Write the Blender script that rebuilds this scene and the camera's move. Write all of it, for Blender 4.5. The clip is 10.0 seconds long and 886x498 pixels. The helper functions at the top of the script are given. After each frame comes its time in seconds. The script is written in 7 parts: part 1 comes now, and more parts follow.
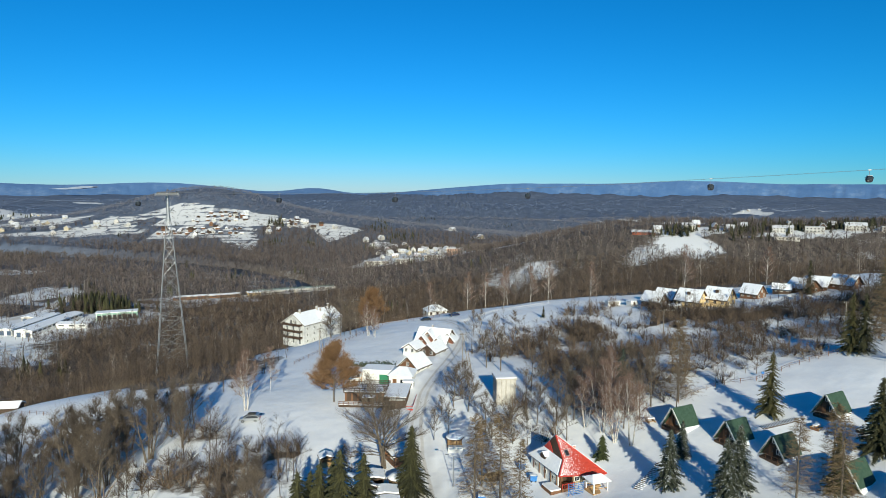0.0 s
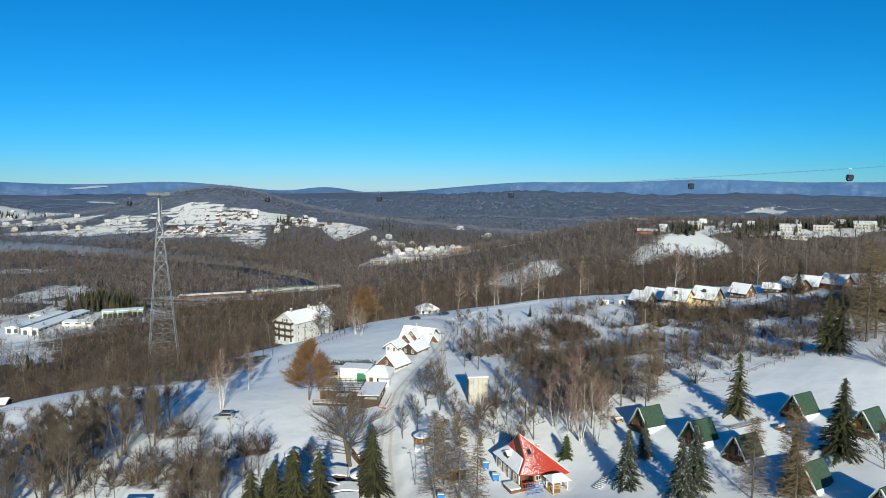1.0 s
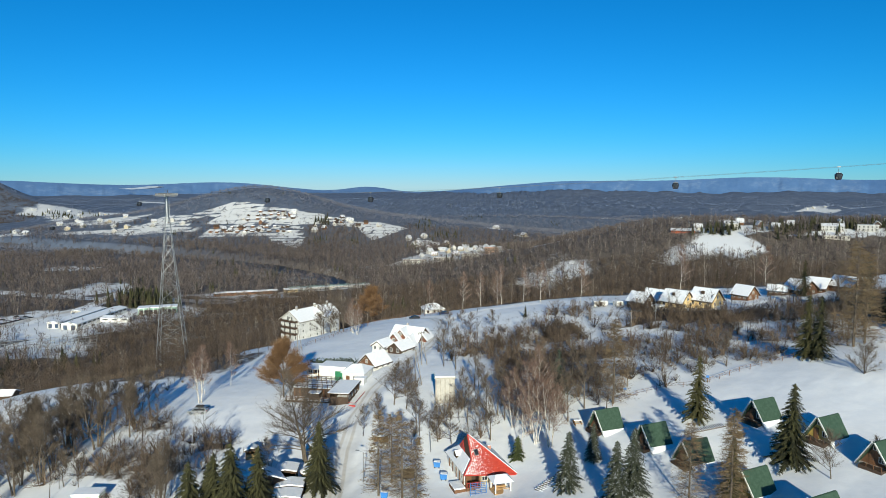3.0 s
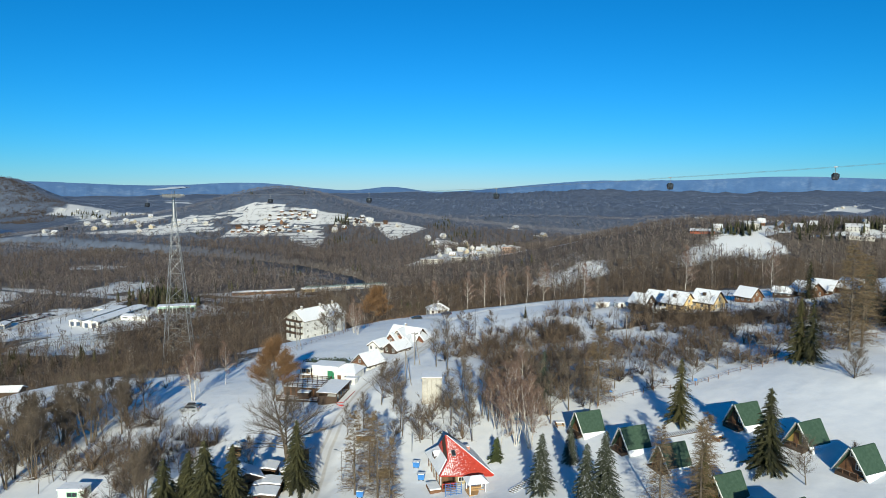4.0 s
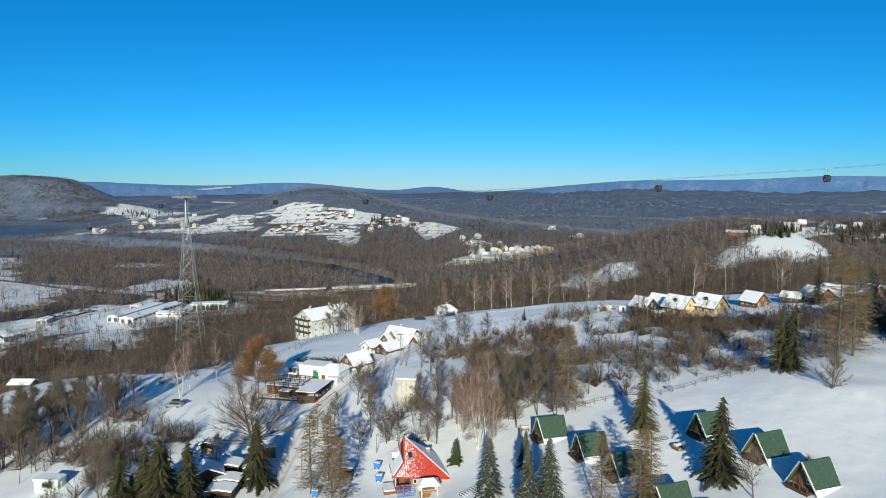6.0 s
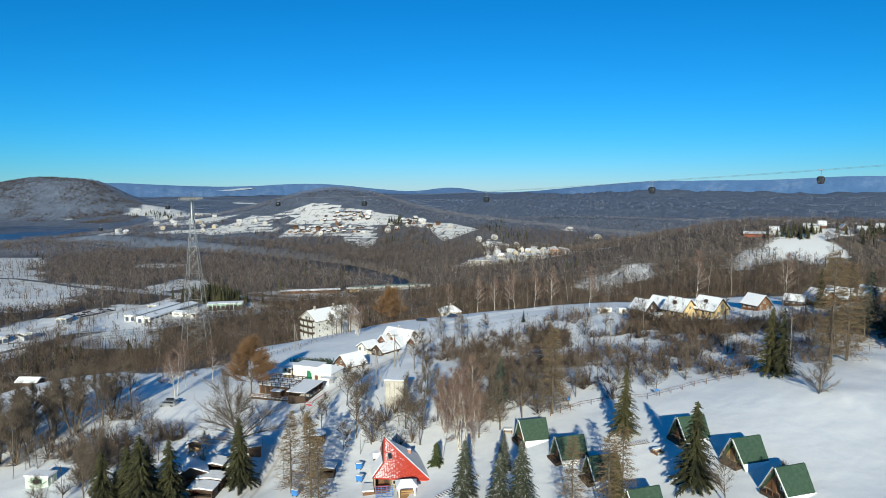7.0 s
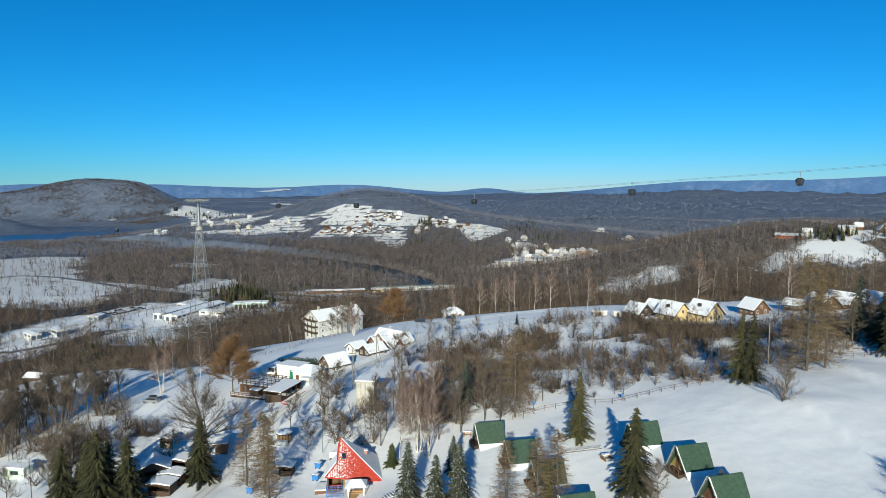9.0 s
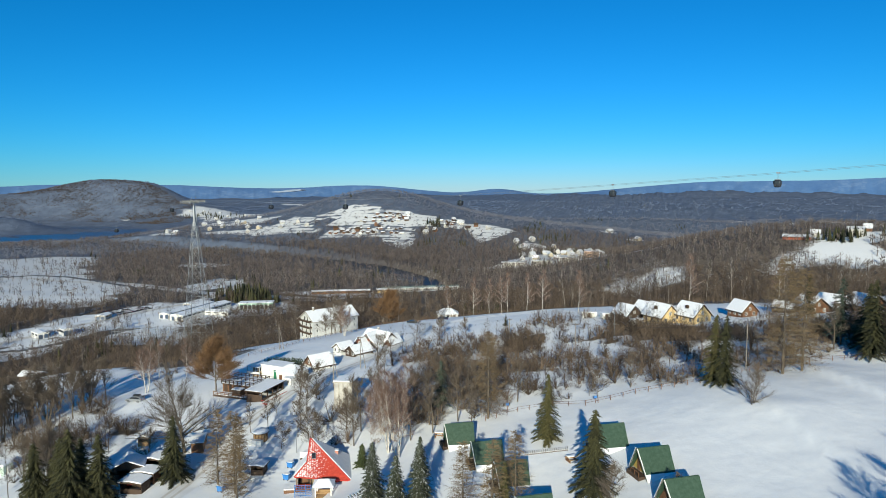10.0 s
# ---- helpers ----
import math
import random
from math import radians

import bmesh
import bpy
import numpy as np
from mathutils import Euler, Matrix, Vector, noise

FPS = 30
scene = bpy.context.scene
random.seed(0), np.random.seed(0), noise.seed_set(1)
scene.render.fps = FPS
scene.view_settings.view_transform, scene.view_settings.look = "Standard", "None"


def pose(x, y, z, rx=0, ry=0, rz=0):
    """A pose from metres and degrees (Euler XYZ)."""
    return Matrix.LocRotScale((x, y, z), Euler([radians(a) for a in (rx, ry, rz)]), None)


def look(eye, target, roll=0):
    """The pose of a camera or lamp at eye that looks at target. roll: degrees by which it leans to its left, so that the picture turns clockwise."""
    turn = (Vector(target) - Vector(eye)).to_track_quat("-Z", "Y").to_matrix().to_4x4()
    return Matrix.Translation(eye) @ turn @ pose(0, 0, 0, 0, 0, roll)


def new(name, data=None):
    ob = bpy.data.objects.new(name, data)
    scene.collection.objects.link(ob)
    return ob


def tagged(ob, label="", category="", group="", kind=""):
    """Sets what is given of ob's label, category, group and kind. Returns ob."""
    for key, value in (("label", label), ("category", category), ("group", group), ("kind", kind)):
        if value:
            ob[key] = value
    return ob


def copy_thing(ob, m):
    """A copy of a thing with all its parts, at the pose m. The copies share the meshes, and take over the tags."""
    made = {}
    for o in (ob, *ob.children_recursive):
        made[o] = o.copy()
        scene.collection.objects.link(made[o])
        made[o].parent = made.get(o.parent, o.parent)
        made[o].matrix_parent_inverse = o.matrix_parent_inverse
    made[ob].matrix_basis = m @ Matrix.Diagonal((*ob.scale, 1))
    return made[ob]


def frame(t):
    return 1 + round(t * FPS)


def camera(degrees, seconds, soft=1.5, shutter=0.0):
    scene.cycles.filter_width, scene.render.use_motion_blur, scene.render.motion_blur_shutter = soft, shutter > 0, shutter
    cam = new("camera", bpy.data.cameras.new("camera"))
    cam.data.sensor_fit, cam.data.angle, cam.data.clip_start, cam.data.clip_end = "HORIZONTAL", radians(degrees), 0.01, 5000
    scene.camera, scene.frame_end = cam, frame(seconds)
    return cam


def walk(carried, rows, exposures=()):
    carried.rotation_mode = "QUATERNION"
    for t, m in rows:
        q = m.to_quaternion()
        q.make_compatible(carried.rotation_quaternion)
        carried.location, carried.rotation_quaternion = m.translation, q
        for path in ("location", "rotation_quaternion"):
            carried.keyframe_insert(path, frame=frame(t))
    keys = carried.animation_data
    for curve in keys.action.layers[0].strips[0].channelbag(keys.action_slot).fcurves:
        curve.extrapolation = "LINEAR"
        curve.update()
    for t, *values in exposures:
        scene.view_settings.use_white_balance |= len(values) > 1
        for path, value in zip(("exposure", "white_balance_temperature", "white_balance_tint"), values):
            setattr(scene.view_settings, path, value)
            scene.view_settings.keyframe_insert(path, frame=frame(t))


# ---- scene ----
cam = camera(68.9, 10.0, soft=0.57)
PATH = [
    (0, (-2.656, -0.122, 58.881), (-2.637, 1.869, 58.7), 0.4),
    (0.5, (1.965, -0.287, 58.933), (1.964, 1.705, 58.751), 0.3),
    (1, (6.538, -0.635, 59.123), (6.519, 1.356, 58.938), 0.3),
    (1.5, (11.236, -0.902, 59.285), (11.189, 1.089, 59.098), 0.2),
    (2, (15.672, -0.89, 59.332), (15.589, 1.099, 59.144), 0.1),
    (2.5, (19.967, -0.875, 59.407), (19.848, 1.113, 59.219), 0.1),
    (4, (32.666, -0.339, 59.782), (32.439, 1.639, 59.594), 0.0),
    (4.5, (36.783, 0.04, 59.92), (36.521, 2.014, 59.732), -0.0),
    (5, (40.641, 0.493, 60.067), (40.345, 2.462, 59.879), -0.0),
    (5.5, (44.458, 1.09, 60.242), (44.131, 3.054, 60.053), -0.0),
    (7, (55.758, 2.665, 60.717), (55.338, 4.611, 60.531), -0.1),
    (7.5, (59.413, 3.407, 60.818), (58.962, 5.347, 60.632), -0.1),
    (8, (63.327, 4.225, 60.879), (62.843, 6.157, 60.694), -0.1),
    (8.5, (67.134, 5.069, 60.966), (66.624, 6.994, 60.782), -0.2),
    (9, (71.085, 5.824, 61.139), (70.553, 7.743, 60.955), -0.2),
    (9.5, (75.03, 6.671, 61.189), (74.479, 8.585, 61.007), -0.2),
    (10, (79.066, 7.502, 61.348), (78.498, 9.411, 61.166), -0.2),
]
walk(cam, [(t, look(eye, target, roll)) for t, eye, target, roll in PATH], exposures=[(0, 0.25), (10, 0.25)])

# ---- sky and sun ----
SUN_HEIGHT = 18.8                          # degrees over the horizon
SUN_FROM = Vector((0.14, -0.99, 0))        # the sun stands behind the camera
world = bpy.data.worlds.new("winter_sky")
scene.world = world
world.use_nodes = True
wn = world.node_tree.nodes
sky = wn.new("ShaderNodeTexSky")
sky.sky_type, sky.sun_disc = "NISHITA", False
sky.sun_elevation = radians(SUN_HEIGHT)
sky.sun_rotation = math.atan2(SUN_FROM.x, SUN_FROM.y)
sky.altitude, sky.air_density, sky.dust_density, sky.ozone_density = 500, 1.0, 0.0, 4.0
# a clear, deep blue sky: contrast and strength of red, green and blue
apart, whole = wn.new("ShaderNodeSeparateColor"), wn.new("ShaderNodeCombineColor")
world.node_tree.links.new(sky.outputs[0], apart.inputs[0])
for k, (contrast, strength) in enumerate(((2.5, 0.0125), (1.05, 0.56), (1.15, 0.73))):
    bend, size = wn.new("ShaderNodeMath"), wn.new("ShaderNodeMath")
    bend.operation, size.operation = "POWER", "MULTIPLY"
    bend.inputs[1].default_value, size.inputs[1].default_value = contrast, strength
    world.node_tree.links.new(apart.outputs[k], bend.inputs[0])
    world.node_tree.links.new(bend.outputs[0], size.inputs[0])
    world.node_tree.links.new(size.outputs[0], whole.inputs[k])
world.node_tree.links.new(whole.outputs[0], wn["Background"].inputs[0])
wn["Background"].inputs[1].default_value = 0.10
sun = new("sun", bpy.data.lights.new("sun", "SUN"))
sun.data.energy, sun.data.angle, sun.data.color = 4.75, radians(0.53), (0.985, 0.965, 0.775)
flat = SUN_FROM.normalized() * math.cos(radians(SUN_HEIGHT))
sun.matrix_world = look((0, 0, 300), Vector((0, 0, 300)) - Vector((flat.x, flat.y, math.sin(radians(SUN_HEIGHT)))))


# ---- materials ----
def nodes_of(name):
    m = bpy.data.materials.new(name)
    m.use_nodes = True
    return m, m.node_tree.nodes, m.node_tree.links, m.node_tree.nodes["Principled BSDF"]


def ramp(nd, stops):
    r = nd.new("ShaderNodeValToRGB")
    while len(r.color_ramp.elements) < len(stops):
        r.color_ramp.elements.new(0.5)
    for e, (p, c) in zip(r.color_ramp.elements, stops):
        e.position, e.color = p, (*c, 1)
    return r


def noise_node(nd, ln, size, detail=4.0, rough=0.6, coords="Object"):
    """A noise texture whose grain is about `size` metres."""
    co, n = nd.new("ShaderNodeTexCoord"), nd.new("ShaderNodeTexNoise")
    n.inputs["Scale"].default_value = 1.0 / size
    n.inputs["Detail"].default_value, n.inputs["Roughness"].default_value = detail, rough
    ln.new(co.outputs[coords], n.inputs["Vector"])
    return n


def surface(name, low, high, grain=0.3, rough=0.8, metal=0.0, relief=0.3, stain=None, stain_size=2.5, piece=0.0):
    """Two tones in fine grain, large stains, a small relief and, per piece, a slightly different shade."""
    m, nd, ln, b = nodes_of(name)
    n = noise_node(nd, ln, grain)
    r = ramp(nd, [(0.3, low), (0.7, high)])
    ln.new(n.outputs["Fac"], r.inputs[0])
    colour = r.outputs[0]
    if stain:
        s = noise_node(nd, ln, stain_size, 3)
        sr = ramp(nd, [(0.5, (0, 0, 0)), (0.68, (1, 1, 1))])
        mix = nd.new("ShaderNodeMixRGB")
        mix.inputs[2].default_value = (*stain, 1)
        ln.new(s.outputs["Fac"], sr.inputs[0])
        ln.new(sr.outputs[0], mix.inputs[0])
        ln.new(colour, mix.inputs[1])
        colour = mix.outputs[0]
    if piece:
        info, hsv, mp = nd.new("ShaderNodeObjectInfo"), nd.new("ShaderNodeHueSaturation"), nd.new("ShaderNodeMapRange")
        mp.inputs["To Min"].default_value, mp.inputs["To Max"].default_value = 1 - piece, 1 + piece
        ln.new(info.outputs["Random"], mp.inputs["Value"])
        ln.new(mp.outputs[0], hsv.inputs["Value"])
        ln.new(colour, hsv.inputs["Color"])
        colour = hsv.outputs[0]
    ln.new(colour, b.inputs["Base Color"])
    b.inputs["Roughness"].default_value, b.inputs["Metallic"].default_value = rough, metal
    if relief:
        bp = nd.new("ShaderNodeBump")
        bp.inputs["Strength"].default_value, bp.inputs["Distance"].default_value = relief, grain * 0.3
        ln.new(n.outputs["Fac"], bp.inputs["Height"])
        ln.new(bp.outputs[0], b.inputs["Normal"])
    return m


def tinted(name, dark, light, rough=0.9, stops=None):
    """For growth made of many stems: the shade of each plant is kept on its points."""
    m, nd, ln, b = nodes_of(name)
    a = nd.new("ShaderNodeAttribute")
    a.attribute_name = "tint"
    r = ramp(nd, stops or [(0.0, dark), (1.0, light)])
    n = noise_node(nd, ln, 1.3, 2)
    mth = nd.new("ShaderNodeMath")
    mth.operation = "MULTIPLY_ADD"
    mth.inputs[1].default_value, mth.inputs[2].default_value = 0.5, -0.25
    ln.new(n.outputs["Fac"], mth.inputs[0])
    add = nd.new("ShaderNodeMath")
    ln.new(a.outputs["Fac"], add.inputs[0])
    ln.new(mth.outputs[0], add.inputs[1])
    ln.new(add.outputs[0], r.inputs[0])
    ln.new(r.outputs[0], b.inputs["Base Color"])
    b.inputs["Roughness"].default_value = rough
    return m


def ground_material():
    """Snow, with leaf litter and dead grass showing where woods and scrub stand, and packed grit on the tracks."""
    m, nd, ln, b = nodes_of("snowy_ground")
    cover, track = nd.new("ShaderNodeAttribute"), nd.new("ShaderNodeAttribute")
    cover.attribute_name, track.attribute_name = "cover", "track"
    fine, mid, big = noise_node(nd, ln, 0.5, 5, 0.7), noise_node(nd, ln, 2.6, 5, 0.7), noise_node(nd, ln, 30, 4)
    snow = ramp(nd, [(0.25, (0.78, 0.80, 0.83)), (0.75, (0.90, 0.90, 0.90))])
    ln.new(mid.outputs["Fac"], snow.inputs[0])
    litter = ramp(nd, [(0.25, (0.055, 0.042, 0.032)), (0.5, (0.120, 0.094, 0.072)), (0.8, (0.24, 0.20, 0.165))])
    # blue-grey distance haze painted as a ground colour in place of litter brown
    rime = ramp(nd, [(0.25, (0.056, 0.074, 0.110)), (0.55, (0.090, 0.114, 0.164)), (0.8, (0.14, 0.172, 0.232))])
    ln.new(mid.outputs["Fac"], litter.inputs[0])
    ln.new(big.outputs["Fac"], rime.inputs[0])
    haze_share = nd.new("ShaderNodeAttribute")
    haze_share.attribute_name = "rime"
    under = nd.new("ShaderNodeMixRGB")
    ln.new(haze_share.outputs["Fac"], under.inputs[0])
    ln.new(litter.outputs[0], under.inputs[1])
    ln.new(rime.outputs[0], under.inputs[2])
    # where the litter shows: cover against a mix of noises
    mixn = nd.new("ShaderNodeMath")
    mixn.operation = "MULTIPLY_ADD"
    mixn.inputs[1].default_value = 0.55
    half = nd.new("ShaderNodeMath")
    half.operation = "MULTIPLY"
    half.inputs[1].default_value = 0.45
    ln.new(big.outputs["Fac"], half.inputs[0])
    ln.new(mid.outputs["Fac"], mixn.inputs[0])
    ln.new(half.outputs[0], mixn.inputs[2])
    gap = nd.new("ShaderNodeMath")
    gap.operation = "SUBTRACT"
    ln.new(cover.outputs["Fac"], gap.inputs[0])
    ln.new(mixn.outputs[0], gap.inputs[1])
    edge = nd.new("ShaderNodeMapRange")
    edge.inputs["From Min"].default_value, edge.inputs["From Max"].default_value = -0.08, 0.10
    ln.new(gap.outputs[0], edge.inputs["Value"])
    mix = nd.new("ShaderNodeMixRGB")
    ln.new(edge.outputs[0], mix.inputs[0])
    # snow greys with distance: haze and dead grass put into one colour
    thin, greyed_snow = nd.new("ShaderNodeAttribute"), nd.new("ShaderNodeMixRGB")
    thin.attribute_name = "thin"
    greyed_snow.inputs[2].default_value = (0.60, 0.60, 0.60, 1)
    ln.new(thin.outputs["Fac"], greyed_snow.inputs[0])
    ln.new(snow.outputs[0], greyed_snow.inputs[1])
    ln.new(greyed_snow.outputs[0], mix.inputs[1])
    ln.new(under.outputs[0], mix.inputs[2])
    across = nd.new("ShaderNodeAttribute")
    across.attribute_name = "across"
    sway = nd.new("ShaderNodeMath")
    sway.operation = "MULTIPLY_ADD"
    sway.inputs[1].default_value = 0.5
    ln.new(noise_node(nd, ln, 9.0, 2).outputs["Fac"], sway.inputs[0])
    ln.new(across.outputs["Fac"], sway.inputs[2])
    worn = track.outputs["Fac"]
    for at, strength in ((-0.65, 0.50), (1.15, 0.50), (0.25, 0.12)):
        off, size, line, more = nd.new("ShaderNodeMath"), nd.new("ShaderNodeMath"), nd.new("ShaderNodeMapRange"), nd.new("ShaderNodeMath")
        off.operation, size.operation = "SUBTRACT", "ABSOLUTE"
        off.inputs[1].default_value = at
        line.interpolation_type = "SMOOTHSTEP"
        line.inputs["From Min"].default_value, line.inputs["From Max"].default_value = 0.16, 0.52
        line.inputs["To Min"].default_value, line.inputs["To Max"].default_value = strength, 0.0
        ln.new(sway.outputs[0], off.inputs[0])
        ln.new(off.outputs[0], size.inputs[0])
        ln.new(size.outputs[0], line.inputs["Value"])
        ln.new(worn, more.inputs[0])
        ln.new(line.outputs[0], more.inputs[1])
        worn = more.outputs[0]
    grit = ramp(nd, [(0.3, (0.44, 0.39, 0.33)), (0.7, (0.62, 0.57, 0.50))])
    ln.new(mid.outputs["Fac"], grit.inputs[0])
    mix2 = nd.new("ShaderNodeMixRGB")
    ln.new(worn, mix2.inputs[0])
    ln.new(mix.outputs[0], mix2.inputs[1])
    ln.new(grit.outputs[0], mix2.inputs[2])
    ln.new(mix2.outputs[0], b.inputs["Base Color"])
    b.inputs["Roughness"].default_value = 0.75
    bp, bp2 = nd.new("ShaderNodeBump"), nd.new("ShaderNodeBump")
    bp.inputs["Strength"].default_value, bp.inputs["Distance"].default_value = 0.14, 0.40
    bp2.inputs["Strength"].default_value, bp2.inputs["Distance"].default_value = 0.15, 0.06
    ln.new(mid.outputs["Fac"], bp.inputs["Height"])
    ln.new(fine.outputs["Fac"], bp2.inputs["Height"])
    drift, bp3 = noise_node(nd, ln, 7.0, 2, 0.45), nd.new("ShaderNodeBump")
    bp3.inputs["Strength"].default_value, bp3.inputs["Distance"].default_value = 0.24, 1.0
    ln.new(drift.outputs["Fac"], bp3.inputs["Height"])
    ln.new(bp3.outputs[0], bp.inputs["Normal"])
    ln.new(bp.outputs[0], bp2.inputs["Normal"])
    ln.new(bp2.outputs[0], b.inputs["Normal"])
    return m


def snowy_tiles(name, low, high, amount, snow_size=0.8, courses=False):
    """A roof covering with patches of thin snow left on it; amount 0 to 1. courses: the snow lies in short rows, more of it towards one side."""
    m, nd, ln, b = nodes_of(name)
    n, s = noise_node(nd, ln, 0.5), noise_node(nd, ln, snow_size, 6, 0.75)
    r = ramp(nd, [(0.3, low), (0.7, high)])
    sr = ramp(nd, [(0.62 - 0.4 * amount, (0, 0, 0)), (0.68 - 0.4 * amount, (1, 1, 1))])
    mix = nd.new("ShaderNodeMixRGB")
    mix.inputs[2].default_value = (0.84, 0.85, 0.87, 1)
    ln.new(n.outputs["Fac"], r.inputs[0])
    fac = s.outputs["Fac"]
    if courses:
        co, mp, sep, add = nd.new("ShaderNodeTexCoord"), nd.new("ShaderNodeMapping"), nd.new("ShaderNodeSeparateXYZ"), nd.new("ShaderNodeMath")
        mp.inputs["Scale"].default_value = (0.9, 1.6, 2.2)
        ln.new(co.outputs["Object"], mp.inputs["Vector"])
        ln.new(mp.outputs[0], s.inputs["Vector"])
        ln.new(co.outputs["Object"], sep.inputs[0])
        add.operation = "MULTIPLY_ADD"
        add.inputs[1].default_value = -0.034
        ln.new(sep.outputs["X"], add.inputs[0])
        ln.new(fac, add.inputs[2])
        fac = add.outputs[0]
        # the tile joints show through the snow as thin red lines
        cut, fr, gate, both = (nd.new("ShaderNodeMath") for _ in range(4))
        cut.operation, fr.operation, gate.operation, both.operation = "MULTIPLY", "FRACT", "GREATER_THAN", "MULTIPLY"
        cut.inputs[1].default_value, gate.inputs[1].default_value = 1 / 0.42, 0.26
        ln.new(sep.outputs["X"], cut.inputs[0])
        ln.new(cut.outputs[0], fr.inputs[0])
        ln.new(fr.outputs[0], gate.inputs[0])
        ln.new(gate.outputs[0], both.inputs[0])
        ln.new(fac, both.inputs[1])
        fac = both.outputs[0]
    ln.new(fac, sr.inputs[0])
    ln.new(sr.outputs[0], mix.inputs[0])
    ln.new(r.outputs[0], mix.inputs[1])
    ln.new(mix.outputs[0], b.inputs["Base Color"])
    b.inputs["Roughness"].default_value = 0.7
    return m


M_GROUND = ground_material()
M_SNOW = surface("roof_snow", (0.80, 0.82, 0.85), (0.90, 0.90, 0.91), 0.7, 0.7, relief=0.4)
M_BARK = surface("grey_brown_bark", (0.060, 0.046, 0.034), (0.17, 0.135, 0.10), 0.25, 0.95)
M_BIRCH = surface("white_birch_bark", (0.42, 0.38, 0.33), (0.70, 0.66, 0.60), 0.2, 0.8, stain=(0.10, 0.08, 0.07), stain_size=0.6)
M_TWIG = tinted("bare_twigs", (0.060, 0.046, 0.034), (0.185, 0.142, 0.104))
M_TWIG_RED = tinted("reddish_birch_twigs", (0.13, 0.075, 0.055), (0.26, 0.17, 0.13))
M_WILLOW = tinted("orange_willow_twigs", (0.145, 0.076, 0.034), (0.28, 0.160, 0.078))
M_LARCH = tinted("brown_larch_twigs", (0.105, 0.070, 0.036), (0.225, 0.158, 0.085))
M_NEEDLE = tinted("dark_spruce_needles", (0.012, 0.015, 0.006), (0.096, 0.091, 0.032))
M_PINE = tinted("blue_green_needles", (0.030, 0.050, 0.036), (0.085, 0.105, 0.075))
M_FROST = tinted("frosted_needles", (0.022, 0.034, 0.022), (0.48, 0.50, 0.50), 0.9, [(0.0, (0.020, 0.028, 0.017)), (0.72, (0.078, 0.086, 0.052)), (1.0, (0.46, 0.48, 0.50))])
M_WOODS = tinted("bare_woods", (0.040, 0.028, 0.021), (0.138, 0.099, 0.070))
# distance haze put into the woods' base colour: bluer and paler than near
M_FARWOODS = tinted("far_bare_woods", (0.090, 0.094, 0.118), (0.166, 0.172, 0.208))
M_BUSH = tinted("bare_brown_brush", (0.055, 0.038, 0.026), (0.205, 0.146, 0.100))
# farthest woods: a stronger blue haze in the base colour
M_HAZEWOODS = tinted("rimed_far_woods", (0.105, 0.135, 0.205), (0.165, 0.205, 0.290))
M_MIDWOODS = tinted("grey_bare_woods", (0.048, 0.037, 0.033), (0.158, 0.126, 0.112))
M_WATER_M, wnd, wln, wb_ = nodes_of("cold_water")
wb_.inputs["Base Color"].default_value = (0.012, 0.020, 0.030, 1)
wb_.inputs["Roughness"].default_value = 0.35
wb_.inputs["Specular IOR Level"].default_value = 0.10
M_LAKE, wnd, wln, wb2 = nodes_of("blue_lake_water")
wb2.inputs["Base Color"].default_value = (0.012, 0.060, 0.150, 1)
wb2.inputs["Roughness"].default_value = 0.30
wave = wnd.new("ShaderNodeBump")
wave.inputs["Strength"].default_value, wave.inputs["Distance"].default_value = 0.8, 0.6
wln.new(noise_node(wnd, wln, 4.0, 3).outputs["Fac"], wave.inputs["Height"])
wln.new(wave.outputs[0], wb2.inputs["Normal"])
M_RED = snowy_tiles("red_roof_tiles", (0.36, 0.028, 0.014), (0.52, 0.055, 0.028), 0.58, 0.42, True)
M_GREEN = snowy_tiles("dark_green_roofing", (0.018, 0.050, 0.028), (0.045, 0.085, 0.055), -0.25)
M_WALL = surface("white_render", (0.66, 0.65, 0.61), (0.78, 0.77, 0.73), 0.4, 0.9, stain=(0.58, 0.56, 0.52))
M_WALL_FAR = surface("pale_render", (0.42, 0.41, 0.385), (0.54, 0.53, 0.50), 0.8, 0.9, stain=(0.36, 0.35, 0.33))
M_WALL_GREY = surface("grey_render", (0.42, 0.40, 0.36), (0.56, 0.53, 0.48), 0.4, 0.9, stain=(0.34, 0.32, 0.29))
M_YELLOW = surface("yellow_render", (0.68, 0.50, 0.24), (0.79, 0.60, 0.32), 0.4, 0.9, stain=(0.62, 0.42, 0.18))
M_ORANGE = surface("salmon_render", (0.42, 0.26, 0.18), (0.52, 0.34, 0.24), 0.5, 0.9)
M_TIMBER = surface("brown_timber", (0.10, 0.045, 0.020), (0.22, 0.105, 0.05), 0.15, 0.75)
M_TIMBER_DARK = surface("dark_timber", (0.035, 0.020, 0.012), (0.085, 0.050, 0.030), 0.15, 0.75)
M_TIMBER_PALE = surface("pale_timber", (0.34, 0.20, 0.085), (0.50, 0.31, 0.14), 0.15, 0.75)
M_OCHRE = surface("ochre_boards", (0.36, 0.25, 0.06), (0.50, 0.36, 0.10), 0.15, 0.75)
M_GLASS = surface("window_glass", (0.015, 0.018, 0.022), (0.035, 0.040, 0.048), 1.5, 0.08, relief=0)
M_STEEL = surface("galvanised_steel", (0.20, 0.21, 0.22), (0.34, 0.35, 0.36), 0.4, 0.45, 0.6)
M_STEEL_DARK = surface("dull_grey_steel", (0.10, 0.105, 0.11), (0.17, 0.175, 0.18), 0.4, 0.6, 0.3)
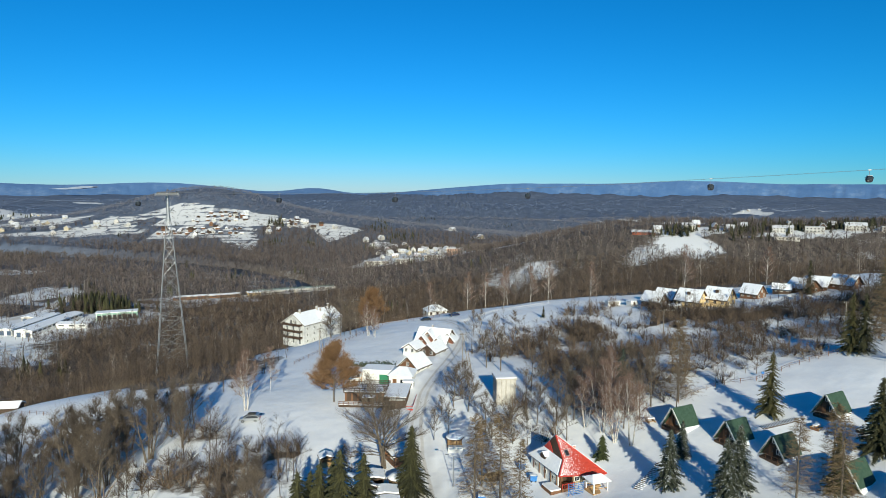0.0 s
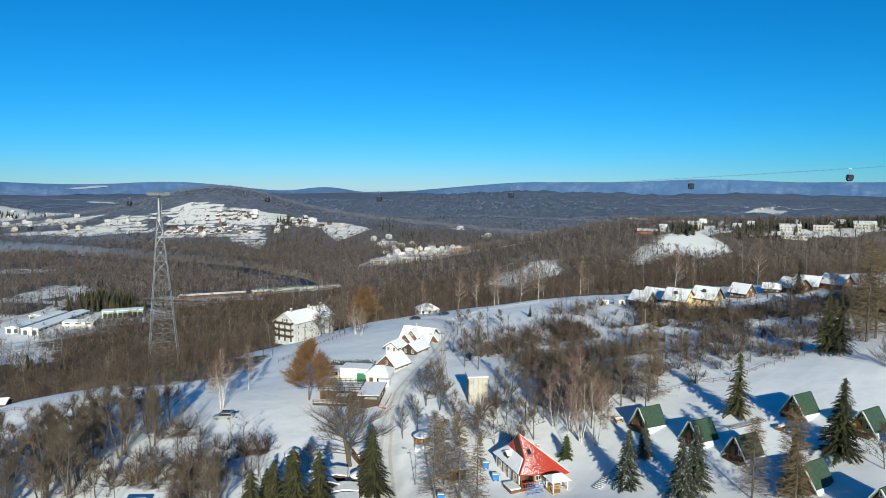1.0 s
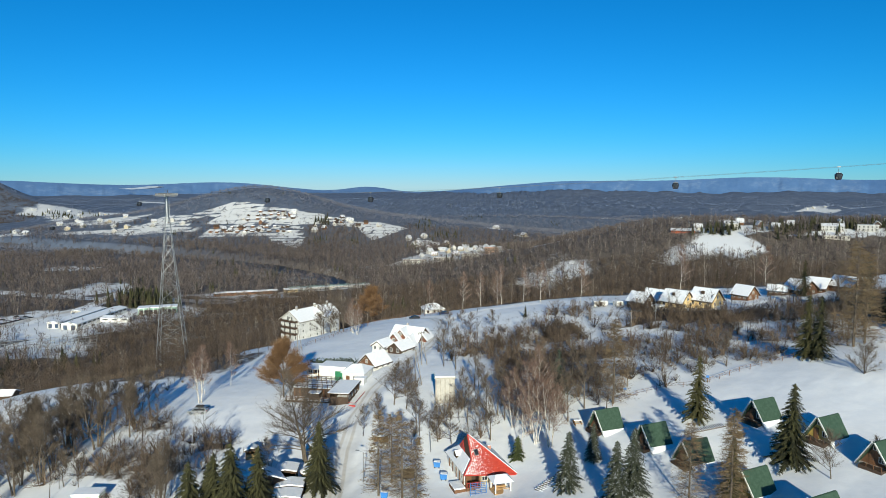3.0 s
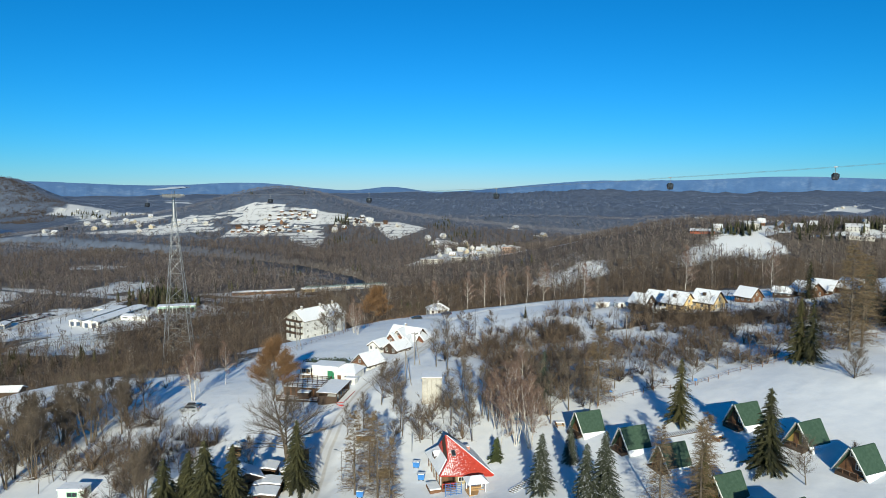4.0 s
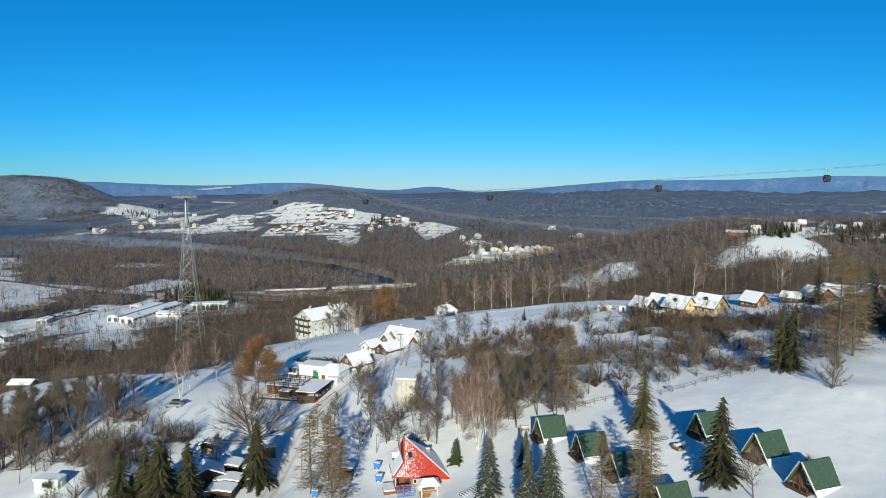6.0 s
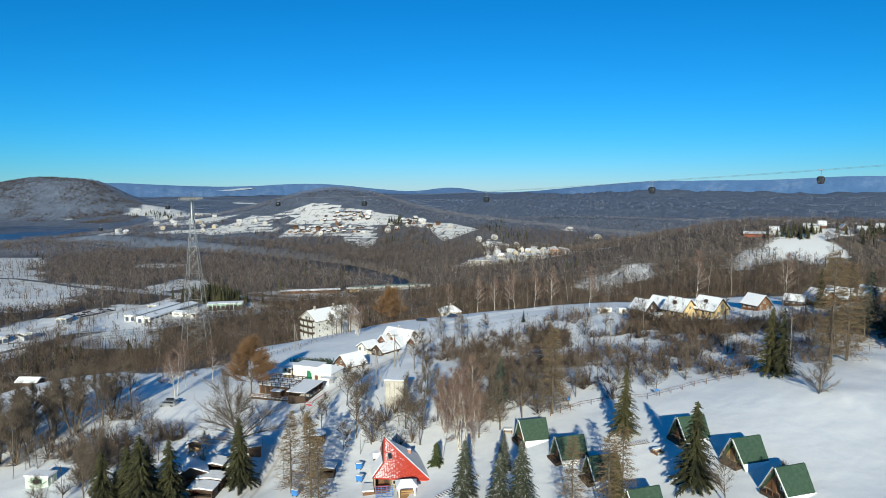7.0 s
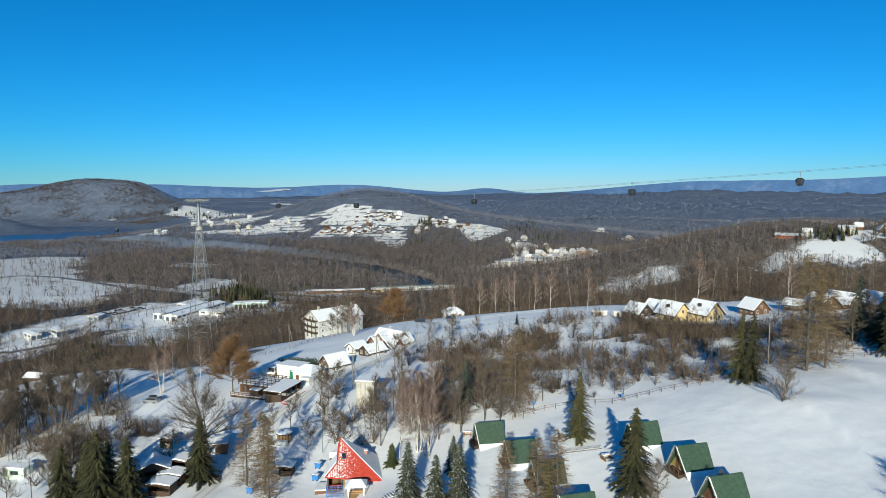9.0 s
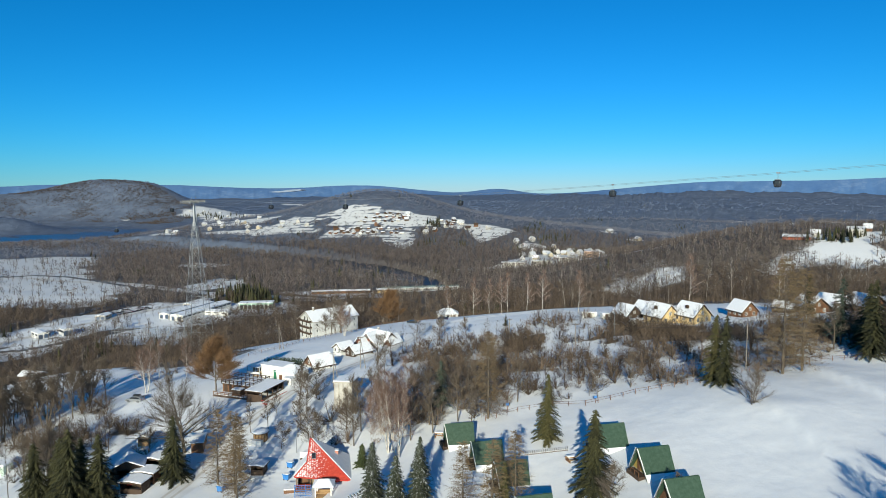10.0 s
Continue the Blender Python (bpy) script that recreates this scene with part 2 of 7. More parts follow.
M_CONCRETE = surface("weathered_concrete", (0.36, 0.33, 0.28), (0.52, 0.48, 0.42), 0.5, 0.9, stain=(0.26, 0.23, 0.20))
M_BLACK = surface("black_plastic", (0.012, 0.012, 0.013), (0.03, 0.03, 0.032), 0.3, 0.5)
M_CABIN = surface("dark_gondola_paint", (0.015, 0.018, 0.024), (0.04, 0.045, 0.055), 0.5, 0.25)
M_BLUE = surface("blue_paint", (0.02, 0.14, 0.42), (0.04, 0.22, 0.55), 0.3, 0.5)
M_GREENPAINT = surface("green_paint", (0.02, 0.16, 0.08), (0.04, 0.24, 0.12), 0.3, 0.5)
M_REDPAINT = surface("red_paint", (0.42, 0.03, 0.02), (0.55, 0.06, 0.04), 0.3, 0.45)
M_SILVER = surface("silver_car_paint", (0.36, 0.37, 0.38), (0.44, 0.45, 0.46), 0.6, 0.3, 0.6, relief=0)
M_CARBLUE = surface("dark_blue_car_paint", (0.012, 0.022, 0.06), (0.02, 0.03, 0.08), 0.6, 0.25, 0.3, relief=0)
M_CARGREY = surface("dark_grey_car_paint", (0.03, 0.032, 0.035), (0.05, 0.052, 0.055), 0.6, 0.25, 0.3, relief=0)
# greyer roof snow with dark patches, used on distant houses only
M_SNOW_FAR = surface("far_roof_snow", (0.52, 0.53, 0.56), (0.66, 0.66, 0.68), 1.5, 0.8, stain=(0.30, 0.29, 0.29), stain_size=4.0)
M_ASPHALT = surface("wet_asphalt", (0.035, 0.036, 0.040), (0.075, 0.076, 0.080), 1.2, 0.6, stain=(0.30, 0.31, 0.33), stain_size=9.0)
M_METALROOF = surface("blue_grey_sheet", (0.05, 0.08, 0.13), (0.10, 0.14, 0.20), 0.5, 0.5, 0.3)


# ---- the lie of the land ----
def smooth(a, b, v):
    u = np.clip((v - a) / (b - a), 0, 1)
    return u * u * (3 - 2 * u)


def lattice(ix, iy, seed):
    h = np.sin(ix * 127.1 + iy * 311.7 + seed * 74.7) * 43758.5453
    return h - np.floor(h)


def value_noise(x, y, seed=0):
    """Smooth noise from 0 to 1 with cells of one unit."""
    x, y = np.asarray(x, float), np.asarray(y, float)
    ix, iy = np.floor(x), np.floor(y)
    u, v = smooth(0, 1, x - ix), smooth(0, 1, y - iy)
    a = lattice(ix, iy, seed) * (1 - u) + lattice(ix + 1, iy, seed) * u
    b = lattice(ix, iy + 1, seed) * (1 - u) + lattice(ix + 1, iy + 1, seed) * u
    return a * (1 - v) + b * v


def fbm(x, y, seed=0, octaves=4):
    total, size, whole = 0.0, 1.0, 0.0
    for k in range(octaves):
        total = total + size * value_noise(x * 2 ** k, y * 2 ** k, seed + k)
        whole, size = whole + size, size * 0.5
    return total / whole


def bump(x, y, cx, cy, sx, sy):
    return np.exp(-0.5 * (((x - cx) / sx) ** 2 + ((y - cy) / sy) ** 2))


HILL = (10.0, 10.24, 4.11, -2.34, 1.51, -4.87, 1.63, -3.01, 2.36, -1.84)
BANKS = [(102.5, 137.0, 111.0, 108.0), (114.5, 165.0, 125.0, 140.0)]
WATER = -66.0                     # level of the river and the lake
LAKE = (-1780.0, 1510.0, 500.0, 420.0)


def river_y(x):
    """The river's middle line across the valley."""
    return np.interp(x, (-1020, -665, -561, -430, -320, -250, -190, -150, -110, -60, 300), (1230, 1138, 1107, 1050, 985, 915, 850, 775, 690, 600, 480))


def home_hill(x, y):
    """The snowy shoulder with the cabins and the houses."""
    u, v = np.clip(x, -170, 190) / 100, (np.clip(y, 55, 330) - 160) / 100
    z = (HILL[0] + HILL[1] * u + HILL[2] * v + HILL[3] * u * u + HILL[4] * u * v + HILL[5] * v * v
         + HILL[6] * u ** 3 + HILL[7] * u * u * v + HILL[8] * u * v * v + HILL[9] * v ** 3)
    z = z - 3.0 * bump(x, y, 16, 116, 20, 16) + 2.6 * bump(x, y, -44, 145, 15, 20)
    z = z + 3.0 * bump(x, y, 100, 140, 16, 16) - 3.2 * bump(x, y, 36, 196, 22, 18) - 2.2 * bump(x, y, -66, 262, 16, 16)
    z = z - 2.0 * bump(x, y, 61, 104, 8, 9) - 1.1 * bump(x, y, 24, 110, 8, 7) + 5.6 * bump(x, y, -122, 176, 26, 20)
    # two low banks across the meadow
    for ax, ay, bx, by in BANKS:
        ln = np.hypot(bx - ax, by - ay)
        u, v = ((x - ax) * (bx - ax) + (y - ay) * (by - ay)) / ln, ((x - ax) * (ay - by) + (y - ay) * (bx - ax)) / ln
        z = z + 0.9 * smooth(-1.3, 1.3, v) * smooth(14, 0, v) * smooth(-4, 5, u) * smooth(ln + 10, ln - 2, u)
    return z


def wide_land(x, y):
    """Valley, ridges and hills all round, out to the horizon."""
    d = np.hypot(x, y)
    z = -60 + 72 * smooth(1300, 4600, d)
    z = z + (fbm(x / 620, y / 620, 5, 3) - 0.5) * 56 * smooth(1250, 2400, d)
    # long wooded ridges with side valleys, one behind another
    fold = np.abs(np.sin((y + 0.35 * x + 160 * fbm(x / 400, y / 400, 23, 2)) / 205.0))
    z = z + (34 * (1 - fold) ** 1.3 - 14) * smooth(1150, 1700, d) * smooth(-700, -300, x)
    # the wooded ridge with the guest houses
    h = 74 * smooth(-170, 290, x) + 10 * smooth(400, 900, x)
    z = z + h * np.exp(-0.5 * ((y - 850 + 0.1 * x) / 120) ** 2) * smooth(2400, 1200, x)
    z = z + 22 * smooth(60, 240, x) * bump(x, y, 330, 500, 400, 170)
    z = z + 42 * bump(x, y, 470, 1960, 420, 150)
    # the hill with the terraced plots
    z = z + 58 * bump(x, y, -350, 1440, 430, 150) + 64 * bump(x, y, -530, 1545, 150, 105)
    z = z + 16 * bump(x, y, -760, 1440, 240, 110)
    # the village shelf beyond the river
    z = z + 12 * bump(x, y, 20, 1050, 160, 80)
    # the hill over the lake
    z = z + 112 * bump(x, y, -1965, 2110, 205, 190) + 30 * bump(x, y, -1790, 2140, 75, 120) + 14 * bump(x, y, -1600, 2200, 300, 190) + 52 * bump(x, y, -2350, 2000, 340, 240)
    basin = np.hypot((x - LAKE[0]) / LAKE[2], (y - LAKE[1]) / LAKE[3])
    shore = 1 - smooth(1.05, 1.7, basin)
    z = z * (1 - shore) + np.minimum(z, -62.5) * shore
    lake = 1 - smooth(0.85, 1.1, basin)
    z = z * (1 - lake) + (WATER - 8) * lake
    z = z + 50 * bump(x, y, -1830, 1560, 90, 70)
    bed = (1 - smooth(26, 40, np.abs(y - river_y(x)))) * smooth(-70, -130, x) * smooth(775, 815, y)
    return z * (1 - bed) + (WATER - 5) * bed


def land(x, y):
    x, y = np.asarray(x, float), np.asarray(y, float)
    far = np.hypot(np.maximum(-150 - x, 0) / 190 + np.maximum(x - 230, 0) / 700, np.maximum(y - 285, 0) / 190)
    far = far + np.maximum(-350 - y, 0) / 600
    w = 1 - smooth(0, 1, far)
    z = home_hill(x, y) * w + wide_land(x, y) * (1 - w)
    rough = (fbm(x / 23, y / 23, 11, 3) - 0.5) * 1.1 + (fbm(x / 4, y / 4, 17, 2) - 0.5) * 0.25
    return z + rough * (0.6 + 4 * smooth(0.3, 1.2, far) * smooth(-900, -200, -np.hypot(x, y)) )


# ---- building helpers ----
def ground(x, y):
    return float(land(x, y))


class Geo:
    """Points and faces of one mesh, gathered piece by piece in local metres."""

    def __init__(self):
        self.v, self.f = [], []

    def add(self, pts, faces, m=None):
        k = len(self.v)
        self.v += [tuple(m @ Vector(p)) if m else tuple(p) for p in pts]
        self.f += [tuple(i + k for i in f) for f in faces]
        return self

    def box(self, x0, y0, z0, x1, y1, z1, m=None):
        p = [(x0, y0, z0), (x1, y0, z0), (x1, y1, z0), (x0, y1, z0), (x0, y0, z1), (x1, y0, z1), (x1, y1, z1), (x0, y1, z1)]
        return self.add(p, [(0, 3, 2, 1), (4, 5, 6, 7), (0, 1, 5, 4), (1, 2, 6, 5), (2, 3, 7, 6), (3, 0, 4, 7)], m)

    def pipe(self, line, radii, n=6):
        """One bent tube through the points of a line."""
        line = [Vector(p) for p in line]
        base = len(self.v)
        for k, p in enumerate(line):
            d = (line[min(k + 1, len(line) - 1)] - line[max(k - 1, 0)]).normalized()
            u = d.cross(Vector((0.3, 0.9, 0.1))).normalized()
            w = d.cross(u)
            self.v += [tuple(p + (u * math.cos(math.tau * i / n) + w * math.sin(math.tau * i / n)) * radii[k]) for i in range(n)]
        for k in range(len(line) - 1):
            self.f += [(base + k * n + i, base + k * n + (i + 1) % n, base + (k + 1) * n + (i + 1) % n, base + (k + 1) * n + i) for i in range(n)]
        self.f += [tuple(base + i for i in range(n - 1, -1, -1)), tuple(base + (len(line) - 1) * n + i for i in range(n))]
        return self

    def prism(self, outline, y0, y1, m=None):
        """An outline in x and z, drawn out along y."""
        n = len(outline)
        p = [(x, y0, z) for x, z in outline] + [(x, y1, z) for x, z in outline]
        f = [tuple(range(n)), tuple(range(2 * n - 1, n - 1, -1))]
        f += [(i + n, (i + 1) % n + n, (i + 1) % n, i) for i in range(n)]
        return self.add(p, f, m)

    def plate(self, a, b, c, d, thick):
        """A slab whose under side is the four-cornered face a b c d (seen from above, counter-clockwise)."""
        a, b, c, d = (Vector(p) for p in (a, b, c, d))
        n = (b - a).cross(d - a)
        if n.length < 1e-6:
            n = (b - a).cross(c - a)
        n = n.normalized() * thick
        p = [a, b, c, d, a + n, b + n, c + n, d + n]
        return self.add(p, [(0, 3, 2, 1), (4, 5, 6, 7), (0, 1, 5, 4), (1, 2, 6, 5), (2, 3, 7, 6), (3, 0, 4, 7)])

    def tube(self, p0, p1, r0, r1=None, n=6):
        p0, p1 = Vector(p0), Vector(p1)
        r1 = r0 if r1 is None else r1
        d = (p1 - p0).normalized()
        u = d.orthogonal().normalized()
        w = d.cross(u)
        ring = [u * math.cos(math.tau * i / n) + w * math.sin(math.tau * i / n) for i in range(n)]
        p = [p0 + q * r0 for q in ring] + [p1 + q * r1 for q in ring]
        f = [(i, (i + 1) % n, (i + 1) % n + n, i + n) for i in range(n)]
        f += [tuple(range(n - 1, -1, -1)), tuple(range(n, 2 * n))]
        return self.add(p, f)

    def lathe(self, profile, n=12, m=None):
        """A body of revolution round z from (radius, height) pairs."""
        p = [(r * math.cos(math.tau * i / n), r * math.sin(math.tau * i / n), z) for r, z in profile for i in range(n)]
        f = [(j * n + i, j * n + (i + 1) % n, (j + 1) * n + (i + 1) % n, (j + 1) * n + i) for j in range(len(profile) - 1) for i in range(n)]
        f += [tuple(range(n - 1, -1, -1)), tuple(range((len(profile) - 1) * n, len(profile) * n))]
        return self.add(p, f, m)

    def mesh(self, name, material, bevel=0.0, shade=False):
        me = bpy.data.meshes.new(name)
        me.from_pydata(self.v, [], self.f)
        me.materials.append(material)
        if bevel:
            bm = bmesh.new()
            bm.from_mesh(me)
            sharp = [e for e in bm.edges if len(e.link_faces) == 2 and e.calc_face_angle(0) > 0.5]
            bmesh.ops.bevel(bm, geom=sharp, offset=bevel, segments=2, affect="EDGES", clamp_overlap=True)
            bm.to_mesh(me)
            bm.free()
        if shade:
            for poly in me.polygons:
                poly.use_smooth = True
        me.update()
        return me


def thing(name, label, category, group="", x=0.0, y=0.0, z=None, turn=0.0, kind=""):
    """An empty at the foot of a thing that carries its parts."""
    ob = new(name)
    ob.empty_display_size = 0.2
    ob.matrix_basis = pose(x, y, ground(x, y) if z is None else z, 0, 0, turn)
    return tagged(ob, label, category, group, kind)


def part(name, geo, material, parent, label="", bevel=0.0, shade=False):
    me = geo if isinstance(geo, bpy.types.Mesh) else geo.mesh(name, material, bevel, shade)
    ob = new(name, me)
    ob.parent = parent
    return tagged(ob, label)


def joined(name, pts, tris, material, label, category, tint=None, kind="stuff"):
    """One object from arrays of points and triangles."""
    me = bpy.data.meshes.new(name)
    me.vertices.add(len(pts))
    me.vertices.foreach_set("co", np.asarray(pts, np.float32).ravel())
    me.loops.add(len(tris) * 3)
    me.loops.foreach_set("vertex_index", np.asarray(tris, np.int32).ravel())
    me.polygons.add(len(tris))
    me.polygons.foreach_set("loop_start", np.arange(len(tris), dtype=np.int32) * 3)
    me.update(calc_edges=True)
    if tint is not None:
        me.attributes.new("tint", "FLOAT", "POINT").data.foreach_set("value", np.asarray(tint, np.float32))
    me.materials.append(material)
    ob = new(name, me)
    return tagged(ob, label, category, kind=kind)


# ---- the ground: one sheet out to the horizon ----
def steps(start, stop, fine, growth):
    out, s = [start], fine
    while abs(out[-1] - start) < abs(stop - start):
        out.append(out[-1] + math.copysign(s, stop - start))
        s *= growth
    return out[1:]


def segment_distance(x, y, line):
    best = np.full(np.shape(x), 1e9)
    for (ax, ay), (bx, by) in zip(line, line[1:]):
        u = np.clip(((x - ax) * (bx - ax) + (y - ay) * (by - ay)) / ((bx - ax) ** 2 + (by - ay) ** 2), 0, 1)
        best = np.minimum(best, np.hypot(x - ax - u * (bx - ax), y - ay - u * (by - ay)))
    return best


def signed_distance(x, y, line):
    """Distance from a line, negative on its left side."""
    best, sign = np.full(np.shape(x), 1e9), np.ones(np.shape(x))
    for (ax, ay), (bx, by) in zip(line, line[1:]):
        u = np.clip(((x - ax) * (bx - ax) + (y - ay) * (by - ay)) / ((bx - ax) ** 2 + (by - ay) ** 2), 0, 1)
        d = np.hypot(x - ax - u * (bx - ax), y - ay - u * (by - ay))
        sign = np.where(d < best, np.where((bx - ax) * (y - ay) - (by - ay) * (x - ax) > 0, -1.0, 1.0), sign)
        best = np.minimum(best, d)
    return best * sign


ROAD = [(-2, 80), (-3.7, 109), (-6.2, 125), (-7.0, 139), (-5.5, 156), (-1.5, 173), (3.5, 195), (7, 215), (6, 232), (1, 248), (-14, 262), (-34, 276)]
ROAD2 = [(6, 232), (22, 257), (45, 268), (80, 232), (104, 214), (140, 236)]
VALLEY_ROAD = [(-470, 330), (-408, 393), (-402, 472), (-396, 532), (-380, 610), (-400, 700), (-470, 760)]
VALLEY_ROAD2 = [(-900, 720), (-640, 690), (-530, 690), (-440, 660), (-250, 650), (-204, 726), (-132, 765)]


def oval(x, y, cx, cy, rx, ry, soft=0.35):
    return 1 - smooth(1 - soft, 1 + soft, np.hypot((x - cx) / rx, (y - cy) / ry) + 0.9 * (fbm(x / (6 + 0.35 * rx), y / (6 + 0.35 * rx), 3, 3) - 0.5))


# clearings: middle and half sizes
HILL_FIELDS = [(-720, 1280, 150, 30), (-850, 1370, 130, 34)]
# straight-sided fields of the terraced hill: four corners and how open they lie
HILL_PLOTS = [((-570, 1308), (-530, 1386), (-480, 1375), (-476, 1302), 0.86), ((-506, 1304), (-472, 1369), (-399, 1363), (-382, 1300), 0.62), ((-397, 1355), (-342, 1357), (-333, 1305), (-384, 1299), 0.86),
              ((-556, 1230), (-549, 1295), (-366, 1287), (-356, 1248), 0.6), ((-325, 1332), (-276, 1355), (-258, 1297), (-317, 1300), 0.6), ((-262, 1317), (-216, 1329), (-156, 1300), (-206, 1231), 0.86),
              ((-713, 1318), (-686, 1360), (-603, 1338), (-632, 1310), 0.74), ((-689, 1318), (-613, 1306), (-616, 1264), (-668, 1265), 0.7), ((-618, 1358), (-551, 1391), (-530, 1386), (-568, 1340), 0.72),
              ((-418, 1250), (-345, 1230), (-337, 1160), (-397, 1201), 0.6)]
VALLEY_FIELDS = [(-900, 850, 150, 105), (-800, 775, 95, 60), (-720, 705, 90, 50), (-560, 632, 66, 40), (-520, 565, 60, 44), (-640, 610, 60, 34), (-640, 655, 112, 66), (-590, 560, 50, 50), (-400, 480, 40, 100), (-345, 530, 55, 70), (-310, 585, 50, 40),
                 (-440, 715, 32, 48), (-245, 690, 60, 16), (-310, 446, 44, 34), (-370, 375, 26, 46), (-600, 900, 40, 26)]
RIDGE_FIELDS = [(276, 713, 36, 26), (300, 762, 44, 14), (420, 742, 60, 15), (500, 756, 34, 13), (100, 880, 30, 20)]
FAR_FIELDS = [(342, 1980, 46, 13), (535, 2028, 60, 13), (600, 1958, 46, 20), (484, 1880, 9, 75), (750, 1965, 75, 24), (870, 1945, 60, 15), (690, 1932, 50, 11), (986, 1896, 40, 10), (1250, 2560, 70, 62), (1300, 2700, 60, 46), (1110, 2540, 46, 60),
              (1420, 2660, 60, 70), (1560, 2621, 50, 90), (980, 2480, 34, 90), (-990, 1290, 60, 22), (-1500, 2140, 110, 100), (-1375, 2063, 80, 90), (-1300, 2124, 70, 90), (-1526, 2824, 70, 60), (-1729, 2950, 60, 44), (-1756, 1990, 46, 14),
              (-1260, 1220, 120, 26), (28, 1374, 20, 16), (82, 1305, 16, 12)]
VILLAGE_FIELDS = [(-20, 1010, 75, 62), (-75, 960, 55, 26), (30, 930, 60, 26), (-110, 1210, 26, 30)]


SUNNY_FLANK = [(48, 700), (105, 712), (165, 712), (235, 700)]


def four_sided(x, y, corners, soft=3.0):
    """1 inside a four-cornered field, whichever way round its corners run."""
    cx, cy = sum(c[0] for c in corners) / 4, sum(c[1] for c in corners) / 4
    x, y = x + 5 * (fbm(x / 30, y / 30, 51, 2) - 0.5), y + 5 * (fbm(x / 30, y / 30, 52, 2) - 0.5)
    inside = np.full(np.shape(x), 1e9)
    for (ax, ay), (bx, by) in zip(corners, corners[1:] + corners[:1]):
        ln = math.hypot(bx - ax, by - ay)
        side = lambda px, py: ((bx - ax) * (py - ay) - (by - ay) * (px - ax)) / ln
        inside = np.minimum(inside, 6 + side(x, y) * math.copysign(1, side(cx, cy)))
    return smooth(-soft, soft, inside)


def openness(x, y):
    """1 on open snow, 0 in closed woods, beyond the home hill."""
    o = np.zeros(np.shape(x))
    for table in (HILL_FIELDS, VALLEY_FIELDS, RIDGE_FIELDS, FAR_FIELDS, VILLAGE_FIELDS):
        for f in table:
            o = np.maximum(o, oval(x, y, *f))
    o = o * (0.72 + 0.28 * smooth(-200, 100, x))
    for *corners, k in HILL_PLOTS:
        o = np.maximum(o, k * four_sided(x, y, list(corners)))
    # hedges, terraces and garden rows between the plots on the hill
    u, v = (x + 0.12 * y) / 21, (y - 0.05 * x) / 17
    held = lattice(np.floor(u), np.floor(v / 2), 5) > 0.55
    edge = (np.abs(u - np.floor(u) - 0.5) > 0.43) * held + (np.abs(v - np.floor(v) - 0.5) > 0.36) * (lattice(np.floor(u / 3), np.floor(v), 7) > 0.35)
    tilled = 0.26 * (lattice(np.floor(u), np.floor(v), 13) > 0.72)
    o = o * (1 - np.clip(0.46 * np.clip(edge, 0, 1) + tilled, 0, 0.6) * smooth(1150, 1210, y) * smooth(1500, 1400, y))
    o = np.maximum(o, 0.16 * oval(x, y, -420, 1165, 520, 80) * smooth(0.3, 0.6, fbm(x / 40, y / 40, 71, 3)))      # rocky bank over the river
    o = np.maximum(o, 0.32 * (1 - smooth(14, 34, segment_distance(x, y, SUNNY_FLANK) + 22 * (fbm(x / 30, y / 30, 73, 3) - 0.5))))      # thin wood on the slope that faces the sun
    for line in (VALLEY_ROAD, VALLEY_ROAD2):
        o = np.maximum(o, 1 - smooth(5, 10, segment_distance(x, y, line)))
    return o


# scrub and woods on the home hill: middle, half sizes, density
NEAR_WOODS = [(-97, 236, 30, 42, 1.0), (-78, 204, 22, 18, 0.9), (-66, 176, 9, 8, 0.4), (-122, 240, 36, 36, 1.0), (-120, 275, 60, 40, 1.0), (-140, 208, 16, 12, 0.8), (-60, 200, 8, 16, 0.7),
              (-62, 124, 24, 18, 0.24), (-92, 128, 26, 22, 0.24), (-36, 111, 9, 13, 0.5), (-30, 300, 60, 20, 1.0), (50, 302, 70, 22, 1.0), (130, 300, 80, 34, 1.0), (-30, 290, 18, 8, 0.8)]
NEAR_SCRUB = [(66, 186, 50, 40, 0.62), (104, 194, 44, 26, 0.62), (42, 162, 26, 20, 0.7), (128, 200, 40, 20, 0.62), (38, 198, 11, 18, 0.7), (58, 230, 20, 9, 0.55),
              (36, 142, 18, 14, 0.65), (160, 204, 40, 26, 0.7), (84, 157, 24, 6, 0.6), (66, 213, 21, 8, 1.35), (88, 205, 22, 9, 1.3), (46, 205, 11, 8, 1.1), (105, 172, 20, 7, 0.5), (-40, 122, 12, 7, 0.6), (-58, 130, 13, 13, 0.5), (-49, 121, 11, 9, 0.6), (10, 206, 8, 8, 0.3), (2, 146, 6, 8, 0.5),
              (20, 134, 10, 8, 0.4), (-30, 116, 11, 6, 0.8), (-46, 121, 9, 8, 0.85), (-37, 112, 9, 8, 0.8), (-53, 131, 8, 7, 0.8), (-25, 121, 6, 3, 0.7), (-29, 124.6, 13, 2.0, 0.95)]


def tufts(x, y):
    """Gaps and clumps in the scrub."""
    return 0.16 + 0.84 * smooth(0.34, 0.50, fbm(x / 11, y / 11, 57, 3))


def home_cover(x, y):
    c = np.zeros(np.shape(x))
    for cx, cy, rx, ry, k in NEAR_WOODS:
        c = np.maximum(c, 0.85 * k * oval(x, y, cx, cy, rx, ry, 0.3))
    for cx, cy, rx, ry, k in NEAR_SCRUB:
        c = np.maximum(c, 0.72 * k * oval(x, y, cx, cy, rx, ry, 0.3) * tufts(x, y))
    return c


def is_home(x, y):
    return smooth(-170, -140, x) * smooth(335, 300, y) * smooth(235, 205, x)


def cover(x, y):
    h = is_home(x, y)
